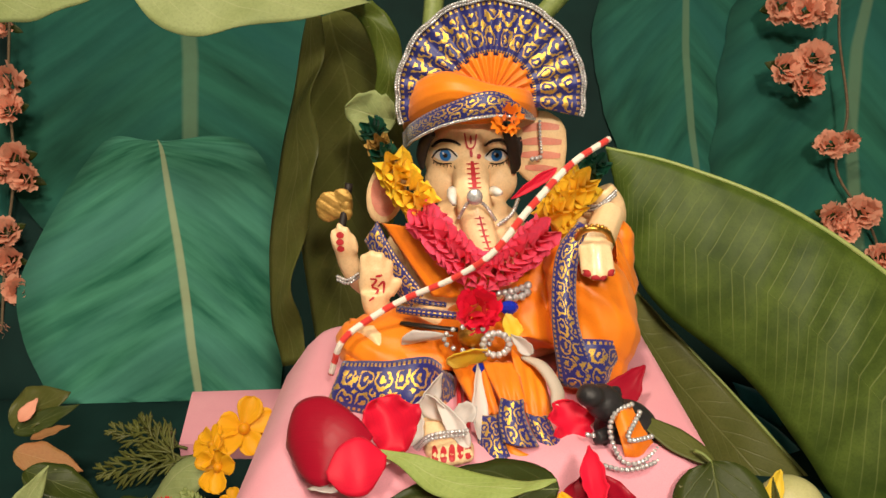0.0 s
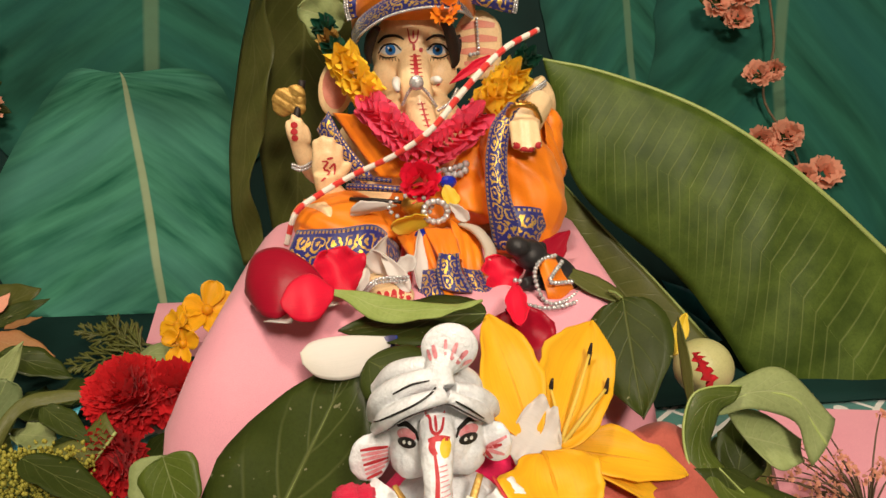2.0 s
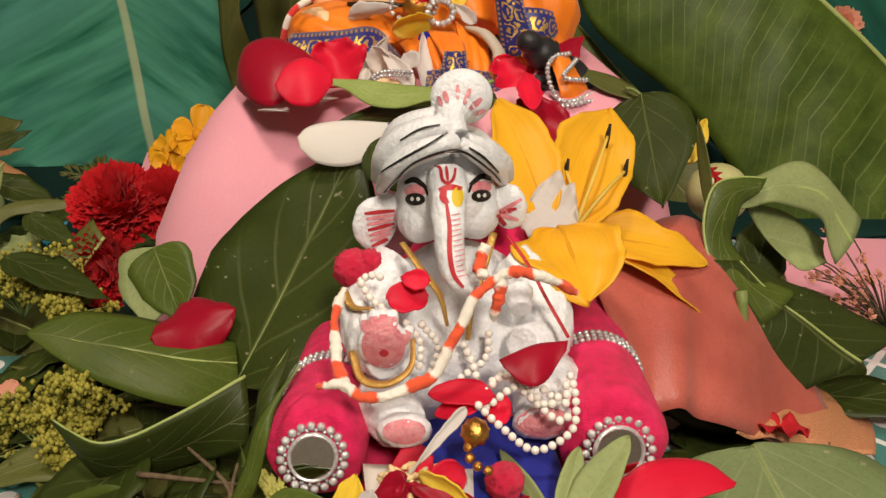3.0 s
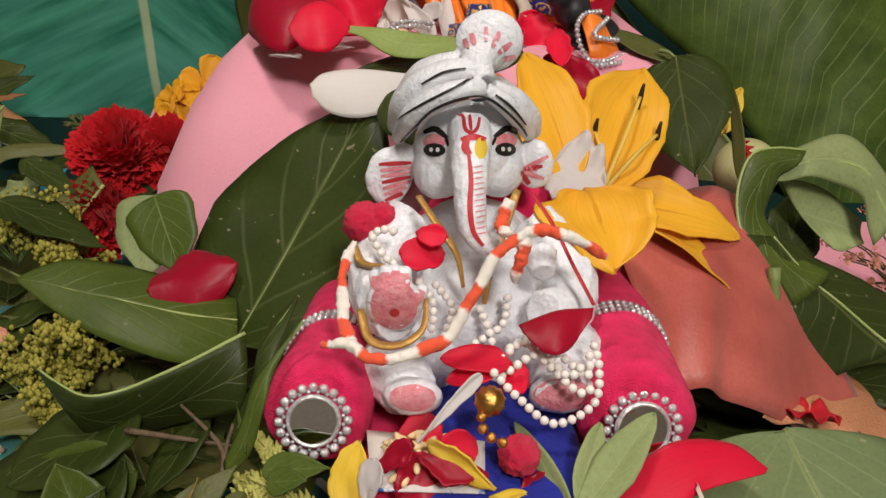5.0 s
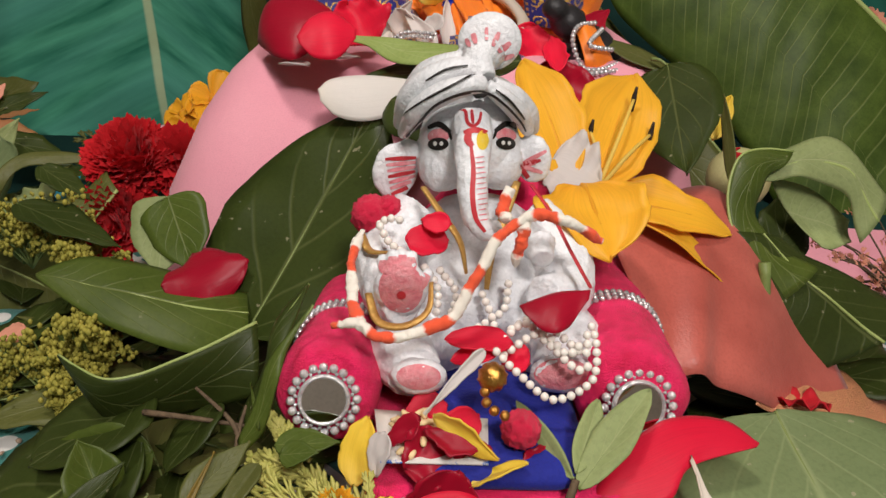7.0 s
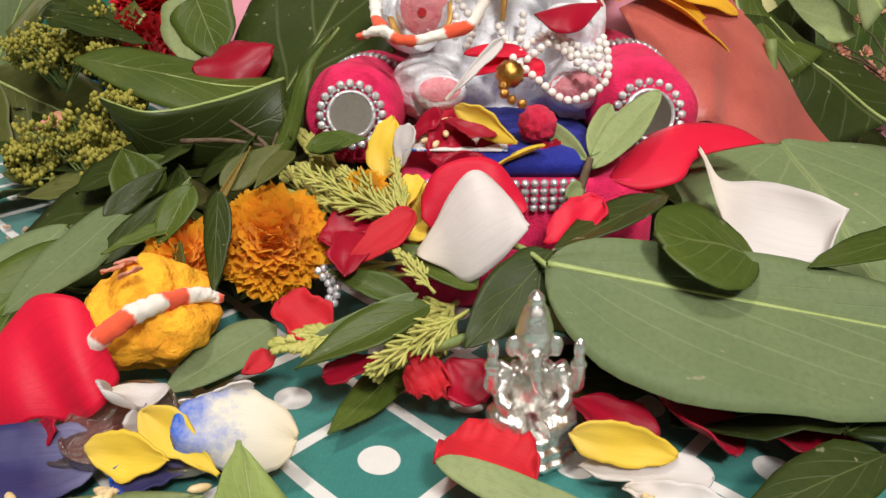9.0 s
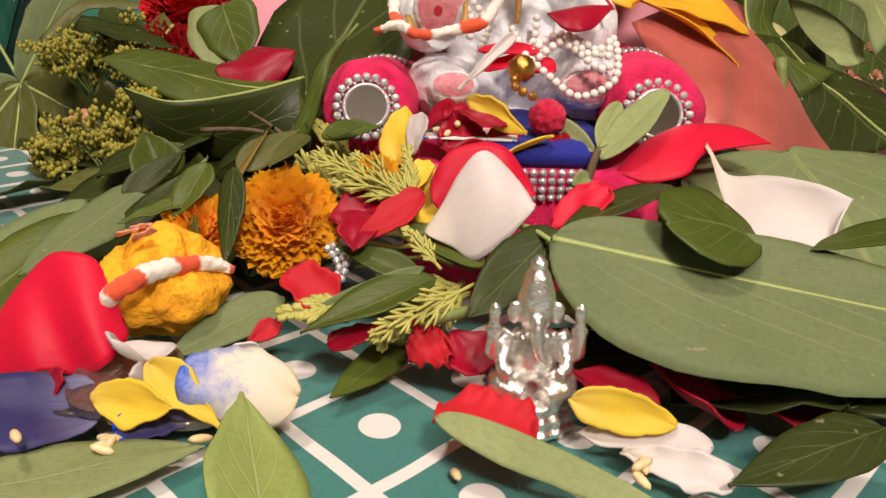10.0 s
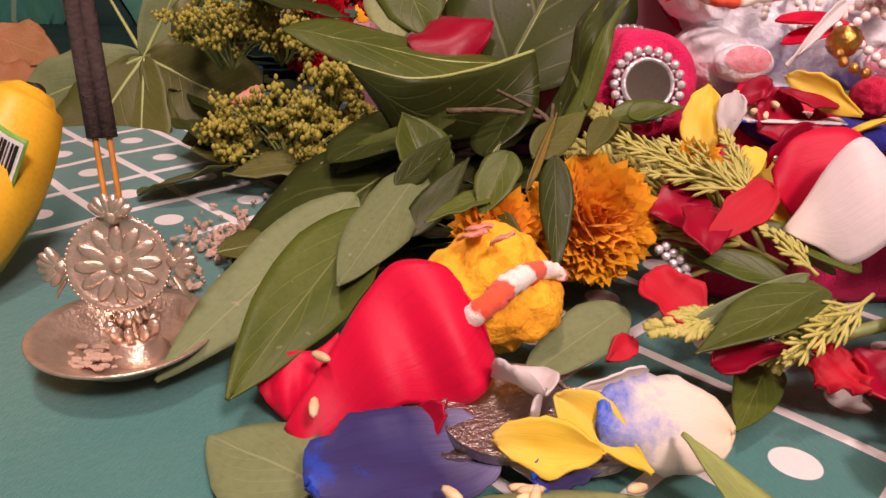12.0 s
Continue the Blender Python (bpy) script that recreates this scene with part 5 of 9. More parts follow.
for k in range(14):
    a = 2 * math.pi * k / 14
    shared("clear_stone", BEAD_SILVER, necklace, Matrix.Translation(Vector((0.0221, 0.332, 0.1442)) + Vector((0.006 * math.cos(a), 0.0, 0.0055 * math.sin(a)))) @ Matrix.Diagonal((0.0018, 0.0018, 0.0018, 1)))
    shared("clear_stone", BEAD_SILVER, necklace, Matrix.Translation(Vector((0.0092, 0.334, 0.1463)) + Vector((0.011 * math.cos(a), 0.0, 0.006 * math.sin(a)))) @ Matrix.Diagonal((0.0013, 0.0013, 0.0013, 1)))
rose = thing("rose", label="small pink red rose bloom on the statue's chest", category="rose")
ruffled(None, (0.0145, 0.342, 0.1576), (0, -1, 0.3), 0.0085, 0.006, 34, 0.0062, seed=9, frill=0.12, each=(P_PINKRED, rose))

# ---- petals on and round the statue ----
petal((-0.0009, 0.332, 0.136), (0.0178, 0.33, 0.1429), (0.0069, 0.326, 0.1465), P_YELLOW, "yellow petal lying on the statue's lap", cup=0.2, p=0.6, q=0.5)
petal((0.0273, 0.34, 0.1559), (0.0323, 0.336, 0.1456), (0.034, 0.338, 0.1513), P_YELLOW, "small yellow petal leaning on the necklace", cup=0.2, p=0.6, q=0.5)
for a, b, c in (((0.0019, 0.338, 0.1464), (-0.0217, 0.342, 0.1409), (-0.0099, 0.336, 0.148)), ((0.0294, 0.336, 0.1474), (0.0389, 0.332, 0.1393), (0.0358, 0.334, 0.1464)), ((0.0134, 0.33, 0.1355), (0.0132, 0.296, 0.1158), (0.0168, 0.32, 0.1274)),
                ((-0.003, 0.322, 0.1351), (-0.0167, 0.306, 0.1173), (-0.013, 0.312, 0.1306)), ((0.0012, 0.306, 0.1212), (-0.0103, 0.305, 0.1329), (-0.003, 0.302, 0.1344)), ((-0.006, 0.305, 0.1328), (0.008, 0.285, 0.1198), (0.0041, 0.295, 0.1287)), ((0.0011, 0.298, 0.1203), (0.0109, 0.298, 0.1309), (0.0097, 0.294, 0.1251)), ((-0.0124, 0.308, 0.123), (-0.0158, 0.294, 0.1147), (-0.0105, 0.297, 0.1183))):
    petal(a, b, c, P_WHITE, "narrow white petal caught in the statue's clothes", group="white petals on the statue", cup=0.35, p=0.8, q=0.4)
thing("petal", sweep(bmesh.new(), [(0.0346, 0.334, 0.1368), (0.0432, 0.328, 0.1343), (0.0485, 0.318, 0.1279), (0.0472, 0.308, 0.1243)], [0.002, 0.004, 0.004, 0.003], 20, 10, flat=0.6), P_WHITE, "thick cream petal hanging from the statue's lap", "petal")
strip("petal", [(-0.0671, 0.2855, 0.122), (-0.0633, 0.2918, 0.136), (-0.0512, 0.2913, 0.14), (-0.0375, 0.2817, 0.136), (-0.0304, 0.2756, 0.13)], [(-0.0653, 0.2823, 0.12), (-0.0576, 0.2655, 0.119), (-0.0488, 0.2604, 0.118), (-0.0419, 0.2644, 0.122), (-0.0325, 0.2727, 0.128)], P_ROSE, "wide deep red rose petal leaning on the pedestal", 0.10, 0.0004, 2, nu=24, nv=14, category="petal", group="loose petals")
strip("petal", [(-0.0462, 0.2542, 0.128), (-0.042, 0.2623, 0.134), (-0.0337, 0.2656, 0.136), (-0.0241, 0.262, 0.13)], [(-0.0455, 0.2528, 0.126), (-0.0388, 0.2507, 0.121), (-0.0309, 0.2513, 0.121), (-0.0245, 0.2597, 0.127)], P_PINKRED, "glossy crimson rose petal on the pedestal", 0.12, 0.0003, 2, nu=24, nv=14, category="petal", group="loose petals")
petal((-0.0186, 0.2811, 0.12), (-0.03, 0.2957, 0.136), (-0.0362, 0.2869, 0.126), P_PINKRED, "crumpled crimson petal beside the statue's foot", cup=0.5, p=0.5, q=0.4, wave=0.2)
petal((0.0496, 0.296, 0.1097), (0.0536, 0.31, 0.1265), (0.0428, 0.302, 0.1214), P_PINKRED, "crumpled pink red petal beside the black mouse", cup=0.4, wave=0.25)
petal((0.0669, 0.312, 0.1153), (0.0915, 0.334, 0.1312), (0.0865, 0.322, 0.1224), P_ROSE, "pointed deep red petal behind the black mouse", cup=0.3, p=0.6, q=0.8)
petal((0.0545, 0.2704, 0.128), (0.0537, 0.2433, 0.119), (0.0487, 0.2566, 0.122), P_PINKRED, "pink petal with a white base below the statue", cup=0.4, p=0.9, q=0.4)
petal((-0.0549, 0.2613, 0.1165), (-0.0427, 0.2602, 0.1165), (-0.0498, 0.2641, 0.1165), P_WHITE, "thin white petal lying on the pink cloth", cup=0.2)
petal((-0.0244, 0.2793, 0.1165), (-0.0356, 0.2755, 0.1165), (-0.0305, 0.2828, 0.1165), P_WHITE, "thin white petal lying on the pink cloth", cup=0.2)
petal((-0.0266, 0.425, 0.2343), (-0.053, 0.425, 0.2422), (-0.0381, 0.425, 0.251), L_PALE, "pale green leaf piece behind the turban", name="leaf_piece", category="leaf", group="", cup=0.1, p=0.5, q=0.6, wave=0.1)
petal((-0.0299, 0.445, 0.2636), (-0.0371, 0.445, 0.277), (-0.0295, 0.445, 0.2733), L_PALE, "pale green leaf piece behind the turban", name="leaf_piece", category="leaf", group="", cup=0.1, p=0.5, q=0.6)
petal((0.0315, 0.368, 0.2042), (0.0535, 0.372, 0.218), (0.0411, 0.37, 0.2131), P_PINKRED, "pink petal with a pale tip lying on the garland", cup=0.3, p=0.7, q=0.5)

# ---- black mouse with an orange saddle cloth ----
lumps = bmesh.new()
egg(lumps, (0.0786, 0.306, 0.1082), (0.0155, 0.015, 0.021), (10, -12, 0), 18, 12)
egg(lumps, (0.0663, 0.302, 0.13), (0.0090, 0.009, 0.0075), (0, 30, 0), 16, 10)
egg(lumps, (0.0594, 0.297, 0.136), (0.006, 0.006, 0.005), u=12, v=8)
egg(lumps, (0.0717, 0.308, 0.13), (0.004, 0.002, 0.005), (0, 20, 0), 10, 8)
sweep(lumps, [(0.0686, 0.296, 0.1176), (0.0614, 0.29, 0.12)], [0.004, 0.003], 8, 8)
egg(lumps, (0.0768, 0.296, 0.0995), (0.0185, 0.014, 0.008), u=18, v=10)
sweep(lumps, [(0.0866, 0.297, 0.1029), (0.0917, 0.298, 0.1044), (0.0975, 0.304, 0.1079)], [0.004, 0.004, 0.0025], 10, 8)
thing("mouse_statue", blended(lumps, 0.0009, 4), M_RODENT, "small black clay mouse statue beside the large statue", "statue")
saddle = thing("saddle_cloth", label="orange cloth with silver stone edging on the mouse", category="cloth")
rows = band([(0.0696, 0.297, 0.1265), (0.0725, 0.297, 0.13), (0.0786, 0.302, 0.1277)], [(0.0726, 0.286, 0.1134), (0.08, 0.287, 0.1116), (0.0882, 0.296, 0.1119)], 0.004, 3, 16, 12)
part("cloth", grid(bmesh.new(), rows, 0.0006), M_ORANGE, saddle)
for pts in ([(0.078, 0.3, 0.1299), (0.07, 0.294, 0.1295), (0.0664, 0.287, 0.1243), (0.0706, 0.282, 0.1141), (0.0787, 0.282, 0.1132), (0.089, 0.292, 0.1143)], [(0.0808, 0.297, 0.1277), (0.0731, 0.283, 0.1232), (0.086, 0.291, 0.1198)], [(0.0616, 0.281, 0.113), (0.0722, 0.2785, 0.1118), (0.0848, 0.283, 0.1124), (0.0957, 0.298, 0.1105)], [(0.0576, 0.289, 0.122), (0.0609, 0.288, 0.122)]):
    part("stone_trim", stones(bmesh.new(), pts, 0.0022, 0.0013), M_SILVERBEAD, saddle)

# ---- small velvet seat ----
seat = thing("velvet_seat", label="small magenta velvet throne with bolster arms and blue cushion", category="seat")
part("base", loft(bmesh.new(), [ring(z, -0.012 + i, 0.062 - i, 0.100 + i, 0.215 - i, 0.008) for z, i in ((0.0, 0.002), (0.003, 0.0), (0.0351, 0.0), (0.0391, 0.002))], 0.0008), M_VELVET, seat, "magenta velvet base")
part("cushion", loft(bmesh.new(), [ring(z, 0.000 + i, 0.047 - i, 0.102 + i, 0.200 - i, 0.010) for z, i in ((0.0391, 0.002), (0.0411, 0.0), (0.0441, 0.0), (0.0459, 0.004))], 0.0008), M_BLUEVELVET, seat, "royal blue velvet cushion")
trim = bmesh.new()
for z in (0.0391, 0.0368, 0.0344, 0.0321):
    stones(trim, [(-0.002, 0.0995, z), (0.020, 0.0985, z), (0.040, 0.0995, z)], 0.0026, 0.0013)
part("front_trim", trim, M_SILVERBEAD, seat, "three rows of silver stones")


def lathe_ring(m, r, w):
    bm = bmesh.new()
    lathe(bm, [(r - w, -0.0010), (r - w * 0.5, -0.0022), (r + w * 0.5, -0.0022), (r + w, -0.0010)], m, 40)
    bmesh.ops.delete(bm, geom=[f for f in bm.faces if len(f.verts) > 4], context="FACES_ONLY")
    return bm


def bolster(front, back, r, name="bolster"):
    f, b = Vector(front), Vector(back)
    ax = (b - f).normalized()
    m = Matrix.Translation(f) @ ax.to_track_quat("Z", "Y").to_matrix().to_4x4()
    length = (b - f).length
    bm = bmesh.new()
    lathe(bm, [(0.0005, 0.0002), (r * 0.55, 0.0), (r * 0.85, 0.0005), (r * 0.97, 0.0035), (r, 0.008), (r * 0.99, length * 0.40), (r * 0.93, length * 0.45), (r * 0.99, length * 0.5), (r, length - 0.008), (r * 0.85, length - 0.001), (0.0005, length)], m, 40)
    for v in bm.verts:
        v.co += Vector((noise.noise(v.co * 90), noise.noise(v.co * 90 + Vector((3, 0, 0))), noise.noise(v.co * 90 + Vector((0, 5, 0))))) * 0.0009
    arm = part(name, bm, M_VELVET, seat)
    bands = bmesh.new()
    for k in (-1, 0, 1):
        stones(bands, [m @ Vector((r * 1.0 * math.cos(a), r * 1.0 * math.sin(a), length * 0.45 + 0.0022 * k)) for a in [2 * math.pi * j / 30 for j in range(31)]], 0.0021, 0.0011)
    part("stone_band", bands, M_SILVERBEAD, arm, "silver stone band")
    m = Matrix.Translation(f + Vector((0, -0.0012, 0.0006))) @ Vector((-0.05, 0.93, -0.36)).to_track_quat("Z", "Y").to_matrix().to_4x4()
    bm = bmesh.new()
    lathe(bm, [(0.0002, -0.0016), (r * 0.40, -0.0016), (r * 0.43, -0.001), (r * 0.43, 0.0004), (0.0002, 0.0005)], m, 28)
    part("mirror", bm, M_MIRROR, arm, "round mirror disc", smooth=False)
    part("mirror_rim", lathe_ring(m, r * 0.435, 0.0007), M_SILVERBEAD, arm, "thin silver rim")
    for j in range(20):
        a = 2 * math.pi * j / 20
        shared("stone", BEAD_SILVER, arm, m @ Matrix.Translation((r * 0.60 * math.cos(a), r * 0.60 * math.sin(a), -0.0010)) @ Matrix.Diagonal((0.00135, 0.00135, 0.0012, 1)))
        shared("setting", BEAD_SILVER, arm, m @ Matrix.Translation((r * 0.52 * math.cos(a + 0.157), r * 0.52 * math.sin(a + 0.157), -0.0008)) @ Matrix.Diagonal((0.0006, 0.0006, 0.0006, 1)))
    return arm


bolster((-0.0245, 0.129, 0.0495), (-0.019, 0.205, 0.040), 0.0152)
bolster((0.0625, 0.126, 0.0500), (0.0655, 0.212, 0.0465), 0.0162)
part("backrest", sweep(bmesh.new(), [(0.002, 0.203, 0.062), (0.026, 0.207, 0.078), (0.050, 0.205, 0.072)], [0.010, 0.014, 0.012], 24, 20), M_VELVET, seat, "velvet backrest")

# ---- the small white statue ----
lumps = bmesh.new()
egg(lumps, (0.0166, 0.183, 0.1086), (0.0158, 0.0165, 0.0152), u=28, v=18)
egg(lumps, (0.0081, 0.178, 0.1029), (0.0078, 0.0090, 0.0088), u=16, v=12)
egg(lumps, (0.026, 0.178, 0.1036), (0.0074, 0.0088, 0.0086), u=16, v=12)
sweep(lumps, [(0.0163, 0.172, 0.1177), (0.0163, 0.1645, 0.1137), (0.0163, 0.158, 0.1083), (0.0162, 0.153, 0.1024), (0.017, 0.15, 0.0965), (0.0201, 0.149, 0.0927), (0.0237, 0.151, 0.0932)], [0.0062, 0.0058, 0.0049, 0.0043, 0.0039, 0.0031, 0.0022], 30, 16)
egg(lumps, (-0.0064, 0.1815, 0.0991), (0.0074, 0.0026, 0.0094), (0, 6, 14), 20, 14)
egg(lumps, (-0.0027, 0.1825, 0.1028), (0.0050, 0.0028, 0.0066), (0, 0, 10), 16, 12)
egg(lumps, (0.0368, 0.1815, 0.104), (0.0060, 0.0026, 0.0079), (0, -10, -14), 20, 14)
egg(lumps, (0.0197, 0.182, 0.0698), (0.0235, 0.017, 0.022), u=18, v=12)
egg(lumps, (0.0211, 0.17, 0.0605), (0.0225, 0.018, 0.019), u=18, v=12)
sweep(lumps, [(0.0011, 0.178, 0.0855), (-0.0093, 0.168, 0.078), (-0.0086, 0.153, 0.0715), (-0.0028, 0.143, 0.072)], [0.009, 0.0085, 0.0075, 0.0065], 14, 12)
egg(lumps, (-0.0035, 0.1405, 0.0785), (0.0078, 0.0032, 0.0092), (12, 0, 0), 16, 12)
for a, b in (((-0.0078, 0.14, 0.0828), (-0.0086, 0.142, 0.0862)), ((-0.0056, 0.139, 0.0842), (-0.006, 0.141, 0.088)), ((-0.0033, 0.139, 0.0843), (-0.0033, 0.141, 0.0885)), ((-0.0012, 0.139, 0.0838), (-0.0008, 0.141, 0.0878)), ((0.0013, 0.14, 0.0789), (0.0037, 0.142, 0.082))):
    sweep(lumps, [a, b], [0.0022, 0.0019], 6, 8)
    egg(lumps, b, 0.0019, u=8, v=6)
sweep(lumps, [(0.0365, 0.178, 0.0853), (0.0458, 0.168, 0.0772), (0.0451, 0.155, 0.0704), (0.0372, 0.146, 0.0736)], [0.009, 0.0095, 0.009, 0.006], 14, 12)
sweep(lumps, [(0.0369, 0.157, 0.0859), (0.0369, 0.15, 0.0834)], [0.005, 0.0035], 8, 10)
sweep(lumps, [(0.0138, 0.165, 0.0455), (-0.0029, 0.15, 0.0532), (0.0005, 0.135, 0.0543)], [0.012, 0.011, 0.008], 14, 12)
egg(lumps, (0.0016, 0.131, 0.0558), (0.0082, 0.005, 0.0055), (20, 0, -8), 16, 12)
sweep(lumps, [(0.0276, 0.165, 0.0457), (0.0452, 0.152, 0.0564), (0.043, 0.137, 0.0535)], [0.012, 0.012, 0.009], 14, 12)
egg(lumps, (0.0421, 0.133, 0.056), (0.0095, 0.005, 0.0068), (20, 0, 8), 16, 12)
egg(lumps, (0.02, 0.165, 0.039), (0.034, 0.025, 0.008), u=18, v=10)
small = blended(lumps, 0.00055, 2, 0.45)
small.normal_update()
for v in small.verts:
    v.co += v.normal * (0.00035 * noise.noise(v.co * 260) + 0.00018 * noise.noise(v.co * 800))
for f in small.faces:
    f.material_index = 0
# wound turban and its fan, in grey
lumps = bmesh.new()
for pts, r in (([(-0.0039, 0.1785, 0.112), (0.0001, 0.1685, 0.1214), (0.0065, 0.1645, 0.1274), (0.0137, 0.164, 0.1303), (0.0191, 0.1665, 0.1302)], [0.0020, 0.0033, 0.0034, 0.0030, 0.0024]),
               ([(-0.0048, 0.185, 0.1131), (-0.002, 0.1765, 0.1233), (0.0042, 0.1725, 0.1299), (0.0116, 0.1715, 0.1332), (0.0181, 0.172, 0.1328)], [0.0026, 0.0040, 0.0042, 0.0038, 0.0030]),
               ([(-0.0034, 0.191, 0.1199), (0.0031, 0.185, 0.1291), (0.0119, 0.181, 0.1329), (0.0182, 0.179, 0.1329)], [0.0030, 0.0040, 0.0040, 0.0030]),
               ([(0.0198, 0.168, 0.1295), (0.0251, 0.169, 0.1258), (0.0306, 0.174, 0.12), (0.0347, 0.1815, 0.1128)], [0.0022, 0.0028, 0.0031, 0.0020]),
               ([(0.022, 0.174, 0.1288), (0.0292, 0.178, 0.1243), (0.0345, 0.183, 0.1179), (0.037, 0.189, 0.1112)], [0.0024, 0.0033, 0.0034, 0.0024]),
               ([(0.0193, 0.1705, 0.131), (0.0178, 0.174, 0.135), (0.0197, 0.178, 0.1379)], [0.0036, 0.0046, 0.0066])):
    sweep(lumps, pts, r, 24, 14)
egg(lumps, (0.0164, 0.1905, 0.1205), (0.0170, 0.0140, 0.0085), u=20, v=12)
egg(lumps, (0.0214, 0.1815, 0.1398), (0.0096, 0.0036, 0.0085), (-8, 0, 0), 24, 16)
wound = blended(lumps, 0.0005, 1)
for f in wound.faces:
    f.material_index = 4
tmp = bpy.data.meshes.new("wound")
wound.to_mesh(tmp)
wound.free()
small.from_mesh(tmp)
paint = Painter(small, (0.05, 0.947, -0.32), 0.0002)
for pts, w in (([(0.0122, 0.166, 0.1234), (0.014, 0.166, 0.1227), (0.0146, 0.165, 0.1196), (0.0162, 0.164, 0.1187), (0.018, 0.165, 0.1199), (0.0187, 0.166, 0.1237)], 0.0011), ([(0.0158, 0.166, 0.1233), (0.0162, 0.164, 0.1194)], 0.0010), ([(0.0135, 0.163, 0.117), (0.0168, 0.163, 0.1178), (0.0204, 0.164, 0.1169)], 0.0018), ([(0.0153, 0.163, 0.1178), (0.0147, 0.162, 0.1153), (0.016, 0.161, 0.1135)], 0.0022),
               ([(0.0156, 0.161, 0.1138), (0.0162, 0.156, 0.1083), (0.016, 0.152, 0.102), (0.017, 0.149, 0.0965), (0.0197, 0.148, 0.0928)], 0.0015)):
    paint.stroke(pts, w, 1, 20)
for k in range(13):
    q = Vector((0.0165, 0.158, 0.1111)).lerp(Vector((0.0179, 0.149, 0.0959)), k / 12)
    paint.stroke([q, q + Vector((0.0028, 0, 0.0004))], 0.0004, 3, 5)
paint.oval((0.019, 0.163, 0.1148), 0.0018, 0.0030, 6)
for c, s in (((0.0064, 0.168, 0.1122), 1), ((0.0267, 0.168, 0.1128), -1)):
    c = Vector(c)
    paint.lift = 0.0002
    paint.oval(c + Vector((0, 0, 0.0026)), 0.0034, 0.0022, 3)
    paint.lift = 0.0004
    paint.oval(c, 0.0032, 0.0020, 2)
    paint.lift = 0.0006
    for dx in (-0.0009, 0.0010):
        paint.oval(c + Vector((dx, 0, 0.0001)), 0.0006, 0.0007, 5, rings=2, sides=10)
    paint.lift = 0.0004
    paint.stroke([c + Vector((-0.0034 * s, 0, 0.0052)), c + Vector((0.0, 0, 0.0062)), c + Vector((0.0036 * s, 0, 0.0036))], 0.0018, 2)
    paint.stroke([c + Vector((0.0030 * s, 0, 0.0042)), c + Vector((0.0040 * s, 0, 0.0012))], 0.0009, 2)
paint.lift = 0.0003
paint.oval((-0.0041, 0.178, 0.0978), 0.0032, 0.0052, 3)
for k in range(7):
    a, b = Vector((0.0, 0.178, 0.1047)).lerp(Vector((-0.0005, 0.178, 0.0958)), k / 6), Vector((-0.0095, 0.178, 0.104)).lerp(Vector((-0.0077, 0.178, 0.0925)), k / 6)
    paint.stroke([a, b], 0.0014, 3 if k % 3 else 1, 8)
for x, y in (((0.0405, 0.179, 0.1073), (0.0389, 0.179, 0.1042)), ((0.0398, 0.179, 0.1001), (0.0368, 0.179, 0.0966)), ((0.0374, 0.179, 0.1032), (0.0353, 0.179, 0.0988))):
    for e in (x, y):
        paint.stroke([(0.0324, 0.179, 0.1025), e], 0.0015, 1 if e == y else 3, 8)
paint.lift = 0.0004
for a, b, w in (((0.0141, 0.178, 0.141), (0.0152, 0.178, 0.1378), 0.0013), ((0.0159, 0.178, 0.1426), (0.0169, 0.178, 0.1387), 0.0016), ((0.02, 0.178, 0.1444), (0.0199, 0.178, 0.1397), 0.0012), ((0.0237, 0.178, 0.1431), (0.0218, 0.178, 0.138), 0.0016), ((0.0272, 0.178, 0.1402), (0.0235, 0.178, 0.1365), 0.0018), ((0.0286, 0.178, 0.1367), (0.0248, 0.178, 0.135), 0.0014)):
    paint.stroke([a, b], w, 3, 6)
for c, rx, rz in (((-0.0035, 0.14, 0.0788), 0.0062, 0.008), ((0.0016, 0.128, 0.0576), 0.0062, 0.0038), ((0.0415, 0.13, 0.0576), 0.0078, 0.005)):
    paint.lift = 0.0003
    paint.oval(c, rx, rz, 3)
for pts in (((-0.0079, 0.14, 0.0836), (-0.0085, 0.14, 0.0872)), ((-0.0056, 0.14, 0.0837), (-0.0059, 0.14, 0.0885)), ((-0.0033, 0.14, 0.0837), (-0.0032, 0.14, 0.089)), ((-0.0012, 0.14, 0.0833), (-0.0008, 0.14, 0.0883)), ((0.0004, 0.14, 0.078), (0.0037, 0.14, 0.083))):
    paint.stroke(pts, 0.0034, 3, 6)
paint.lift = 0.0007
paint.oval((-0.0033, 0.14, 0.077), 0.0013, 0.0013, 1)
# shade in the creases between the turban wraps, put on as dark strokes
for pts in ([(-0.003, 0.176, 0.1116), (0.0009, 0.168, 0.1182), (0.0054, 0.164, 0.1242), (0.0123, 0.163, 0.1277), (0.0196, 0.164, 0.1284), (0.0253, 0.167, 0.1242), (0.0308, 0.173, 0.1178), (0.0334, 0.178, 0.1135)], [(-0.0037, 0.178, 0.1172), (0.0033, 0.17, 0.1241), (0.0109, 0.167, 0.1293), (0.0164, 0.168, 0.1327)], [(0.0226, 0.169, 0.1277), (0.0271, 0.171, 0.1239), (0.0324, 0.178, 0.1167)], [(0.0028, 0.173, 0.1289), (0.0086, 0.171, 0.1328), (0.0145, 0.171, 0.1341)]):
    paint.stroke(pts, 0.0008, 2, 30)
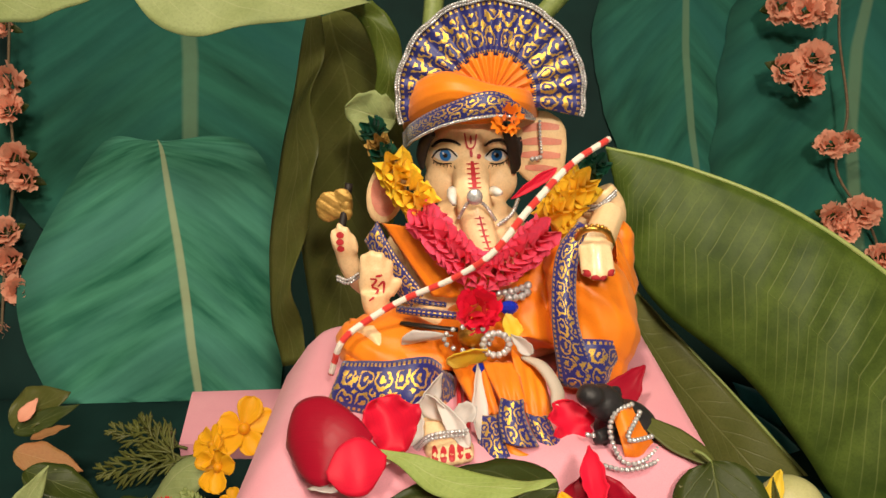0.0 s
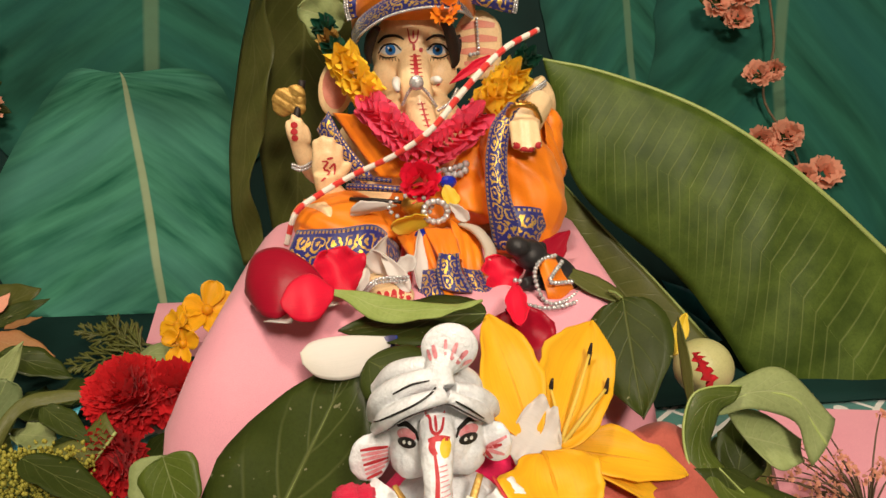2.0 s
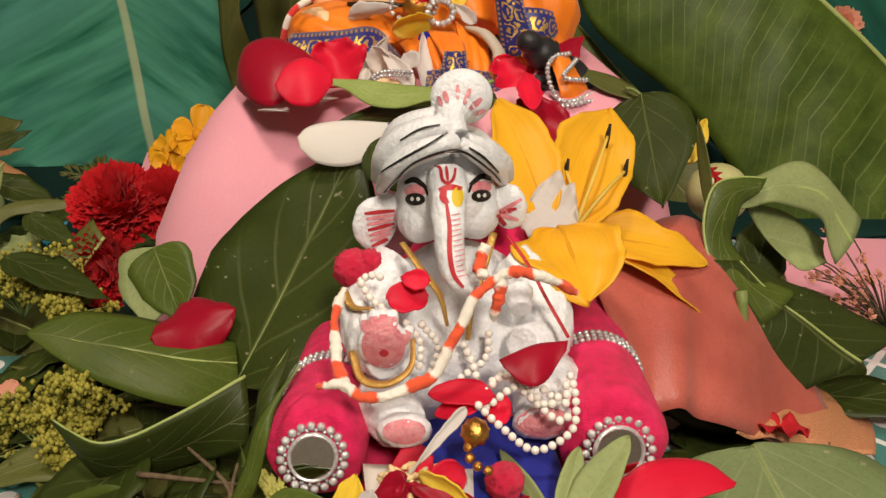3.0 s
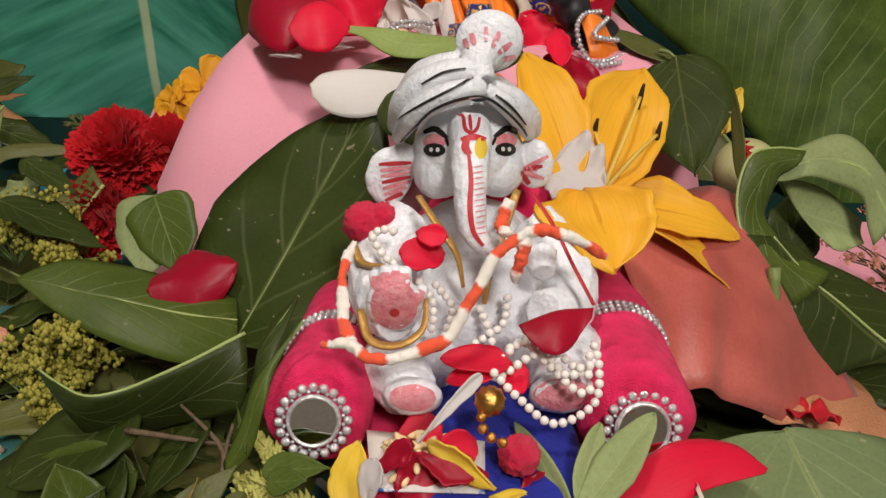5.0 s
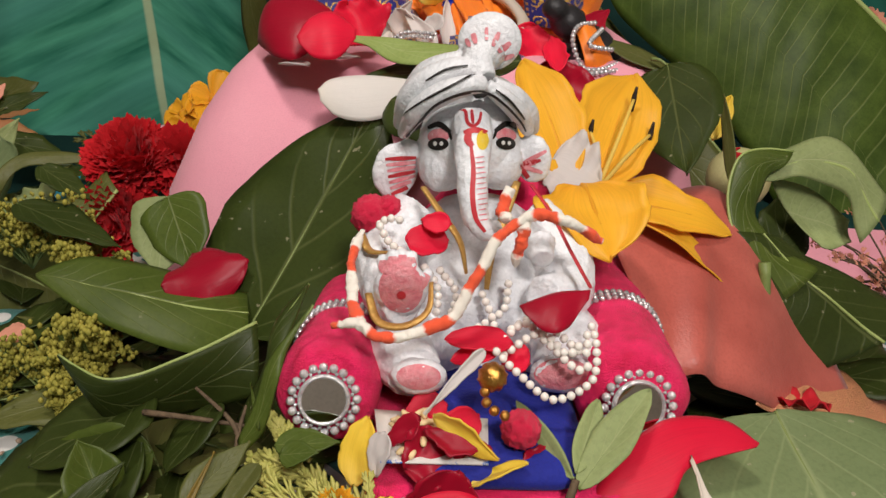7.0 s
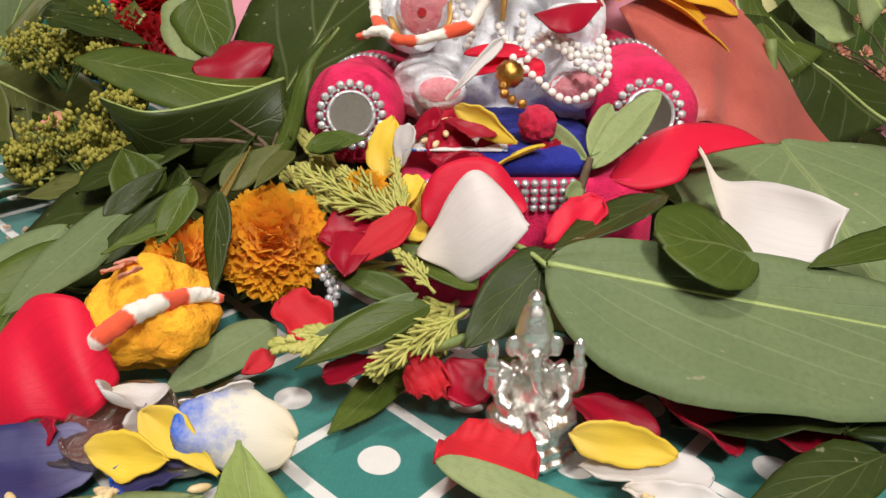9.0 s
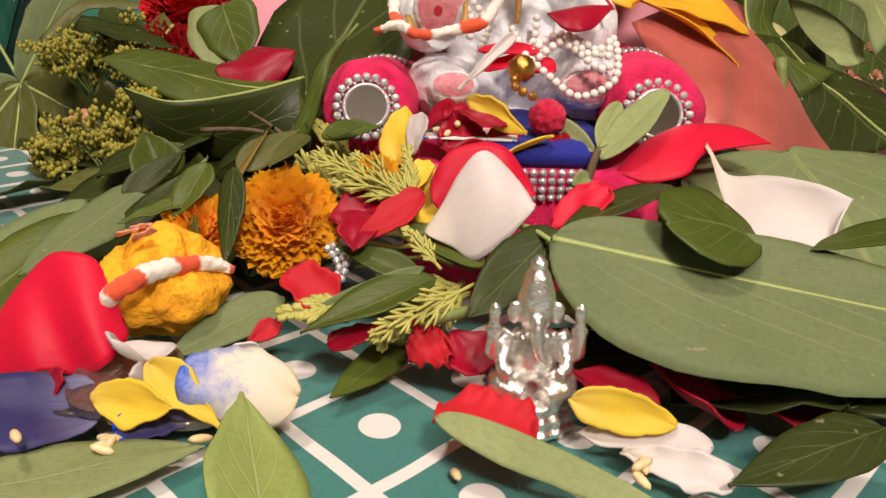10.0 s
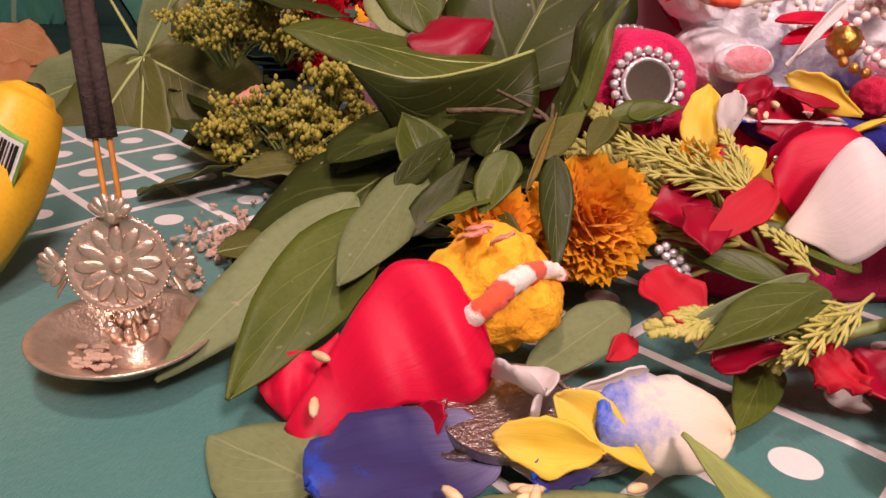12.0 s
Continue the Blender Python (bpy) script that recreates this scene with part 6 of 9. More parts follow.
thing("small_statue", small, [M_CLAYWHITE, M_REDPAINT, M_BLACKPAINT, M_CLAYPINK, M_CLAYGREY, M_WHITEPAINT, P_YELLOW], "small white clay elephant-headed statue seated on velvet", "statue")

# ---- its ornaments ----
pearls = thing("pearl_necklace", label="strings of small white pearls draped over the statue", category="necklace")
for pts in ([(-0.0102, 0.158, 0.0905), (-0.0075, 0.156, 0.0931), (-0.0033, 0.155, 0.0928)], [(-0.0101, 0.156, 0.0906), (-0.0074, 0.153, 0.087), (-0.0038, 0.15, 0.0855)], [(0.003, 0.147, 0.0818), (0.0068, 0.147, 0.0751), (0.0062, 0.14, 0.0688)], [(0.0075, 0.149, 0.08), (0.0123, 0.149, 0.0723), (0.0093, 0.142, 0.0659)],
            [(0.0201, 0.15, 0.0719), (0.023, 0.144, 0.0666), (0.0236, 0.138, 0.0616)], [(0.0276, 0.15, 0.0755), (0.0263, 0.148, 0.0678), (0.017, 0.143, 0.0636)],
            [(0.0224, 0.126, 0.067), (0.0285, 0.122, 0.0623), (0.0376, 0.119, 0.0565), (0.048, 0.122, 0.0605), (0.0498, 0.128, 0.0677), (0.0486, 0.134, 0.0728)], [(0.0235, 0.132, 0.0655), (0.0306, 0.134, 0.0712), (0.0363, 0.127, 0.0691), (0.0437, 0.122, 0.0642), (0.048, 0.123, 0.0653)],
            [(0.0271, 0.134, 0.0694), (0.0336, 0.135, 0.0723), (0.04, 0.129, 0.0703), (0.0462, 0.125, 0.0672), (0.0472, 0.13, 0.0723)], [(0.0247, 0.128, 0.0648), (0.0343, 0.129, 0.0711), (0.0409, 0.124, 0.0678), (0.0452, 0.126, 0.0698)]):
    bead_row(pts, 0.0025, 0.00125, BEAD_PEARL, pearls, "pearl")
collar = thing("gold_collar", label="rough gold painted collar on the small statue", category="collar")
for pts in ([(0.0023, 0.163, 0.1003), (0.008, 0.156, 0.0942), (0.0131, 0.153, 0.0874), (0.0152, 0.151, 0.0782)], [(0.0303, 0.166, 0.1014), (0.0255, 0.156, 0.0929), (0.0223, 0.152, 0.0847), (0.0212, 0.15, 0.0736)], [(-0.0161, 0.163, 0.0856), (-0.0133, 0.157, 0.0824), (-0.0069, 0.152, 0.0841)], [(-0.0128, 0.142, 0.0758), (-0.0097, 0.134, 0.0714), (-0.0024, 0.131, 0.0717), (0.0039, 0.134, 0.0749), (0.0048, 0.14, 0.0806)]):
    part("band", sweep(bmesh.new(), pts, [0.0012, 0.0016, 0.0014, 0.0008], 20, 8, flat=0.5), M_GOLDPAINT, collar)
for i, pts in enumerate(([(0.0261, 0.148, 0.1058), (0.0236, 0.144, 0.1005), (0.0257, 0.14, 0.0997)], [(0.0295, 0.138, 0.1012), (0.0221, 0.136, 0.0956), (0.0161, 0.132, 0.0852), (0.0101, 0.128, 0.0762), (0.0005, 0.124, 0.0735), (-0.009, 0.124, 0.0723), (-0.0144, 0.127, 0.0741), (-0.022, 0.13, 0.0725)],
                         [(-0.0134, 0.127, 0.0733), (-0.0162, 0.135, 0.0765), (-0.0175, 0.145, 0.0841), (-0.0156, 0.155, 0.0892)], [(0.0288, 0.138, 0.1009), (0.0364, 0.138, 0.1018), (0.0449, 0.14, 0.0973), (0.0512, 0.142, 0.0933)], [(0.0289, 0.138, 0.1002), (0.0286, 0.137, 0.0938), (0.0273, 0.138, 0.0873)])):
    wool = sweep(bmesh.new(), pts, [0.0012, 0.0017, 0.0014, 0.0017, 0.0013, 0.0016, 0.0010], 110, 12)
    for v in wool.verts:
        v.co += Vector((noise.noise(v.co * 700), noise.noise(v.co * 700 + Vector((9, 0, 0))), noise.noise(v.co * 700 + Vector((0, 9, 0))))) * 0.0005 + Vector((noise.noise(v.co * 150), 0, noise.noise(v.co * 150 + Vector((5, 5, 0))))) * 0.0009
    thing("wool_thread", wool, M_THREAD2, "fluffy orange and white cotton thread on the small statue", "thread", "cotton threads")
thing("ribbon", sweep(bmesh.new(), [(0.0344, 0.165, 0.101), (0.0398, 0.156, 0.0949), (0.0445, 0.148, 0.0871), (0.0495, 0.14, 0.0794)], 0.0008, 24, 6, flat=0.5), M_REDPAINT, "thin red ribbon over the small statue's shoulder", "ribbon")


def pompom(c, r):
    bm = bmesh.new()
    bmesh.ops.create_icosphere(bm, subdivisions=4, radius=1, matrix=Matrix.Translation(c) @ Matrix.Diagonal((r, r, r, 1)))
    for v in bm.verts:
        d = v.co - Vector(c)
        v.co += d * (0.16 * noise.noise(v.co * 900) + 0.12 * noise.noise(v.co * 2500))
    return thing("pompom", bm, M_POMPOM, "small red wool pompom", "pompom", "pompoms")


for c, r in (((-0.0135, 0.172, 0.0878), 0.0062), ((-0.0083, 0.172, 0.0902), 0.004), ((0.0285, 0.113, 0.0514), 0.0052)):
    pompom(c, r)
gold = thing("gold_pendant", label="ridged gold bead pendant with small beads", category="pendant")
lathe(b := bmesh.new(), [(0.0004, 0.004), (0.0025, 0.0035), (0.0038, 0.001), (0.0038, -0.001), (0.0025, -0.0035), (0.0004, -0.004)], pose(*(0.0208, 0.118, 0.0642), 60, 0, 20), 28, ripple=0.08, waves=10)
part("ridged_bead", b, M_GOLD, gold)
bead_row([(0.0187, 0.115, 0.0616), (0.0192, 0.112, 0.0598), (0.0221, 0.11, 0.0584), (0.0261, 0.11, 0.0571)], 0.003, 0.0014, BEAD_GOLD, gold)
for a, b, c, m, lab in (((0.002, 0.15, 0.0948), (0.01, 0.148, 0.0949), (0.006, 0.147, 0.0925), P_PINKRED, "folded crimson petal on the statue's chest"), ((0.0095, 0.15, 0.0887), (-0.0023, 0.147, 0.09), (0.0036, 0.145, 0.0858), P_PINKRED, "folded crimson petal on the statue's chest"),
                        ((0.009, 0.132, 0.0667), (0.0269, 0.13, 0.0669), (0.0182, 0.136, 0.0677), P_PINKRED, "crimson petal lying in the statue's lap"), ((0.0106, 0.13, 0.0615), (0.0232, 0.128, 0.0657), (0.0175, 0.126, 0.0624), P_PINKRED, "crimson petal lying in the statue's lap")):
    petal(a, b, c, m, lab, group="red petals on the small statue", cup=0.25, p=0.5, q=0.4, rag=0.08)
petal((0.0029, 0.108, 0.0595), (0.018, 0.116, 0.0738), (0.0145, 0.113, 0.0679), P_WHITE, "curled white petal leaning against the seat", cup=0.4, p=1.1, q=0.35)
strip("petal", [(0.0285, 0.131, 0.078), (0.038, 0.135, 0.0799), (0.0485, 0.136, 0.0806)], [(0.0293, 0.129, 0.0769), (0.0378, 0.124, 0.0737), (0.0475, 0.133, 0.079)], P_ROSE, "deep red petal resting on the statue's knee", 0.08, 0.0005, 2, nu=20, nv=10, category="petal", group="red petals on the small statue")

# ---- flowers, offerings and small things ----
rng = random.Random(7)
M_THUJA = mat("yellow_green_needles", (0.52, 0.48, 0.13), (0.36, 0.37, 0.07), 0.6, scale=300)
M_GOLDROD = mat("yellow_green_buds", (0.38, 0.33, 0.045), (0.24, 0.23, 0.028), 0.7, scale=300)
M_FRUIT = mat("pale_fruit_skin", (0.52, 0.50, 0.24), (0.44, 0.44, 0.18), 0.4, scale=60)
M_BANANAFRUIT = mat("ripe_banana_skin", (0.80, 0.46, 0.015), (0.72, 0.38, 0.012), 0.42, scale=60, bump=0.1)
M_INCENSE = mat("incense_paste", (0.055, 0.035, 0.03), (0.04, 0.025, 0.02), 0.9, scale=500, bump=0.5)
M_BAMBOO = mat("orange_bamboo_stick", (0.62, 0.25, 0.03), rough=0.6)
M_PAPERBLUE = mat("light_blue_foil", (0.06, 0.36, 0.48), (0.03, 0.22, 0.36), 0.35, scale=60)
M_CRUMB = mat("incense_ash", (0.48, 0.34, 0.24), (0.40, 0.28, 0.2), 0.9, scale=500)
M_LABELWHITE = mat("white_label", (0.8, 0.8, 0.78), rough=0.5)
M_LABELGREEN = mat("green_label", (0.16, 0.42, 0.06), rough=0.5)

# silver statuette
lumps = bmesh.new()
C = (0.0195, 0.0385, 0.0)


def at(x, y, z):
    return (C[0] + x, C[1] + y, C[2] + z)


m = Matrix.Translation(C)
lathe(lumps, [(0.0002, 0.0005), (0.0098, 0.0005), (0.0102, 0.0018), (0.0088, 0.0028), (0.0092, 0.0042), (0.0080, 0.0055), (0.0086, 0.0075), (0.0002, 0.0085)], m, 28, ripple=0.03, waves=14)
for x in (-0.0068, 0.0068):
    sweep(lumps, [at(x * 0.4, 0, 0.0105), at(x, -0.003, 0.0105), at(x * 0.3, -0.0066, 0.0098)], [0.0034, 0.0032, 0.0024], 10, 10)
    sweep(lumps, [at(x * 0.75, 0, 0.0215), at(x * 1.25, -0.002, 0.0175), at(x * 1.3, -0.004, 0.0215), at(x * 1.28, -0.004, 0.0255)], [0.0021, 0.0018, 0.0015, 0.0012], 12, 8)
    egg(lumps, at(x * 1.28, -0.004, 0.0275), (0.0013, 0.0013, 0.0026), u=10, v=8)
    egg(lumps, at(x * 1.28, -0.004, 0.0238), (0.0019, 0.0016, 0.0012), u=10, v=8)
    sweep(lumps, [at(x * 0.72, 0, 0.021), at(x * 1.0, -0.0035, 0.0155), at(x * 0.7, -0.006, 0.0142)], [0.0019, 0.0016, 0.0014], 10, 8)
    egg(lumps, at(x * 0.66, -0.0012, 0.0265), (0.0016, 0.001, 0.0026), u=8, v=8)
egg(lumps, at(0, 0, 0.0165), (0.0056, 0.0046, 0.0066), u=16, v=12)
egg(lumps, at(0, -0.0005, 0.0262), (0.0038, 0.0036, 0.0042), u=16, v=12)
sweep(lumps, [at(0, -0.0035, 0.0262), at(0, -0.0052, 0.0225), at(0.0008, -0.0056, 0.0188), at(0.0026, -0.0056, 0.0170)], [0.0017, 0.0014, 0.0011, 0.0008], 12, 8)
lathe(lumps, [(0.0002, 0.028), (0.0040, 0.0285), (0.0037, 0.0305), (0.0031, 0.0325), (0.0026, 0.0345), (0.0017, 0.0360), (0.0018, 0.0372), (0.0008, 0.0385), (0.0002, 0.0388)], m, 18, ripple=0.04, waves=6)
for k in range(12):
    a = 2 * math.pi * k / 12
    egg(lumps, at(0.0042 * math.cos(a), 0.0042 * math.sin(a) - 0.0006, 0.0215 - 0.0012 * math.sin(a)), 0.0008, u=6, v=5)
thing("silver_statuette", blended(lumps, 0.0004, 1, 0.3), M_SILVER, "polished silver elephant-headed statuette standing on the cloth", "statuette")


def marigold(c, axis, r, n, size, material, name, label, category, seed, height=None):
    top = thing(name, label=label, category=category, group="flower heads")
    bm = bmesh.new()
    bmesh.ops.create_icosphere(bm, subdivisions=2, radius=1, matrix=Matrix.Translation(Vector(c) - Vector(axis).normalized() * r * 0.15) @ Matrix.Diagonal((r * 0.8, r * 0.8, r * 0.7, 1)))
    part("core", bm, material, top)
    part("petal_mass", ruffled(bmesh.new(), c, axis, r, height or r * 0.8, n, size, seed=seed, frill=0.3), material, top)["kind"] = "stuff"
    return top


marigold((-0.0437, 0.094, 0.0239), (0.1, -0.85, 0.5), 0.0134, 430, 0.0042, P_MARIGOLD, "marigold", "full orange marigold head lying among leaves", "marigold", 11)
marigold((-0.0658, 0.088, 0.0227), (-0.2, -0.6, 0.7), 0.0085, 130, 0.0040, P_MARIGOLD, "marigold", "orange marigold head half hidden by leaves", "marigold", 12)
marigold((-0.1312, 0.298, 0.062), (-0.1, -0.6, 0.8), 0.0185, 380, 0.0062, P_CARNATION, "carnation", "frilled red carnation head beside the pedestal", "carnation", 13)
marigold((-0.1358, 0.278, 0.0411), (-0.1, -0.9, 0.2), 0.016, 230, 0.0060, P_CARNATION, "carnation", "frilled dark red carnation head in shade", "carnation", 14)
marigold((-0.1109, 0.3, 0.0621), (0.3, -0.8, 0.3), 0.013, 90, 0.0075, P_CARNATION, "carnation", "frilled dark red carnation head in shade", "carnation", 15)


def open_flower(c, axis, r, n, material, label, seed, name="flower", category="flower", group="flower heads", heart=None):
    rr = random.Random(seed)
    top = thing(name, label=label, category=category, group=group)
    axis = Vector(axis).normalized()
    s = axis.orthogonal().normalized()
    t = axis.cross(s)
    for k in range(n):
        a = 2 * math.pi * k / n + rr.uniform(-0.25, 0.25)
        d = s * math.cos(a) + t * math.sin(a)
        e = axis.cross(d)
        b = Vector(c) + d * r * 0.08
        tip = Vector(c) + d * r * rr.uniform(0.85, 1.1) + axis * r * rr.uniform(0.1, 0.5)
        part("petal", grid(bmesh.new(), leaf_rows(b, tip, b.lerp(tip, 0.6) + e * r * 0.42, p=0.7, q=0.35, cup=0.4, wave=0.1, nu=10, nv=7), 0.0004), material, top)
    bm = bmesh.new()
    egg(bm, Vector(c) + axis * r * 0.12, r * 0.2)
    part("heart", bm, heart or material, top)
    return top


for c, r, ax, sd in (((-0.1142, 0.387, 0.0702), 0.017, (0.2, -0.7, 0.6), 1), ((-0.1255, 0.372, 0.0558), 0.013, (-0.2, -0.8, 0.4), 2), ((-0.1297, 0.38, 0.0645), 0.012, (-0.5, -0.6, 0.6), 3), ((-0.1045, 0.392, 0.0619), 0.010, (0.5, -0.6, 0.5), 4), ((-0.116, 0.36, 0.0398), 0.009, (0, -0.7, 0.5), 5)):
    open_flower(c, ax, r, 5, P_BRIGHTYEL, "bright yellow flower behind the carnation", sd, name="yellow_flower", group="yellow flowers")

# turmeric lump with its thread
bm = bmesh.new()
bmesh.ops.create_icosphere(bm, subdivisions=5, radius=1, matrix=pose(*(-0.0693, 0.066, 0.0164), 0, 0, 20) @ Matrix.Diagonal((0.0152, 0.0128, 0.0138, 1)))
c = Vector((-0.0693, 0.066, 0.0164))
for v in bm.verts:
    d = (v.co - c).normalized()
    v.co += d * (0.0042 * noise.noise(v.co * 85) + 0.0016 * noise.noise(v.co * 260) + 0.0006 * noise.noise(v.co * 900))
    v.co.z = max(v.co.z, 0.0015)
thing("turmeric_lump", bm, M_TURMERIC, "rough orange turmeric paste lump on the cloth", "turmeric lump")
wool = sweep(bmesh.new(), [(-0.0815, 0.056, 0.011), (-0.072, 0.0468, 0.0237), (-0.0652, 0.0546, 0.0262), (-0.0575, 0.0667, 0.0232), (-0.0524, 0.0706, 0.02)], [0.0018, 0.0022, 0.0023, 0.0020, 0.0011], 70, 14)
for v in wool.verts:
    v.co += Vector((noise.noise(v.co * 800), noise.noise(v.co * 800 + Vector((9, 0, 0))), noise.noise(v.co * 800 + Vector((0, 9, 0))))) * 0.0007
thing("wrapped_thread", wool, M_THREAD2, "red and white cotton thread round the turmeric lump", "thread")
for a, b in (((-0.0759, 0.062, 0.0313), (-0.0709, 0.06, 0.0338)), ((-0.0697, 0.056, 0.033), (-0.0656, 0.058, 0.0344)), ((-0.0745, 0.066, 0.0316), (-0.0695, 0.064, 0.0333))):
    a, b = Vector(a), Vector(b)
    petal(a, b, a.lerp(b, 0.5) + Vector((0, -0.003, 0.001)), P_PEACH, "tiny pale petal flake on the turmeric lump", group="petal flakes", cup=0.2)

# coins
for c, r, tilt in (((-0.0669, 0.0366, 0.0085), 0.0122, (8, -6)), ((-0.0545, 0.0381, 0.004), 0.0122, (2, 4)), ((-0.0762, 0.0386, 0.0045), 0.0115, (0, -3))):
    bm = bmesh.new()
    lathe(bm, [(0.0002, 0.0012), (r * 0.9, 0.0012), (r * 0.92, 0.0016), (r * 0.985, 0.0016), (r, 0.0012), (r, -0.0004), (r * 0.985, -0.0006), (0.0002, -0.0006)], pose(*c, tilt[0], tilt[1], 0), 60)
    thing("coin", bm, M_COIN, "worn silver coin partly under petals", "coin", "coins", smooth=False)


# incense stand
stand = thing("incense_stand", label="pale brass incense stand with a round lotus medallion", category="incense stand")
D = Vector((-0.1455, 0.0645, 0.0))
dm = Matrix.Translation(D)
lathe(b := bmesh.new(), [(0.0002, 0.0012), (0.008, 0.0006), (0.0092, 0.0012), (0.0125, 0.0036), (0.0172, 0.0068), (0.0190, 0.0080), (0.0194, 0.0086), (0.0190, 0.0089), (0.0168, 0.0076), (0.012, 0.0045), (0.0086, 0.0024), (0.0002, 0.0022)], dm, 48)
part("dish", b, M_BRASS, stand, "shallow round brass dish")
stem = D + Vector((0.0015, 0.001, 0))
lathe(b := bmesh.new(), [(0.0002, 0.002), (0.0072, 0.0024), (0.0056, 0.0034), (0.0050, 0.0062), (0.0046, 0.0066), (0.0002, 0.007)], Matrix.Translation(stem), 32)
part("foot", b, M_BRASS, stand)
b = bmesh.new()
for k in range(9):
    a = 2 * math.pi * k / 9
    for rr, zz, sz, tl in ((0.0042, 0.0086, (0.0016, 0.0011, 0.0022), 25), (0.0024, 0.0118, (0.0011, 0.0009, 0.0018), -20)):
        egg(c := bmesh.new(), stem + Vector((rr * math.cos(a), rr * math.sin(a), zz)), sz, (0, tl, math.degrees(a)), 8, 6)
        part("bud", c, M_BRASS, stand)
lathe(b, [(0.0004, 0.006), (0.0026, 0.0066), (0.0020, 0.0105), (0.0026, 0.0132), (0.0004, 0.0136)], Matrix.Translation(stem), 20)
part("stem", b, M_BRASS, stand, "lotus bud stem")
mc = stem + Vector((-0.001, 0.0, 0.0232))
face = Matrix.Translation(mc) @ Vector((0.25, -1.0, 0.22)).to_track_quat("Z", "Y").to_matrix().to_4x4()
lathe(b := bmesh.new(), [(0.0002, -0.0016), (0.0086, -0.0014), (0.0100, -0.0004), (0.0102, 0.0006), (0.0097, 0.0012), (0.0088, 0.0006), (0.006, 0.0010), (0.0030, 0.0013), (0.0002, 0.0015)], face, 48)
part("medallion", b, M_BRASS, stand, "round embossed medallion")
for k in range(12):
    a = 360 * k / 12
    egg(b := bmesh.new(), (0, 0, 0), (0.0031, 0.0014, 0.00035), u=10, v=6)
    bmesh.ops.transform(b, matrix=face @ pose(0, 0, 0.0012, 0, 0, a) @ pose(0.0054, 0, 0), verts=b.verts)
    part("lotus_petal", b, M_BRASS, stand)
egg(b := bmesh.new(), (0, 0, 0), (0.0018, 0.0018, 0.0012), u=14, v=8)
bmesh.ops.transform(b, matrix=face @ pose(0, 0, 0.0018), verts=b.verts)
part("boss", b, M_BRASS, stand)
part("cord_rim", stones(bmesh.new(), [face @ Vector((0.0100 * math.cos(a), 0.0100 * math.sin(a), 0.0008)) for a in [2 * math.pi * j / 40 for j in range(41)]], 0.0011, 0.00045), M_BRASS, stand)
for sx, ang in ((-1, 0), (1, 0), (0, 1)):
    b = bmesh.new()
    o = mc + (Vector((0.0106 * sx, 0.002 * sx, 0.0)) if sx else Vector((0, 0, 0.0104)))
    for k in range(6):
        a = (k - 2.5) * 0.42
        d = Vector((sx * math.cos(a), -0.2, math.sin(a))) if sx else Vector((math.sin(a), -0.2, math.cos(a)))
        egg(c := bmesh.new(), o + d * 0.0026, (0.0012, 0.0011, 0.0024), (0, math.degrees(math.atan2(d.x, d.z)), 0), 8, 6)
        part("bud", c, M_BRASS, stand)
    egg(b, o, 0.0018, u=8, v=6)
    part("bud_base", b, M_BRASS, stand)
for sx in (-1, 1):
    part("side_leaf", sweep(bmesh.new(), [mc + Vector((0.0105 * sx, 0.001, -0.003)), mc + Vector((0.0125 * sx, 0, -0.0055)), mc + Vector((0.014 * sx, 0, -0.0085))], [0.0008, 0.0016, 0.0003], 10, 6, flat=0.35), M_BRASS, stand)
for dx, dy in ((-0.0012, 0.0), (0.0013, 0.0008)):
    s = thing("incense_stick", label="dark incense stick leaning in the brass stand", category="incense stick", group="incense sticks")
    base = mc + Vector((dx, dy + 0.001, 0.012))
    top = base + Vector((-0.030, 0.060, 0.170))
    part("bare_stick", sweep(bmesh.new(), [base + Vector((0, 0, -0.006)), base.lerp(top, 0.09)], 0.0006, 4, 8), M_BAMBOO, s, "orange bamboo end")
    part("paste", sweep(bmesh.new(), [base.lerp(top, 0.075), base.lerp(top, 0.5), top], 0.0016, 12, 10), M_INCENSE, s)

# banana with its sticker
banana = thing("banana", label="ripe yellow banana with a paper sticker", category="banana")
path = [(-0.1894, 0.132, 0.0433), (-0.1917, 0.128, 0.0384), (-0.194, 0.116, 0.0263), (-0.1979, 0.103, 0.0155), (-0.2021, 0.085, 0.0054)]
part("skin", sweep(bmesh.new(), path, [0.006, 0.0105, 0.0130, 0.0140, 0.0135, 0.011], 40, 7), M_BANANAFRUIT, banana)
part("tip", sweep(bmesh.new(), [(-0.1881, 0.1335, 0.0441), (-0.1891, 0.132, 0.0432)], [0.0015, 0.0035], 4, 10), M_HAIR, banana, "dark tip")
o, ux, uz = Vector((-0.1872, 0.1062, 0.0330)), Vector((0.86, -0.35, -0.36)).normalized(), Vector((0.42, 0.10, 0.90)).normalized()
ux = (ux - uz * ux.dot(uz)).normalized()
nn = ux.cross(uz)
nn = nn if nn.y < 0 else -nn


def flat_patch(w, h, cx, cz, lift, bend=0.0):
    return [[o + ux * (cx + w * (i / 6 - 0.5)) + uz * (cz + h * (j / 6 - 0.5)) + nn * (lift - 30 * (cx + w * (i / 6 - 0.5)) ** 2) for j in range(7)] for i in range(7)]


sticker = part("sticker", grid(bmesh.new(), flat_patch(0.0125, 0.0135, -0.001, 0, 0.0002), 0.0001), M_LABELGREEN, banana, "green edged paper sticker")
part("sticker_face", grid(bmesh.new(), flat_patch(0.0112, 0.0105, -0.001, 0.0002, 0.0004)), M_LABELWHITE, sticker)
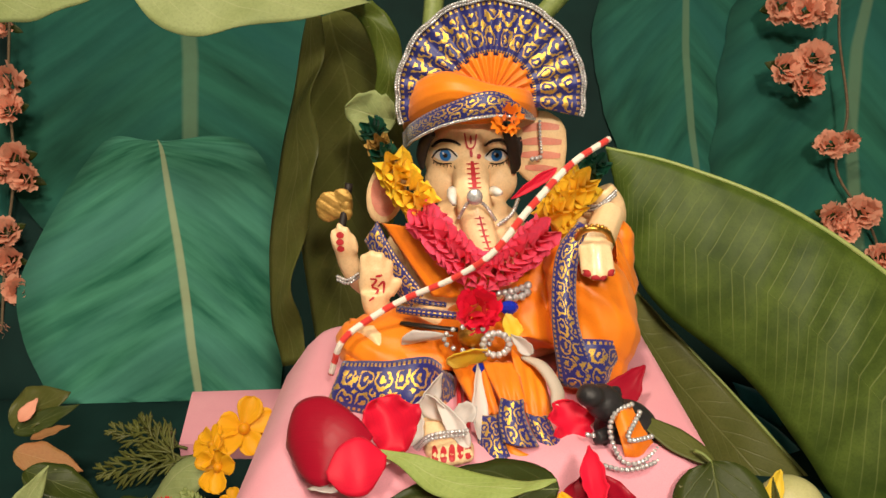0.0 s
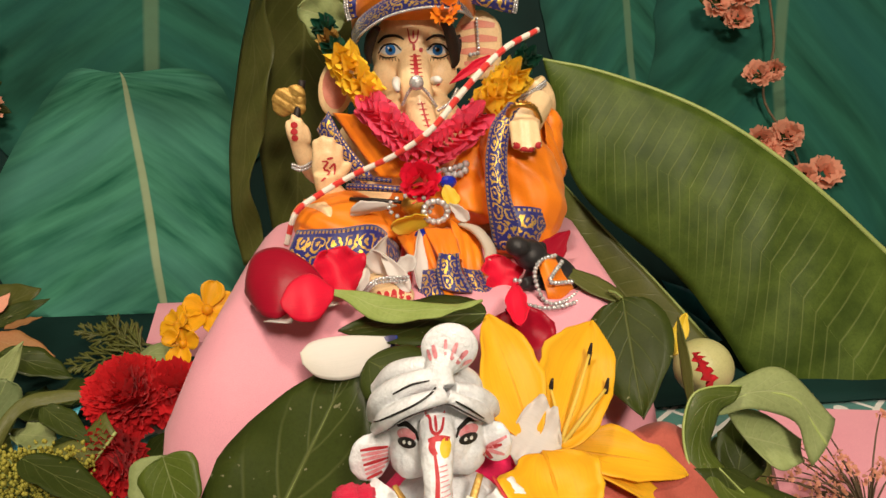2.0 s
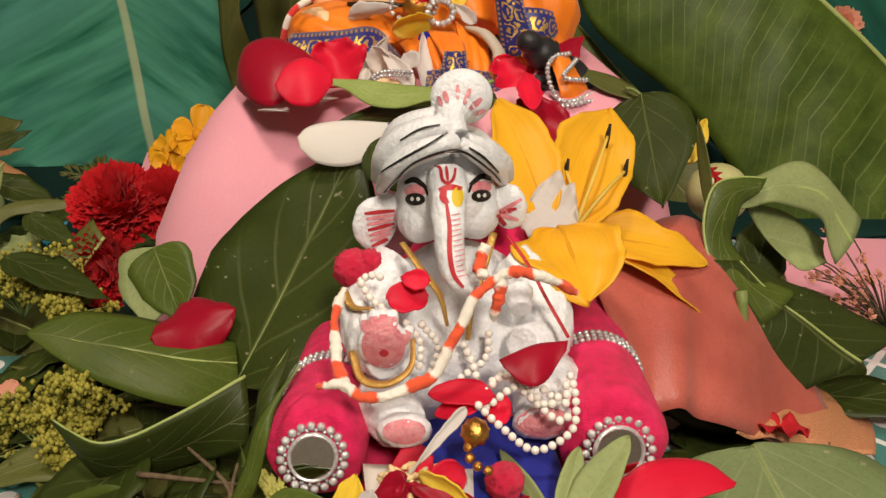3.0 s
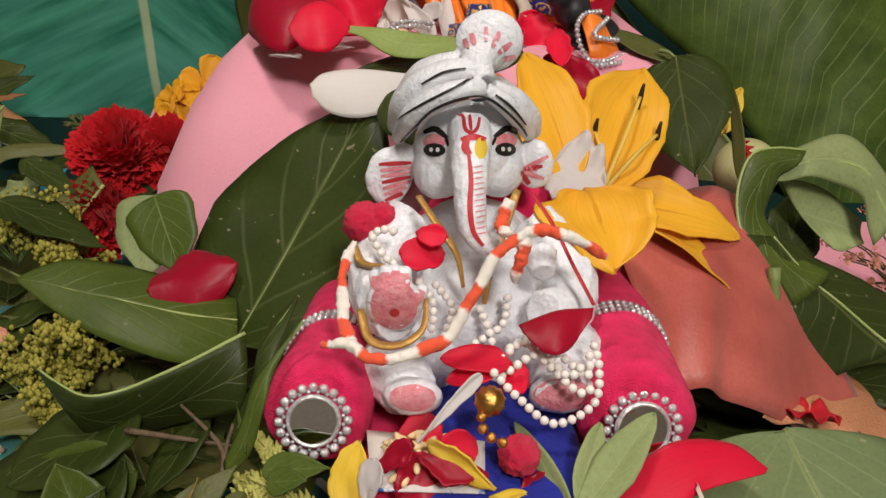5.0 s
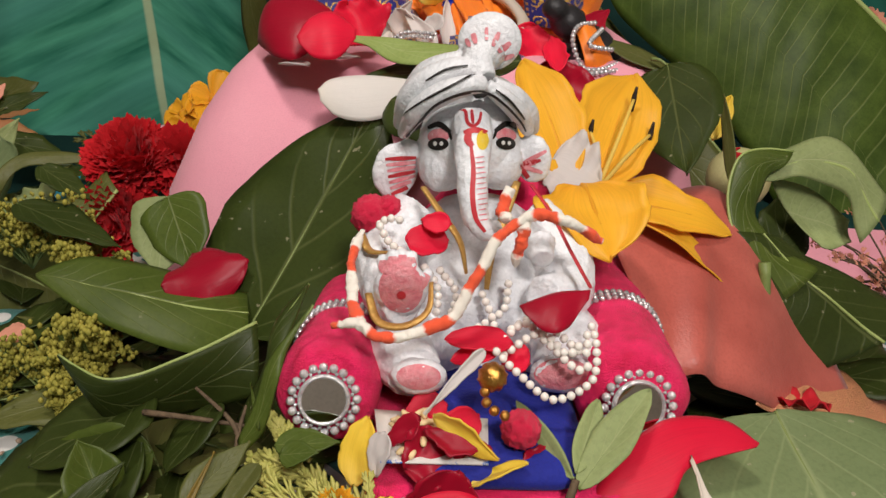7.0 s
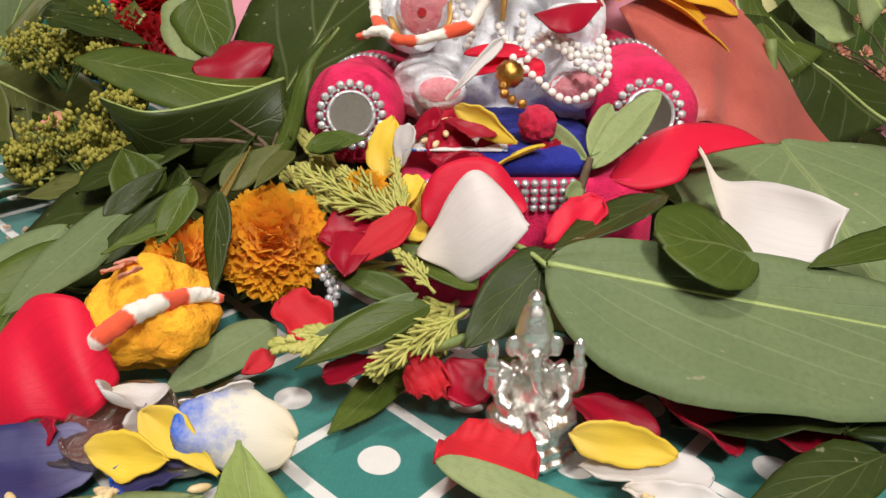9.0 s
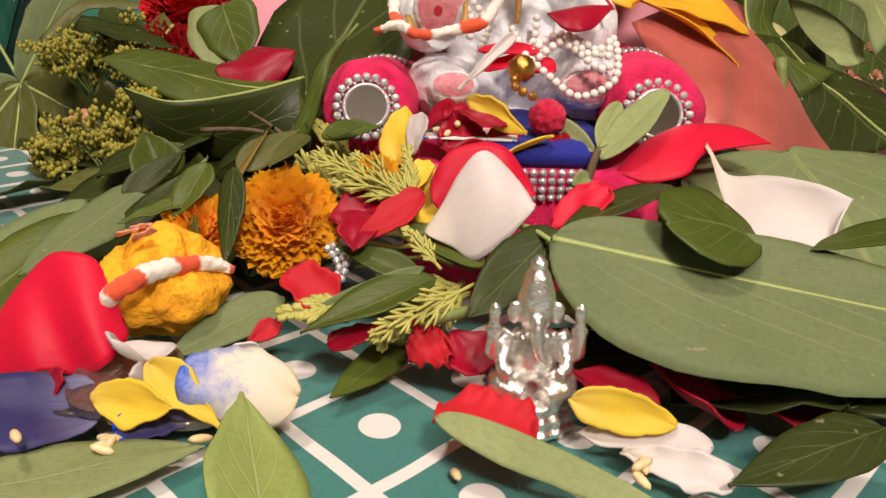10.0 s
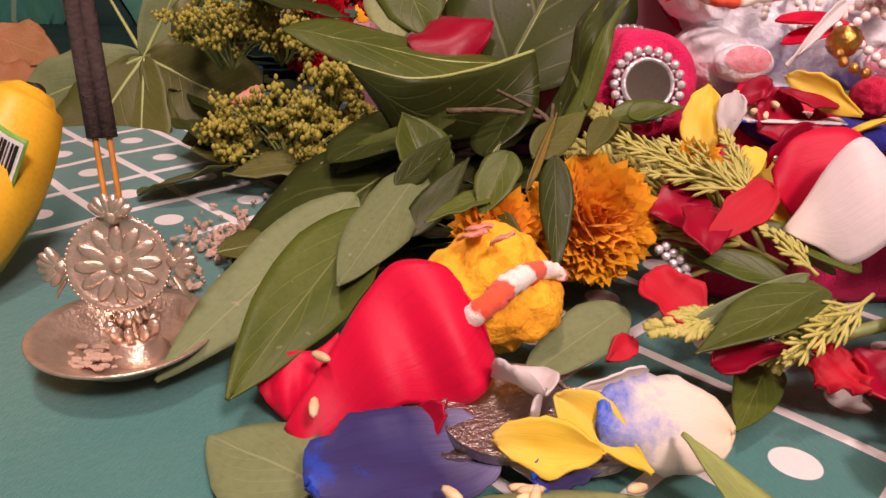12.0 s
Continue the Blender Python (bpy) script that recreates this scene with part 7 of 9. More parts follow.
for k in range(9):
    part("bar", grid(bmesh.new(), flat_patch(0.0004 + 0.0003 * (k % 3), 0.0085, -0.0055 + 0.0011 * k, 0.0002, 0.0006)), M_BLACKPAINT, sticker)

# ash crumbs and rice
ash = bmesh.new()
for k in range(150):
    p = Vector((-0.1433, 0.1235, 0)).lerp(Vector((-0.1434, 0.1553, 0)), rng.gauss(0.3, 0.45)) + Vector((rng.gauss(0, 0.006), rng.gauss(0, 0.006), 0.0006))
    s = rng.uniform(0.0004, 0.0013)
    bmesh.ops.create_icosphere(ash, subdivisions=1, radius=1, matrix=Matrix.Translation(p) @ Euler((rng.random() * 3, rng.random() * 3, rng.random() * 3)).to_matrix().to_4x4() @ Matrix.Diagonal((s * 1.5, s, s * 0.7, 1)))
for k in range(60):
    p = D + Vector((-0.006 + rng.gauss(0, 0.003), -0.004 + rng.gauss(0, 0.003), 0.0040))
    s = rng.uniform(0.0004, 0.0011)
    bmesh.ops.create_icosphere(ash, subdivisions=1, radius=1, matrix=Matrix.Translation(p) @ Matrix.Diagonal((s * 1.6, s, s * 0.6, 1)))
thing("ash", ash, M_CRUMB, "pale ash crumbs scattered on the cloth and dish", "ash", kind="stuff", smooth=False)
egg(b := bmesh.new(), (0, 0, 0), (0.0026, 0.0010, 0.0009), u=8, v=6)
GRAIN = finish(b, "grain", M_RICE)


def grains(spots, label):
    for c, spread, n in spots:
        for k in range(n):
            ob = tagged(new("rice_grain", GRAIN), label, "rice grain", "rice grains")
            ob.matrix_basis = Matrix.Translation(Vector(c) + Vector((rng.gauss(0, spread), rng.gauss(0, spread), 0.0007 * (k % 4)))) @ Euler((0, rng.uniform(-0.3, 0.3), rng.uniform(0, 6.3))).to_matrix().to_4x4()


grains([((-0.0642, 0.0193, 0.0036), 0.0013, 7), ((0.0033, 0.0171, 0.001), 0.0002, 1), ((-0.0774, 0.0122, 0.011), 0.0002, 1), ((-0.0466, 0.0209, 0.005), 0.0002, 1), ((-0.1011, 0.0324, 0.012), 0.0006, 1), ((-0.1013, 0.0426, 0.016), 0.0003, 1), ((0.0371, 0.0111, 0.006), 0.0012, 4)], "single rice grain lying loose on the offerings")
grains([((0.0017, 0.1164, 0.0475), 0.0040, 34)], "rice grain lying on the white cloth at the seat")
rows = [[Vector((-0.0106, 0.1277, 0.047)).lerp(Vector((0.0209, 0.1236, 0.047)), j / 8).lerp(Vector((-0.0079, 0.1057, 0.0465)).lerp(Vector((0.0197, 0.105, 0.0465)), j / 8), i / 8) for j in range(9)] for i in range(9)]
thing("paper_mat", grid(bmesh.new(), rows, 0.0005), P_BLUETIP, "white paper mat with blue stain before the statue", "mat")


# evergreen sprays
def spray(base, tip, side, label, seed, n=9, spread=0.5, thick=0.0007, material=None, group="evergreen sprigs"):
    """A flat feathery sprig: a bent axis with forked, scaly branchlets."""
    rr = random.Random(seed)
    base, tip = Vector(base), Vector(tip)
    axis = tip - base
    length = axis.length
    s = (Vector(side) - axis * Vector(side).dot(axis) / axis.length_squared).normalized()
    up = s.cross(axis).normalized()
    top = thing("evergreen_sprig", label=label, category="sprig", group=group)
    line = [base, base.lerp(tip, 0.5) + up * length * 0.05, tip]
    part("twig", sweep(bmesh.new(), line, [thick * 1.2, thick * 0.8, thick * 0.5], 14, 6), material or M_THUJA, top)
    pts = spline(line, n + 2)
    for k in range(1, n + 1):
        for sg in (-1, 1):
            o = pts[k]
            d = (axis.normalized() * 0.8 + s * sg * spread * rr.uniform(0.7, 1.3) + up * rr.uniform(-0.15, 0.25)).normalized()
            ln = length * 0.42 * (1 - 0.6 * k / n) * rr.uniform(0.7, 1.2)
            bm = bmesh.new()
            for f, g in ((1.0, 0.0), (0.5, 0.45), (0.7, -0.4)):
                e = (d + s * sg * g).normalized()
                st = o + d * ln * (0.0 if g == 0 else 0.3)
                radii = [thick * (0.75 + 0.45 * (i % 2)) for i in range(9)] + [thick * 0.2]
                sweep(bm, [st, st + e * ln * f * 0.5 + up * ln * 0.04, st + e * ln * f], radii, 12, 5)
            part("branchlet", bm, material or M_THUJA, top)
    return top


for i, (a, b, sd) in enumerate((((0.0023, 0.085, 0.0168), (-0.0424, 0.115, 0.0338), (0.3, 0.2, 1)), ((-0.0067, 0.1, 0.0258), (-0.0335, 0.118, 0.0375), (0.4, 0.1, 1)), ((0.0066, 0.07, 0.0155), (-0.0149, 0.05, 0.0112), (0.5, 1, 0.3)), ((-0.0165, 0.06, 0.0164), (-0.0377, 0.055, 0.0153), (0, 1, 0.5)),
                                ((0.0052, 0.075, 0.0163), (-0.0107, 0.055, 0.0131), (0.4, 1, 0.5)), ((-0.0276, 0.118, 0.0367), (-0.0404, 0.128, 0.0446), (1, 0, 0.4)), ((-0.0301, 0.115, 0.0357), (-0.0459, 0.125, 0.0321), (1, 0.3, 1)))):
    spray(a, b, sd, "yellow green evergreen sprig lying among the petals", 20 + i)
for i, (a, b) in enumerate(([(-0.0082, 0.086, 0.0333), (-0.0362, 0.104, 0.0408)], [(-0.0097, 0.088, 0.034), (-0.0319, 0.098, 0.0357)], [(-0.0076, 0.088, 0.0332), (-0.0108, 0.104, 0.0439)], [(-0.0061, 0.086, 0.0325), (-0.0262, 0.104, 0.0416)], [(0.0072, 0.058, 0.0233), (-0.0166, 0.044, 0.0153)], [(-0.0005, 0.066, 0.0235), (-0.0101, 0.076, 0.0308)])):
    spray(a, b, (0.3, 0.6, 0.7), "golden green evergreen sprig fanned out among the petals", 70 + i, 6, 0.32, 0.00042)
for i, (a, b) in enumerate((((-0.1644, 0.44, 0.0207), (-0.2278, 0.44, 0.0086)), ((-0.175, 0.46, 0.0141), (-0.2301, 0.47, 0.0235)), ((-0.1688, 0.43, 0.0184), (-0.2143, 0.48, 0.0264)))):
    spray(a, b, (0.2, 0.6, 0.6), "dry olive evergreen sprig behind the flowers", 40 + i, 8, 0.6, 0.0009, L_OLIVE, "olive sprigs")
for i, (a, b) in enumerate((((-0.1224, 0.34, 0.0459), (-0.1365, 0.345, 0.06)), ((-0.1165, 0.33, 0.0489), (-0.1296, 0.33, 0.0559)), ((-0.1201, 0.33, 0.0424), (-0.1284, 0.325, 0.0329)))):
    spray(a, b, (0.5, 0.6, 0.3), "fine green foliage below the yellow flowers", 50 + i, 7, 0.7, 0.0007, M_STEM, "fine foliage")

# goldenrod-like bud clusters
for i, (c, r) in enumerate((((-0.1640, 0.258, 0.0470), 0.017), ((-0.1450, 0.250, 0.0480), 0.014), ((-0.1390, 0.186, 0.0225), 0.017), ((-0.1530, 0.190, 0.0190), 0.012), ((-0.1235, 0.190, 0.0230), 0.013), ((-0.1150, 0.186, 0.0370), 0.010), ((-0.1180, 0.178, 0.0180), 0.010), ((-0.1300, 0.226, 0.0480), 0.010), ((-0.1780, 0.262, 0.0420), 0.013), ((-0.1330, 0.196, 0.0110), 0.010))):
    rr = random.Random(60 + i)
    top = thing("bud_spray", label="yellow green spray of tiny flower buds on thin stems", category="flower spray", group="bud sprays")
    stems, buds = bmesh.new(), bmesh.new()
    foot = Vector(c) + Vector((rr.uniform(-0.01, 0.01), 0.004, -r * 1.3))
    foot.z = max(foot.z, 0.002)
    for k in range(20):
        e = Vector(c) + Vector((rr.gauss(0, r * 0.55), rr.gauss(0, r * 0.35), rr.gauss(0, r * 0.36)))
        e.z = max(e.z, 0.003)
        mid = foot.lerp(e, 0.5) + Vector((0, 0, 0.003))
        sweep(stems, [foot, mid, e], [0.0006, 0.0004, 0.0003], 6, 4)
        for q in range(20):
            p = e + Vector((rr.gauss(0, r * 0.15), rr.gauss(0, r * 0.15), rr.gauss(0, r * 0.11)))
            s = rr.uniform(0.0006, 0.0012)
            bmesh.ops.create_icosphere(buds, subdivisions=1, radius=1, matrix=Matrix.Translation(p) @ Matrix.Diagonal((s, s, s * 1.3, 1)))
    part("stem_mass", stems, M_STEM, top)["kind"] = "stuff"
    part("bud_mass", buds, M_GOLDROD, top)["kind"] = "stuff"

# artificial flower strings before the backdrop
for label, wire, spots in (("string of peach artificial flowers hanging before the backdrop", [(0.3499, 0.73, 0.3209), (0.3503, 0.72, 0.2639), (0.3521, 0.69, 0.1982), (0.3388, 0.67, 0.1523), (0.3588, 0.64, 0.1095), (0.369, 0.62, 0.0658)],
                            [((0.2998, 0.725, 0.2876), 0.018), ((0.3181, 0.72, 0.2826), 0.017), ((0.3327, 0.72, 0.2843), 0.013), ((0.2967, 0.7, 0.2359), 0.015), ((0.3214, 0.7, 0.2437), 0.017), ((0.3192, 0.7, 0.221), 0.015), ((0.3312, 0.67, 0.1731), 0.014), ((0.3452, 0.67, 0.1768), 0.011), ((0.3267, 0.64, 0.1175), 0.014), ((0.3501, 0.64, 0.1206), 0.016), ((0.3352, 0.635, 0.1074), 0.013), ((0.3609, 0.62, 0.0883), 0.013), ((0.3841, 0.63, 0.088), 0.017)]),
                           ("string of peach artificial flowers hanging beside the printed leaf", [(-0.3725, 0.72, 0.3318), (-0.3767, 0.69, 0.2339), (-0.3683, 0.66, 0.1655), (-0.3717, 0.63, 0.0991), (-0.3642, 0.58, 0.0186)],
                            [((-0.3819, 0.71, 0.2829), 0.012), ((-0.3763, 0.69, 0.2363), 0.017), ((-0.3737, 0.68, 0.2133), 0.014), ((-0.3653, 0.66, 0.1742), 0.016), ((-0.3572, 0.655, 0.159), 0.014), ((-0.3756, 0.655, 0.1642), 0.014), ((-0.3702, 0.635, 0.1165), 0.014), ((-0.3688, 0.63, 0.094), 0.014), ((-0.3602, 0.62, 0.0697), 0.014), ((-0.3711, 0.6, 0.0398), 0.012), ((-0.3719, 0.59, 0.0189), 0.012)])):
    top = thing("flower_string", label=label, category="artificial flowers", group="flower strings")
    part("vine", sweep(bmesh.new(), wire, 0.0012, 30, 6), M_BARK, top)
    for i, (c, r) in enumerate(spots):
        head = part("bloom", ruffled(bmesh.new(), c, (rng.uniform(-.4, .4), -0.8, rng.uniform(-.1, .6)), r * 0.72, r * 0.5, 26, r * 0.5, seed=100 + i, frill=0.15), P_PEACH, top)
        for s in (-1, 1):
            q = Vector(c) + Vector((s * r * 1.0, 0.006, rng.uniform(-0.6, 0.4) * r))
            part("leaflet", grid(bmesh.new(), leaf_rows(Vector(c) + Vector((0, 0.004, 0)), q, Vector(c).lerp(q, 0.5) + Vector((0, 0.002, r * 0.35)), nu=8, nv=5), 0.0004), L_DARK, top)

# blue foil, pale fruit, pink box and baby's breath
strip("foil_scrap", [(0.1957, 0.49, 0.0421), (0.2208, 0.49, 0.0325), (0.2385, 0.49, 0.0186)], [(0.201, 0.485, 0.0311), (0.2166, 0.485, 0.0151), (0.2315, 0.485, 0.0079)], M_PAPERBLUE, "light blue shiny foil scrap behind leaves", 0.05, category="foil", parent_kind="sheet", nu=12, nv=6)
strip("foil_scrap", [(0.2057, 0.475, 0.027), (0.2227, 0.47, 0.0158), (0.2389, 0.465, 0.0004)], [(0.2064, 0.47, 0.0208), (0.2174, 0.465, 0.0099), (0.2303, 0.46, -0.0009)], M_PAPERBLUE, "light blue shiny foil scrap behind leaves", 0.05, category="foil", parent_kind="sheet", nu=12, nv=6)
strip("foil_scrap", [(-0.1996, 0.31, 0.0359), (-0.1811, 0.31, 0.0435), (-0.1614, 0.31, 0.051)], [(-0.1942, 0.3, 0.0321), (-0.1783, 0.3, 0.0347), (-0.1628, 0.3, 0.0439)], M_PAPERBLUE, "light blue shiny foil scrap behind leaves", 0.05, category="foil", parent_kind="sheet", nu=12, nv=6)
strip("foil_scrap", [(-0.1921, 0.2964, 0.0163), (-0.1768, 0.2964, 0.0228), (-0.1622, 0.2964, 0.0216)], [(-0.1911, 0.2964, 0.0122), (-0.1768, 0.2924, 0.0107), (-0.1619, 0.2964, 0.0143)], M_PAPERBLUE, "light blue shiny foil scrap behind leaves", 0.08, 0.0006, 3, category="foil", parent_kind="sheet", nu=12, nv=6)
petal((-0.1529, 0.198, 0.0258), (-0.1409, 0.198, 0.0312), (-0.1455, 0.195, 0.0267), P_PEACH, "small pink petal on the bud spray", cup=0.2)
bm = bmesh.new()
bmesh.ops.create_uvsphere(bm, u_segments=28, v_segments=18, radius=1, matrix=pose(*(0.1746, 0.345, 0.0444), 10, 20, 0) @ Matrix.Diagonal((0.017, 0.017, 0.0165, 1)))
thing("pale_fruit", bm, M_FRUIT, "pale yellow green round fruit behind the curled leaf", "fruit")
petal((0.1535, 0.31, 0.0711), (0.1666, 0.31, 0.0492), (0.1556, 0.305, 0.0606), P_FLAME, "red frilled petal beside the pale fruit", cup=0.2, wave=0.4, waves=5)
panel = bmesh.new()
loft(panel, [[Vector((x, y, z)) for x, y in ((0.185, 0.262), (0.29, 0.235), (0.33, 0.33), (0.21, 0.345))] for z in (0.0, 0.016, 0.0175)])
thing("pink_box", panel, M_PINKCLOTH, "flat pink box lying on the table behind leaves", "box", smooth=False)
bm, stems = bmesh.new(), bmesh.new()
for k in range(46):
    e = Vector((0.2035, 0.25, 0.0338)) + Vector((rng.gauss(0, 0.016), rng.gauss(0, 0.012), rng.gauss(0, 0.012)))
    sweep(stems, [(0.2154, 0.24, 0.0192), Vector((0.2123, 0.24, 0.0251)).lerp(e, 0.6) + Vector((0, 0, 0.003)), e], [0.0005, 0.0003], 6, 4)
    ruffled(bm, e, (0, -0.7, 0.6), 0.0022, 0.0016, 7, 0.0018, seed=200 + k)
top = thing("dried_flower_spray", label="dried pale pink spray of tiny flowers", category="flower spray")
part("stem_mass", stems, M_BARK, top)["kind"] = "stuff"
part("floret_mass", bm, P_PEACH, top)["kind"] = "stuff"

# the yellow lily
lily = thing("lily", label="golden yellow lily with dark brown stamens beside the statue", category="lily")
for a, b, c, kw in (((0.0533, 0.2, 0.0905), (0.0404, 0.248, 0.1223), (0.0608, 0.222, 0.1057), {"bend": 0.05}), ((0.0611, 0.202, 0.0848), (0.0847, 0.25, 0.117), (0.0912, 0.226, 0.0986), {"bend": 0.05}), ((0.0558, 0.192, 0.0922), (0.0595, 0.16, 0.0785), (0.0774, 0.18, 0.0879), {"bend": 0.10}),
                    ((0.065, 0.205, 0.0809), (0.1219, 0.198, 0.0407), (0.0871, 0.196, 0.0628), {"bend": 0.10}), ((0.065, 0.21, 0.0807), (0.1178, 0.212, 0.0659), (0.0903, 0.22, 0.0798), {"bend": 0.08})):
    rows = leaf_rows(a, b, c, p=0.6, q=0.8, cup=0.30, wave=0.06, nu=26, nv=13, rag=0.12, slim=0.92, **kw)
    pt = part("petal", grid(bmesh.new(), rows, 0.0006), P_LILY, lily)
    part("midrib", sweep(bmesh.new(), [r[6] for r in rows][::3], [0.0012, 0.0008, 0.0003], 14, 6), P_LILY, pt)
for b in ((0.0627, 0.225, 0.0998), (0.0847, 0.225, 0.0992), (0.0798, 0.235, 0.1097)) :
    a = Vector((0.0633, 0.203, 0.0854))
    e = Vector(b) + Vector((0, -0.006, 0.003))
    st = part("filament", sweep(bmesh.new(), [a, a.lerp(e, 0.5) + Vector((0, -0.004, 0.004)), e], [0.0009, 0.0006], 12, 6), P_YELLOW, lily)
    part("anther", sweep(bmesh.new(), [e + Vector((0.0006, 0, 0.0045)), e, e + Vector((-0.0004, -0.001, -0.0045))], [0.0005, 0.0011, 0.0005], 8, 6), M_HAIR, st, "dark brown anther")
petal((0.0627, 0.196, 0.09), (0.0468, 0.205, 0.0951), (0.0588, 0.21, 0.1004), P_WHITE, "translucent white petal beside the lily", cup=0.4, wave=0.15)

# ---- leaves and petals, from the pedestal forward ----
Q = "leaf lying among the offerings on the table"


def lf(a, b, c, m, label, **kw):
    return leaf("leaf", a, b, c, m, label, **kw)


lf((-0.0601, 0.19, 0.0337), (-0.0154, 0.246, 0.1052), (-0.0701, 0.236, 0.0717), L_DARK, "broad dark green leaf leaning on the pedestal", p=0.5, q=0.6, fold=0.06, wave=0.04, nu=26, slim=0.95)
strip("leaf", [(-0.1345, 0.2, 0.052), (-0.1256, 0.206, 0.0545), (-0.1159, 0.21, 0.0544), (-0.0942, 0.212, 0.049), (-0.061, 0.202, 0.0443)], [(-0.1338, 0.199, 0.0511), (-0.1199, 0.19, 0.0467), (-0.1017, 0.182, 0.0397), (-0.0729, 0.174, 0.0362), (-0.0545, 0.172, 0.0409)], L_MID, "long green leaf with a pale midrib lying flat", 0.05, 0.0006, 2, nu=28, nv=13, mid=M_RIB, rib_size=0.0007, group="leaves on the table")
strip("leaf", [(-0.1063, 0.15, 0.05), (-0.087, 0.14, 0.0478), (-0.0673, 0.1533, 0.049), (-0.0503, 0.1668, 0.0522)], [(-0.105, 0.1503, 0.0488), (-0.096, 0.143, 0.037), (-0.088, 0.148, 0.027), (-0.068, 0.154, 0.027), (-0.05, 0.156, 0.032)], L_DARK, "dark green leaf standing on edge with a pale rim", 0.10, 0.0006, 2, nu=28, nv=12, rib=M_RIB, rib_size=0.0007, group="leaves on the table")
strip("leaf", [(-0.0506, 0.135, 0.038), (-0.0434, 0.14, 0.051), (-0.0401, 0.15, 0.0626), (-0.032, 0.16, 0.0696)], [(-0.042, 0.128, 0.0363), (-0.0387, 0.131, 0.0495), (-0.0364, 0.138, 0.0614), (-0.0314, 0.158, 0.0698)], L_DARK, "narrow dark leaf standing beside the velvet bolster", 0.12, 0.0004, 2, nu=22, nv=9, mid=M_STEM, rib_size=0.0005, group="leaves on the table")
strip("leaf", [(-0.0475, 0.122, 0.0405), (-0.0429, 0.124, 0.0504), (-0.0394, 0.128, 0.0612), (-0.0336, 0.133, 0.068), (-0.028, 0.14, 0.0731)], [(-0.0462, 0.12, 0.0373), (-0.0402, 0.121, 0.045), (-0.0361, 0.124, 0.0574), (-0.0344, 0.13, 0.065), (-0.0279, 0.139, 0.0731)], L_MID, "narrow green leaf standing beside the velvet bolster", 0.10, 0.0003, 2, nu=22, nv=8, mid=M_STEM, rib_size=0.0005, group="leaves on the table")
lf((-0.0953, 0.232, 0.07), (-0.0956, 0.212, 0.0458), (-0.1132, 0.232, 0.0723), L_PALE, "pale folded half of a leaf", rib=False, p=0.4, q=0.8, nv=9)
lf((-0.0945, 0.23, 0.0713), (-0.0824, 0.212, 0.0487), (-0.0724, 0.222, 0.0652), L_MID, "green leaf tip folded over beside the pedestal", p=0.4, q=0.7, fold=0.05)
lf((-0.0347, 0.2, 0.0381), (-0.0148, 0.232, 0.0766), (-0.0415, 0.218, 0.0532), L_MID, "green leaf behind the small statue", p=0.5, q=0.6)
strip("leaf", [(-0.0308, 0.274, 0.1259), (-0.0118, 0.268, 0.1263), (0.007, 0.257, 0.1262), (0.0259, 0.248, 0.1274), (0.0381, 0.244, 0.131)], [(-0.0305, 0.2735, 0.1254), (-0.0197, 0.266, 0.1229), (-0.0062, 0.253, 0.1186), (0.0119, 0.243, 0.1229), (0.0259, 0.241, 0.1268), (0.038, 0.243, 0.1306)], L_LIGHT, "light green leaf lying below the statue's foot", 0.05, 0.0004, 5, mid=M_RIB, rib_size=0.0005, nu=26, nv=12)
lf((0.0403, 0.252, 0.1213), (-0.0235, 0.262, 0.1106), (0.0135, 0.236, 0.1114), L_DARK, "dark green leaf below the statue's foot", p=0.5, q=0.7, fold=0.05)
lf((-0.0094, 0.236, 0.1087), (0.0288, 0.205, 0.1034), (0.0235, 0.232, 0.1147), L_DARK, "dark green leaf behind the small statue", p=0.5, q=0.6)
strip("petal", [(-0.0033, 0.2475, 0.1138), (-0.0004, 0.248, 0.1144), (0.0025, 0.2485, 0.114)], [(-0.0033, 0.2455, 0.1066), (-0.0002, 0.2465, 0.1086), (0.0025, 0.248, 0.1118)], P_BLUE, "blue dyed tip of the large white petal", 0.1, nu=8, nv=8, category="petal", group="loose petals")
strip("petal", [(-0.0372, 0.24, 0.1112), (-0.0322, 0.244, 0.1143), (-0.0191, 0.246, 0.1156), (0.0003, 0.248, 0.1137)], [(-0.0363, 0.238, 0.1074), (-0.0299, 0.236, 0.1023), (-0.019, 0.236, 0.1007), (-0.0082, 0.24, 0.1028), (-0.0011, 0.246, 0.1078)], P_BLUETIP, "large white petal with a blue tip before the pedestal", 0.08, 0.0004, 1, nu=24, nv=12, category="petal", group="loose petals")
lf((0.1056, 0.276, 0.1162), (0.1014, 0.222, 0.0863), (0.1218, 0.252, 0.1109), L_DARK, "dark green leaf with pale veins beside the lily", p=0.45, q=0.7, fold=0.05, slim=0.95, stalk=(0.1002, 0.282, 0.118))
lf((0.1078, 0.28, 0.1135), (0.0773, 0.305, 0.1246), (0.0903, 0.285, 0.1161), L_OLIVE, "green leaf lying behind the black mouse", p=0.6, q=0.8)
petal((0.0501, 0.266, 0.1158), (0.0647, 0.24, 0.097), (0.0721, 0.254, 0.1091), P_ROSE, "deep red petal hanging over the lily", cup=0.3, p=0.5, q=0.7, wave=0.12)
petal((0.1335, 0.285, 0.0823), (0.1424, 0.295, 0.1), (0.1429, 0.29, 0.0909), P_YELLOW, "narrow yellow petal tip behind the leaf", cup=0.3, p=0.6, q=0.7)
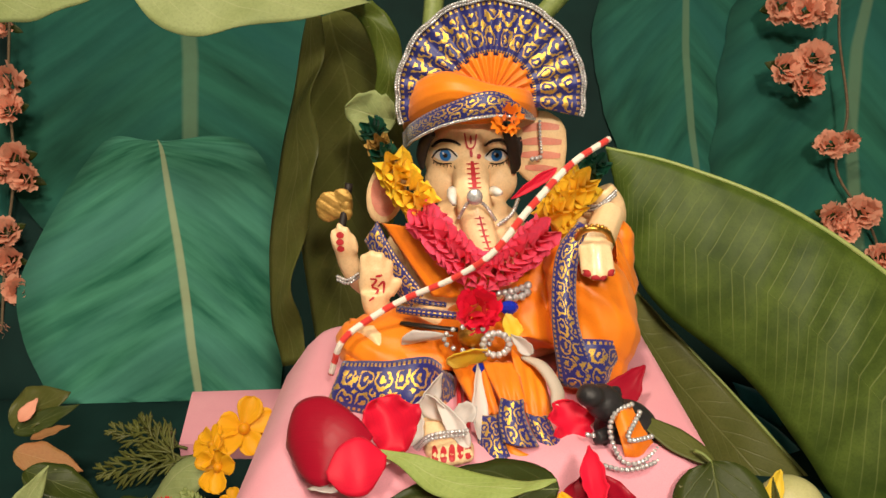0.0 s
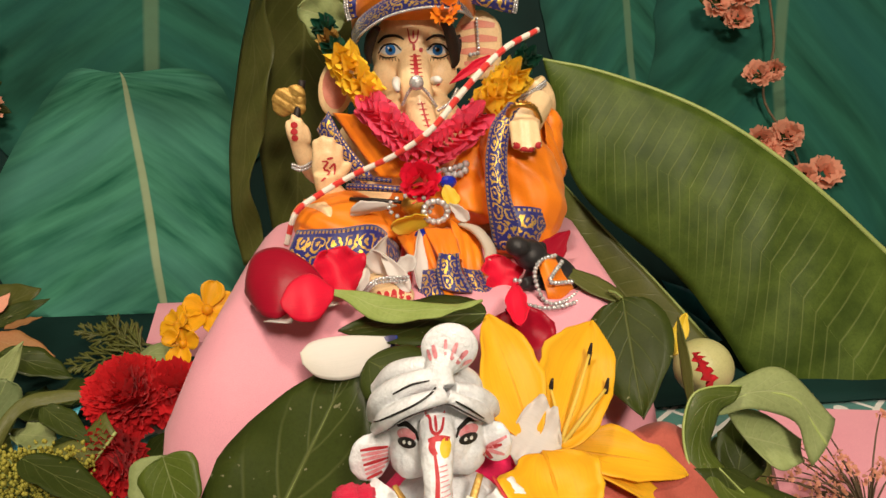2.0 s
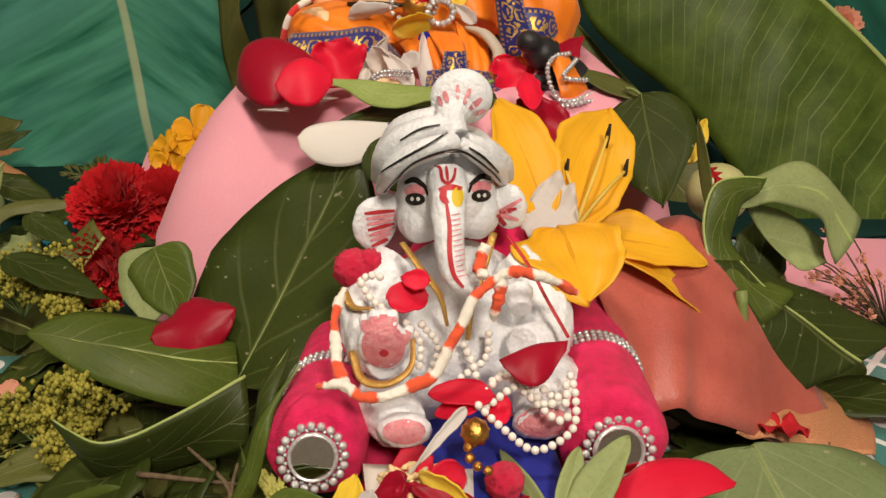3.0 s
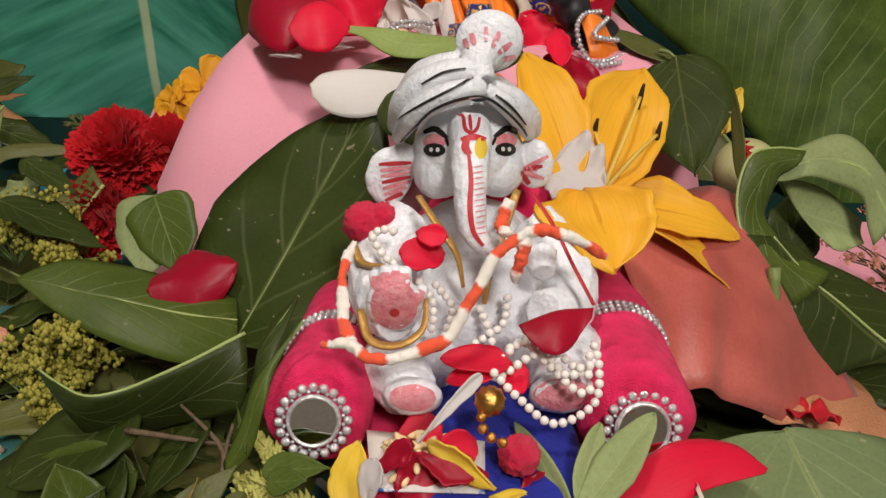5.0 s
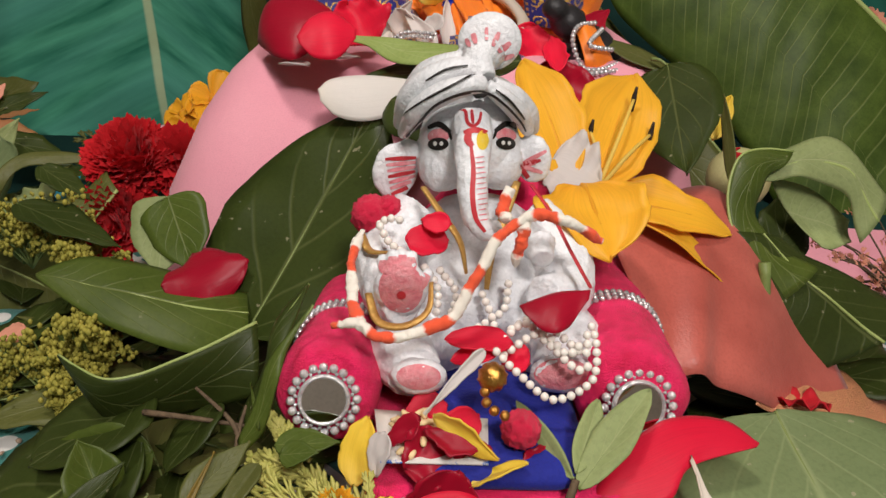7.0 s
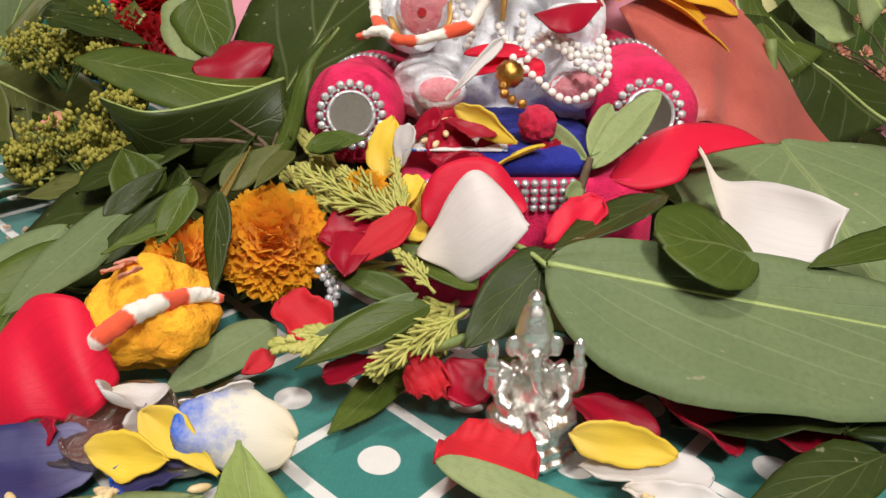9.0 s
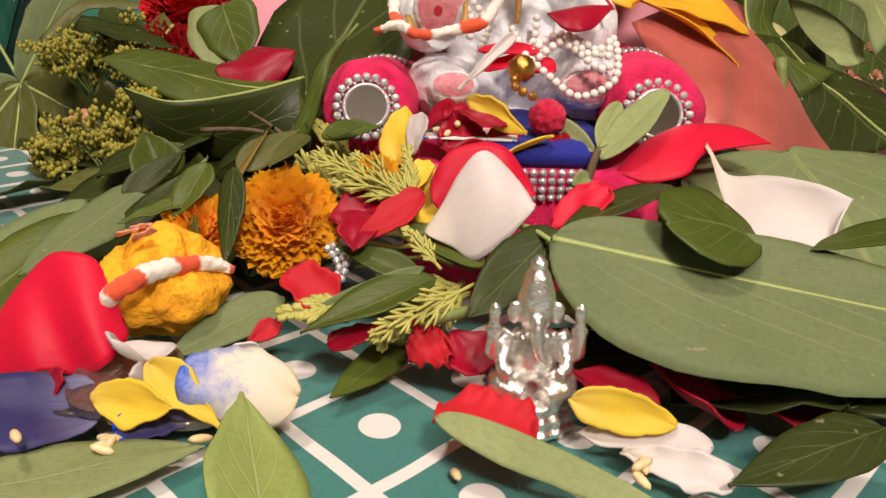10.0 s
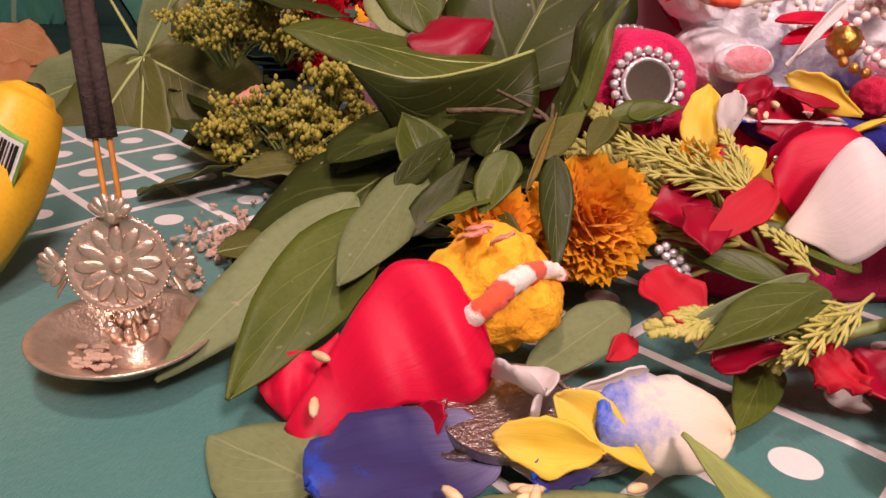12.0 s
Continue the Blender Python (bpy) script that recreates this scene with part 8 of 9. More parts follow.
lf((0.137, 0.262, 0.0676), (0.1351, 0.285, 0.1031), (0.1381, 0.27, 0.0867), L_OLIVE, "folded green leaf behind the dark leaf", p=0.6, q=0.6)

# curled leaf with a pale underside
strip("curled_leaf", [(0.1296, 0.238, 0.0815), (0.1478, 0.243, 0.0908), (0.1686, 0.246, 0.0941), (0.1919, 0.24, 0.0719)], [(0.1363, 0.232, 0.0802), (0.1515, 0.234, 0.0819), (0.1715, 0.235, 0.074), (0.1774, 0.228, 0.0566)], L_PALE, "curled pale leaf with its underside showing", 0.12, 0.0006, 3, mid=M_RIB, rib_size=0.0008, nu=24)
strip("curled_leaf", [(0.147, 0.236, 0.0919), (0.1262, 0.232, 0.0924), (0.1192, 0.224, 0.077), (0.1238, 0.212, 0.0583), (0.1395, 0.205, 0.0418)], [(0.1425, 0.232, 0.087), (0.1354, 0.23, 0.0812), (0.1329, 0.226, 0.0693), (0.1397, 0.22, 0.0596), (0.1558, 0.215, 0.0517)], L_MID, "green leaf rolled into an open ring", 0.12, 0.0006, 3, rib=M_RIB, rib_size=0.0008, nu=30)
strip("curled_leaf", [(0.1215, 0.216, 0.0661), (0.1365, 0.205, 0.0444), (0.1404, 0.2, 0.0323), (0.1536, 0.195, 0.0171)], [(0.1416, 0.222, 0.061), (0.158, 0.22, 0.0526), (0.1823, 0.218, 0.0411), (0.2038, 0.215, 0.0302)], L_DARK, "dark green lower part of the curled leaf", 0.06, 0.001, 2, mid=M_RIB, rib_size=0.0008, nu=24)
strip("curled_leaf", [(0.1433, 0.243, 0.0789), (0.1619, 0.245, 0.0735), (0.1801, 0.243, 0.0607)], [(0.1622, 0.232, 0.0549), (0.1692, 0.233, 0.0515), (0.1789, 0.236, 0.0536)], L_PALE, "pale inner fold of the curled leaf", -0.12, 0.0004, 2, nu=18)
lf((0.1492, 0.235, 0.0443), (0.162, 0.26, 0.0667), (0.1719, 0.25, 0.0546), L_DARK, "dark leaf inside the curled leaf ring", p=0.5, q=0.5)
thing("plant_stem", sweep(bmesh.new(), [(0.1295, 0.205, 0.0583), (0.1317, 0.198, 0.0327), (0.1332, 0.19, 0.0068)], [0.0022, 0.0018], 12, 10), M_STEM, "upright green stem before the coral cloth", "stem")
petal((0.1276, 0.172, 0.0193), (0.1445, 0.168, 0.0203), (0.1317, 0.162, 0.0225), P_FLAME, "red petal lying on the glitter cloth", cup=0.3, wave=0.2)

# leaves behind and beside the carnations
strip("curled_leaf", [(-0.1947, 0.272, 0.0502), (-0.1822, 0.29, 0.0657), (-0.1666, 0.298, 0.0668), (-0.1491, 0.3, 0.0645)], [(-0.19, 0.268, 0.0374), (-0.1809, 0.285, 0.0599), (-0.1648, 0.292, 0.0627), (-0.1509, 0.298, 0.0622)], L_OLIVE, "olive leaf curled round a gap beside the carnations", 0.1, 0.0005, 2, nu=20)
strip("curled_leaf", [(-0.1951, 0.268, 0.0376), (-0.1692, 0.262, 0.0371), (-0.1455, 0.262, 0.0422), (-0.1301, 0.272, 0.0583)], [(-0.194, 0.275, 0.0482), (-0.1707, 0.27, 0.049), (-0.1508, 0.274, 0.0548), (-0.138, 0.285, 0.0626)], L_OLIVE, "olive leaf curled round a gap beside the carnations", 0.12, 0.0008, 2, rib=M_RIB, rib_size=0.0008, nu=24)
petal((-0.1938, 0.3, 0.0419), (-0.1694, 0.295, 0.0424), (-0.1841, 0.305, 0.0466), L_PALE, "crumpled pale leaf scrap in the gap", name="leaf_scrap", category="leaf", group="", cup=0.3, wave=0.3)
for a, b, c, m, lab in (((-0.253, 0.4, 0.0502), (-0.2147, 0.4, 0.0368), (-0.2378, 0.41, 0.0524), L_DRY, "dry orange brown leaf lying on the heap"), ((-0.2711, 0.43, 0.0539), (-0.2353, 0.44, 0.0671), (-0.2602, 0.45, 0.0712), L_OLIVE, "olive leaf at the edge of the heap"), ((-0.2631, 0.42, 0.0511), (-0.2262, 0.43, 0.0638), (-0.243, 0.42, 0.0504), L_DARK, "dark leaf at the edge of the heap"),
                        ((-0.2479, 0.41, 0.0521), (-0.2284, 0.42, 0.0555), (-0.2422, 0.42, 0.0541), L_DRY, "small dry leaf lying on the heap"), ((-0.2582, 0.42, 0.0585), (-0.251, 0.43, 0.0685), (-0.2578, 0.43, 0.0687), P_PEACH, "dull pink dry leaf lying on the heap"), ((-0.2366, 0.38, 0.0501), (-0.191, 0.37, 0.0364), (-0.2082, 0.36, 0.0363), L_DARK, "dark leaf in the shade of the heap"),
                        ((-0.2241, 0.33, 0.0433), (-0.211, 0.36, 0.0658), (-0.2099, 0.35, 0.0497), L_PALE, "bright green upright leaf at the heap"), ((-0.1955, 0.35, 0.0319), (-0.1658, 0.37, 0.039), (-0.1763, 0.34, 0.0345), L_DARK, "dark leaf in the shade of the heap"), ((-0.1474, 0.34, 0.0333), (-0.1751, 0.36, 0.035), (-0.1612, 0.345, 0.0304), L_MID, "green leaf near the carnations"),
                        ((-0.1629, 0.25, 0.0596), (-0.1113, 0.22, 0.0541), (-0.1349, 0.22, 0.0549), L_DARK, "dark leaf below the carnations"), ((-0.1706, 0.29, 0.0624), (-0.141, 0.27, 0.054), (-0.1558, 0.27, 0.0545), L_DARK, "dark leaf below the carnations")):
    lf(a, b, c, m, lab, fold=0.1, wave=0.08)
strip("striped_bud", [(-0.1764, 0.4, 0.017), (-0.1619, 0.41, 0.0356), (-0.1393, 0.41, 0.0405)], [(-0.1576, 0.38, 0.0214), (-0.1431, 0.385, 0.0326), (-0.1333, 0.4, 0.0402)], L_PALE, "cream striped leaf sheath beside the yellow flowers", 0.2, 0.0004, 6, nu=18, nv=9)
# lobed leaf
lobed = thing("lobed_leaf", label="large lobed fig leaf with pale veins standing behind", category="leaf", group="leaves on the table")
hub = Vector((-0.2137, 0.285, 0.0265))
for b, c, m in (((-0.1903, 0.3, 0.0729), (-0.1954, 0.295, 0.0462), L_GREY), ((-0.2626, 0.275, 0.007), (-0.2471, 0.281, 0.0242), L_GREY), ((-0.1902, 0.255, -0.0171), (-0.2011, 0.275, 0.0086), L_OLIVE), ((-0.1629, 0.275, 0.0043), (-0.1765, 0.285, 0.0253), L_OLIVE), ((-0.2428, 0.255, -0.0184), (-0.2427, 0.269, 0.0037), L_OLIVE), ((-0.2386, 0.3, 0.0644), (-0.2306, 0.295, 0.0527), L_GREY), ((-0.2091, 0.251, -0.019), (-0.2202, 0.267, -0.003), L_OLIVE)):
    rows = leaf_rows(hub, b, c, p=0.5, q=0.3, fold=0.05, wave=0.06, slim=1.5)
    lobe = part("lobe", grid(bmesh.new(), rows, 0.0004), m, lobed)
    part("vein", sweep(bmesh.new(), [r[4] for r in rows][::3], [0.0012, 0.0004], 12, 5), M_RIB, lobe)
for a, b, c in (((-0.2907, 0.3, 0.0328), (-0.2538, 0.29, 0.0224), (-0.278, 0.31, 0.0423)), ((-0.2838, 0.28, 0.0157), (-0.2534, 0.28, 0.0139), (-0.2656, 0.27, 0.0054))):
    lf(a, b, c, L_DRY, "dry orange brown leaf behind the banana", wave=0.15)

# heap on the cloth beside the seat
for a, b, c, m, lab, kw in (((-0.0996, 0.098, 0.0278), (-0.1354, 0.052, 0.0039), (-0.127, 0.08, 0.0207), L_GREY, "long matt green leaf reaching to the incense stand", {"fold": -0.12, "p": 0.6, "q": 0.7}), ((-0.0949, 0.09, 0.0272), (-0.1181, 0.04, 0.0079), (-0.1202, 0.066, 0.0192), L_MID, "long green leaf with sunken veins", {"fold": 0.1, "p": 0.6, "q": 0.7}),
                            ((-0.0841, 0.11, 0.0308), (-0.0998, 0.06, 0.0216), (-0.1033, 0.078, 0.0275), L_GREY, "matt green leaf folded over the heap", {"fold": -0.1, "p": 0.6, "q": 0.6}), ((-0.0831, 0.112, 0.0294), (-0.0893, 0.118, 0.0436), (-0.0933, 0.108, 0.0327), L_MID, "small curled green leaf standing up", {"fold": 0.5}),
                            ((-0.0789, 0.135, 0.0315), (-0.1344, 0.11, 0.0011), (-0.1269, 0.15, 0.0208), L_DARK, "broad dark leaf lying flat on the cloth", {"p": 0.5, "q": 0.5}), ((-0.0542, 0.086, 0.042), (-0.0541, 0.07, 0.0206), (-0.0499, 0.077, 0.0321), L_DARK, "dark leaf hanging over the marigold", {"fold": -0.1, "slim": 0.9}),
                            ((-0.0637, 0.095, 0.0401), (-0.0704, 0.082, 0.0281), (-0.0608, 0.086, 0.0336), L_MID, "small green leaf beside the marigold", {"fold": 0.2}), ((-0.0662, 0.09, 0.0321), (-0.0829, 0.078, 0.0287), (-0.0767, 0.088, 0.0311), L_MID, "small green leaf beside the marigold", {"fold": 0.2, "wave": 0.1}), ((-0.0687, 0.095, 0.0359), (-0.0653, 0.1, 0.0411), (-0.0677, 0.097, 0.0394), L_PALE, "tiny bright green leaf tip", {}),
                            ((-0.0597, 0.09, 0.0322), (-0.0508, 0.11, 0.0462), (-0.0551, 0.098, 0.0367), L_BRONZE, "narrow bronze leaf curling over the marigold", {"fold": 0.3}), ((-0.0385, 0.105, 0.0463), (-0.0462, 0.09, 0.0413), (-0.0461, 0.1, 0.0446), L_OLIVE, "small olive leaf above the marigold", {"fold": 0.3}), ((-0.0664, 0.085, 0.0284), (-0.0606, 0.07, 0.024), (-0.061, 0.076, 0.0293), L_OLIVE, "narrow leaf lying on the marigold", {}),
                            ((-0.0412, 0.12, 0.0456), (-0.0448, 0.13, 0.0539), (-0.0423, 0.125, 0.0504), L_MID, "narrow leaf beside the velvet bolster", {}), ((-0.0337, 0.108, 0.0464), (-0.0235, 0.106, 0.0492), (-0.0298, 0.1, 0.0437), L_MID, "small green leaf under the velvet bolster", {"cup": 0.2, "slim": 0.45}),
                            ((-0.0901, 0.1, 0.0295), (-0.0764, 0.115, 0.0385), (-0.0819, 0.105, 0.0295), L_DARK, "dark leaf deep in the heap", {}), ((-0.0868, 0.085, 0.0224), (-0.0723, 0.105, 0.0356), (-0.0765, 0.09, 0.0263), L_DARK, "dark leaf deep in the heap", {}), 
                            ((-0.0991, 0.0228, 0.003), (-0.1206, 0.0352, 0.003), (-0.1122, 0.045, 0.005), L_GREY, "matt green leaf lying flat under the red petal", {"p": 0.5, "q": 0.6}), ((-0.0394, 0.0677, 0.014), (-0.0633, 0.0506, 0.006), (-0.0475, 0.0523, 0.007), L_GREY, "oval matt green leaf before the turmeric lump", {"p": 0.55, "q": 0.7, "fold": 0.1}),
                            ((-0.0258, -0.0149, 0.01), (-0.0393, 0.0248, 0.013), (-0.0199, 0.0018, 0.006), L_LIGHT, "pointed green leaf lying towards the viewer", {"p": 0.5, "q": 0.9, "fold": 0.15}), ((-0.086, 0.0032, 0.004), (-0.0458, 0.02, 0.004), (-0.0622, 0.0009, 0.003), L_PALE, "green leaf lying flat at the cloth", {"p": 0.5, "q": 0.7}),
                            ((-0.0006, 0.0201, 0.012), (0.0484, -0.0006, 0.003), (0.0189, 0.0058, 0.004), L_PALE, "narrow matt leaf before the silver statuette", {"p": 0.5, "q": 0.8, "fold": 0.1, "slim": 0.55}), ((-0.0082, 0.0631, 0.005), (-0.0238, 0.0384, 0.004), (-0.0115, 0.0466, 0.003), L_MID, "green leaf under the blue stained petal", {"p": 0.5, "q": 0.7}),
                            ((0.0583, 0.088, 0.0394), (0.0276, 0.072, 0.0311), (0.0436, 0.068, 0.0352), L_DARK, "dark glossy leaf behind the broad leaf", {"fold": 0.15}), ((0.0266, 0.066, 0.0343), (0.0057, 0.046, 0.0207), (0.0085, 0.06, 0.0315), L_DARK, "dark leaf behind the silver statuette", {"p": 0.5, "q": 0.6}),
                            ((0.0097, 0.068, 0.0237), (-0.0117, 0.08, 0.0297), (0.0022, 0.064, 0.0228), L_MID, "small green leaf under the white petal", {"cup": 0.4}), ((-0.0054, 0.068, 0.0209), (-0.0268, 0.076, 0.0246), (-0.0172, 0.068, 0.02), L_MID, "small green leaf on the evergreen sprig", {"cup": 0.3}), ((-0.0018, 0.06, 0.0234), (-0.0312, 0.046, 0.0155), (-0.0162, 0.044, 0.0172), L_MID, "narrow green leaf on the evergreen sprig", {"fold": 0.3}),
                            ((0.1114, 0.142, 0.0368), (0.1176, 0.06, 0.0115), (0.1599, 0.115, 0.0283), L_GREY, "broad matt green leaf with pale veins behind", {"p": 0.45, "q": 0.55, "fold": 0.06, "nu": 26, "slim": 0.95}), ((0.072, 0.06, 0.0355), (0.0475, 0.057, 0.0429), (0.0554, 0.046, 0.0361), L_MID, "round green leaf under the white petal", {"p": 0.5, "q": 0.3, "slim": 1.0}),
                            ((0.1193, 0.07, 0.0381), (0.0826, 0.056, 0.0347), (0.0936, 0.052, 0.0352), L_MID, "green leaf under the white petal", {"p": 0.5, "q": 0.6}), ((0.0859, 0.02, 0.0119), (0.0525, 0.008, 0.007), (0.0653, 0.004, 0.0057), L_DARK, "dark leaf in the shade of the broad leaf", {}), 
                            ((-0.0574, 0.1, 0.0376), (-0.0427, 0.115, 0.0456), (-0.046, 0.105, 0.0381), L_OLIVE, "olive leaf above the marigold", {"fold": 0.2}), ((-0.0362, 0.115, 0.0441), (-0.0187, 0.112, 0.0477), (-0.0268, 0.105, 0.0411), L_MID, "green leaf below the velvet bolster", {"cup": 0.2, "slim": 0.45}),
                            ):
    lf(a, b, c, m, lab, **kw)
lf((0.0245, 0.058, 0.0345), (0.138, 0.040, 0.020), (0.0498, 0.03, 0.0159), L_GREY, "broad matt green leaf beside the silver statuette", p=0.45, q=0.5, fold=0.04, wave=0.02, nu=28, nv=13, lopsided=0.42, slim=1.0, stalk=(0.017, 0.079, 0.0308), rib_mat=M_RIB)
thing("twig", sweep(bmesh.new(), [(-0.0086, 0.052, 0.0159), (-0.0015, 0.052, 0.0171), (0.0074, 0.052, 0.0198)], [0.0012, 0.0014], 10, 8), M_STEM, "short green twig under the evergreen sprig", "twig", "twigs")
for pts in ([(-0.0775, 0.135, 0.0401), (-0.0616, 0.13, 0.0418), (-0.0471, 0.13, 0.0392)], [(-0.0478, 0.125, 0.0359), (-0.0514, 0.13, 0.041), (-0.0633, 0.14, 0.0452)], [(-0.048, 0.12, 0.0365), (-0.0489, 0.128, 0.0389), (-0.0479, 0.135, 0.0427)]):
    thing("twig", sweep(bmesh.new(), pts, [0.001, 0.0005], 10, 6), M_BARK, "thin bare brown twig in the leaf heap", "twig", "twigs")

lf((-0.0795, 0.15, 0.0367), (-0.1095, 0.128, 0.0262), (-0.0742, 0.128, 0.036), L_DARK, "broad dark leaf low in the heap", p=0.5, q=0.5, fold=0.08, nu=22, slim=0.95)
lf((-0.0753, 0.1318, 0.0286), (-0.1085, 0.1343, 0.0196), (-0.1011, 0.1391, 0.0336), L_MID, "green leaf curling up at the edge of the heap", p=0.5, q=0.5, fold=0.10, nu=20, slim=0.9)
lf((-0.0581, 0.14, 0.0396), (-0.067, 0.118, 0.032), (-0.0531, 0.122, 0.0413), L_DARK, "dark leaf low in the heap", p=0.5, q=0.6, fold=0.10, nu=18)

for a, b, c in ([(-0.002, 0.124, 0.0465), (0.0094, 0.126, 0.0495), (0.0036, 0.13, 0.0508)], [(0.0094, 0.118, 0.0453), (0.0177, 0.12, 0.0508), (0.0107, 0.122, 0.0509)], [(0.0242, 0.13, 0.0624), (0.0319, 0.128, 0.0622), (0.0266, 0.124, 0.0607)]):
    petal(a, b, c, P_PINKRED, "small crimson petal before the statue's feet", group="red petals on the small statue", cup=0.25, p=0.5, q=0.4, rag=0.08)

for a, b, c in ([(-0.0016, 0.106, 0.044), (0.0101, 0.11, 0.0476), (0.0032, 0.114, 0.0521)], [(0.0122, 0.104, 0.0414), (0.0205, 0.112, 0.0461), (0.0141, 0.112, 0.0486)], [(0.0283, 0.104, 0.043), (0.038, 0.112, 0.0449), (0.0343, 0.114, 0.0462)]):
    petal(a, b, c, P_ROSE, "crumpled deep red petal on the cushion", group="red petals on the small statue", cup=0.35, p=0.5, q=0.4, wave=0.12)

lf((-0.0045, 0.062, 0.0255), (-0.0331, 0.0559, 0.0145), (-0.0215, 0.057, 0.016), L_GREY, "pale matt leaf lying over the evergreen sprigs", p=0.55, q=0.6, fold=0.15, nu=16)
lf((-0.0076, 0.075, 0.0185), (-0.027, 0.0817, 0.0206), (-0.0188, 0.0743, 0.0192), L_GREY, "pale matt leaf lying over the evergreen sprigs", p=0.55, q=0.6, fold=0.15, nu=16)
lf((0.0081, 0.0744, 0.0201), (-0.011, 0.0797, 0.0291), (-0.0046, 0.0731, 0.0245), L_GREY, "pale matt leaf lying over the evergreen sprigs", p=0.55, q=0.6, fold=0.15, nu=16)

# sage-like sprig at the seat
sage = thing("sage_sprig", label="grey green leafy sprig leaning on the velvet seat", category="sprig")
part("stalk", sweep(bmesh.new(), [(0.0373, 0.096, 0.0337), (0.0397, 0.098, 0.0418), (0.0412, 0.1, 0.0458)], [0.0013, 0.0010], 12, 6), M_BARK, sage)
for a, b, c in (((0.041, 0.102, 0.0444), (0.0291, 0.128, 0.0498), (0.0341, 0.112, 0.0439)), ((0.0418, 0.103, 0.0456), (0.0504, 0.122, 0.0545), (0.0416, 0.112, 0.0514)), ((0.0422, 0.1, 0.0427), (0.064, 0.121, 0.0589), (0.0557, 0.104, 0.0479)), ((0.0389, 0.097, 0.039), (0.0337, 0.092, 0.0377), (0.0347, 0.095, 0.0413))):
    rows = leaf_rows(a, b, c, p=0.6, q=0.7, fold=0.18, slim=0.8, nu=14, nv=9)
    bl = part("leaf_blade", grid(bmesh.new(), rows, 0.0004), L_PALE, sage)
    part("midrib", sweep(bmesh.new(), [r[4] for r in rows][::3], [0.0006, 0.0002], 8, 5), M_STEM, bl)

# petals round the seat and on the cloth
strip("petal", [(0.0474, 0.104, 0.038), (0.0573, 0.114, 0.0446), (0.0708, 0.122, 0.0482), (0.0863, 0.122, 0.0477), (0.0943, 0.116, 0.0446)], [(0.0479, 0.102, 0.0379), (0.0561, 0.1, 0.0371), (0.0661, 0.101, 0.0381), (0.0729, 0.108, 0.0436), (0.0926, 0.114, 0.0445)], P_PINKRED, "wide pink red petal lying on the broad leaf", 0.08, 0.0006, 2, nu=28, nv=12, category="petal", group="loose petals")
strip("petal", [(-0.0048, 0.076, 0.0295), (-0.0004, 0.078, 0.0359), (0.0038, 0.079, 0.0443), (0.0089, 0.0795, 0.0495), (0.0148, 0.08, 0.0454), (0.0196, 0.078, 0.0402)], [(-0.0039, 0.074, 0.0289), (0.0016, 0.072, 0.0273), (0.0077, 0.07, 0.0244), (0.0151, 0.07, 0.0301), (0.0204, 0.071, 0.0358), (0.0228, 0.073, 0.0386)], P_WHITE, "white petal standing before the velvet seat", 0.07, 0.0006, 2, nu=28, nv=14, category="petal", group="loose petals")
strip("petal", [(-0.0034, 0.09, 0.0387), (0.0005, 0.092, 0.0456), (0.0085, 0.093, 0.0483), (0.0157, 0.092, 0.0471), (0.0224, 0.09, 0.0385)], [(-0.0032, 0.086, 0.0341), (0.0026, 0.085, 0.0281), (0.0098, 0.084, 0.0285), (0.017, 0.084, 0.0316), (0.0227, 0.086, 0.0362)], P_PINKRED, "wide crimson petal standing behind the white petal", 0.06, 0.0006, 2, nu=24, nv=12, category="petal", group="loose petals")
strip("petal", [(0.0735, 0.1093, 0.0462), (0.077, 0.1, 0.0396), (0.0844, 0.094, 0.0411), (0.0884, 0.088, 0.0423), (0.0931, 0.078, 0.0435), (0.0984, 0.0727, 0.0417)], [(0.0733, 0.1085, 0.0448), (0.0736, 0.088, 0.0351), (0.0706, 0.07, 0.033), (0.0762, 0.0658, 0.0305), (0.0889, 0.0641, 0.0290), (0.0955, 0.07, 0.0387)], P_WHITE, "white curled petal with a blue edge on the leaf", -0.10, 0.0005, 2, nu=30, nv=14, category="petal", group="loose petals")
strip("petal", [(0.0724, 0.0665, 0.0323), (0.077, 0.0658, 0.0305), (0.0831, 0.0645, 0.029)], [(0.0729, 0.066, 0.0315), (0.0771, 0.065, 0.0297), (0.0828, 0.064, 0.0285)], P_BLUE, "thin blue dyed rim of the white petal", 0.05, nu=14, nv=5, category="petal", group="loose petals")
strip("petal", [(-0.107, 0.0361, 0.0045), (-0.1033, 0.0404, 0.0102), (-0.0979, 0.046, 0.018), (-0.0933, 0.0506, 0.0247), (-0.088, 0.0539, 0.0298), (-0.0799, 0.0537, 0.0297), (-0.076, 0.0518, 0.0269)], [(-0.1019, 0.033, 0.0006), (-0.0932, 0.0357, 0.0042), (-0.0857, 0.0388, 0.0085), (-0.078, 0.0384, 0.0081), (-0.0716, 0.0398, 0.0101), (-0.0693, 0.044, 0.0159), (-0.0719, 0.0483, 0.0219)], P_PINKRED, "large bright red rose petal before the turmeric lump", 0.09, 0.0014, 3, nu=40, nv=18, category="petal", group="loose petals")
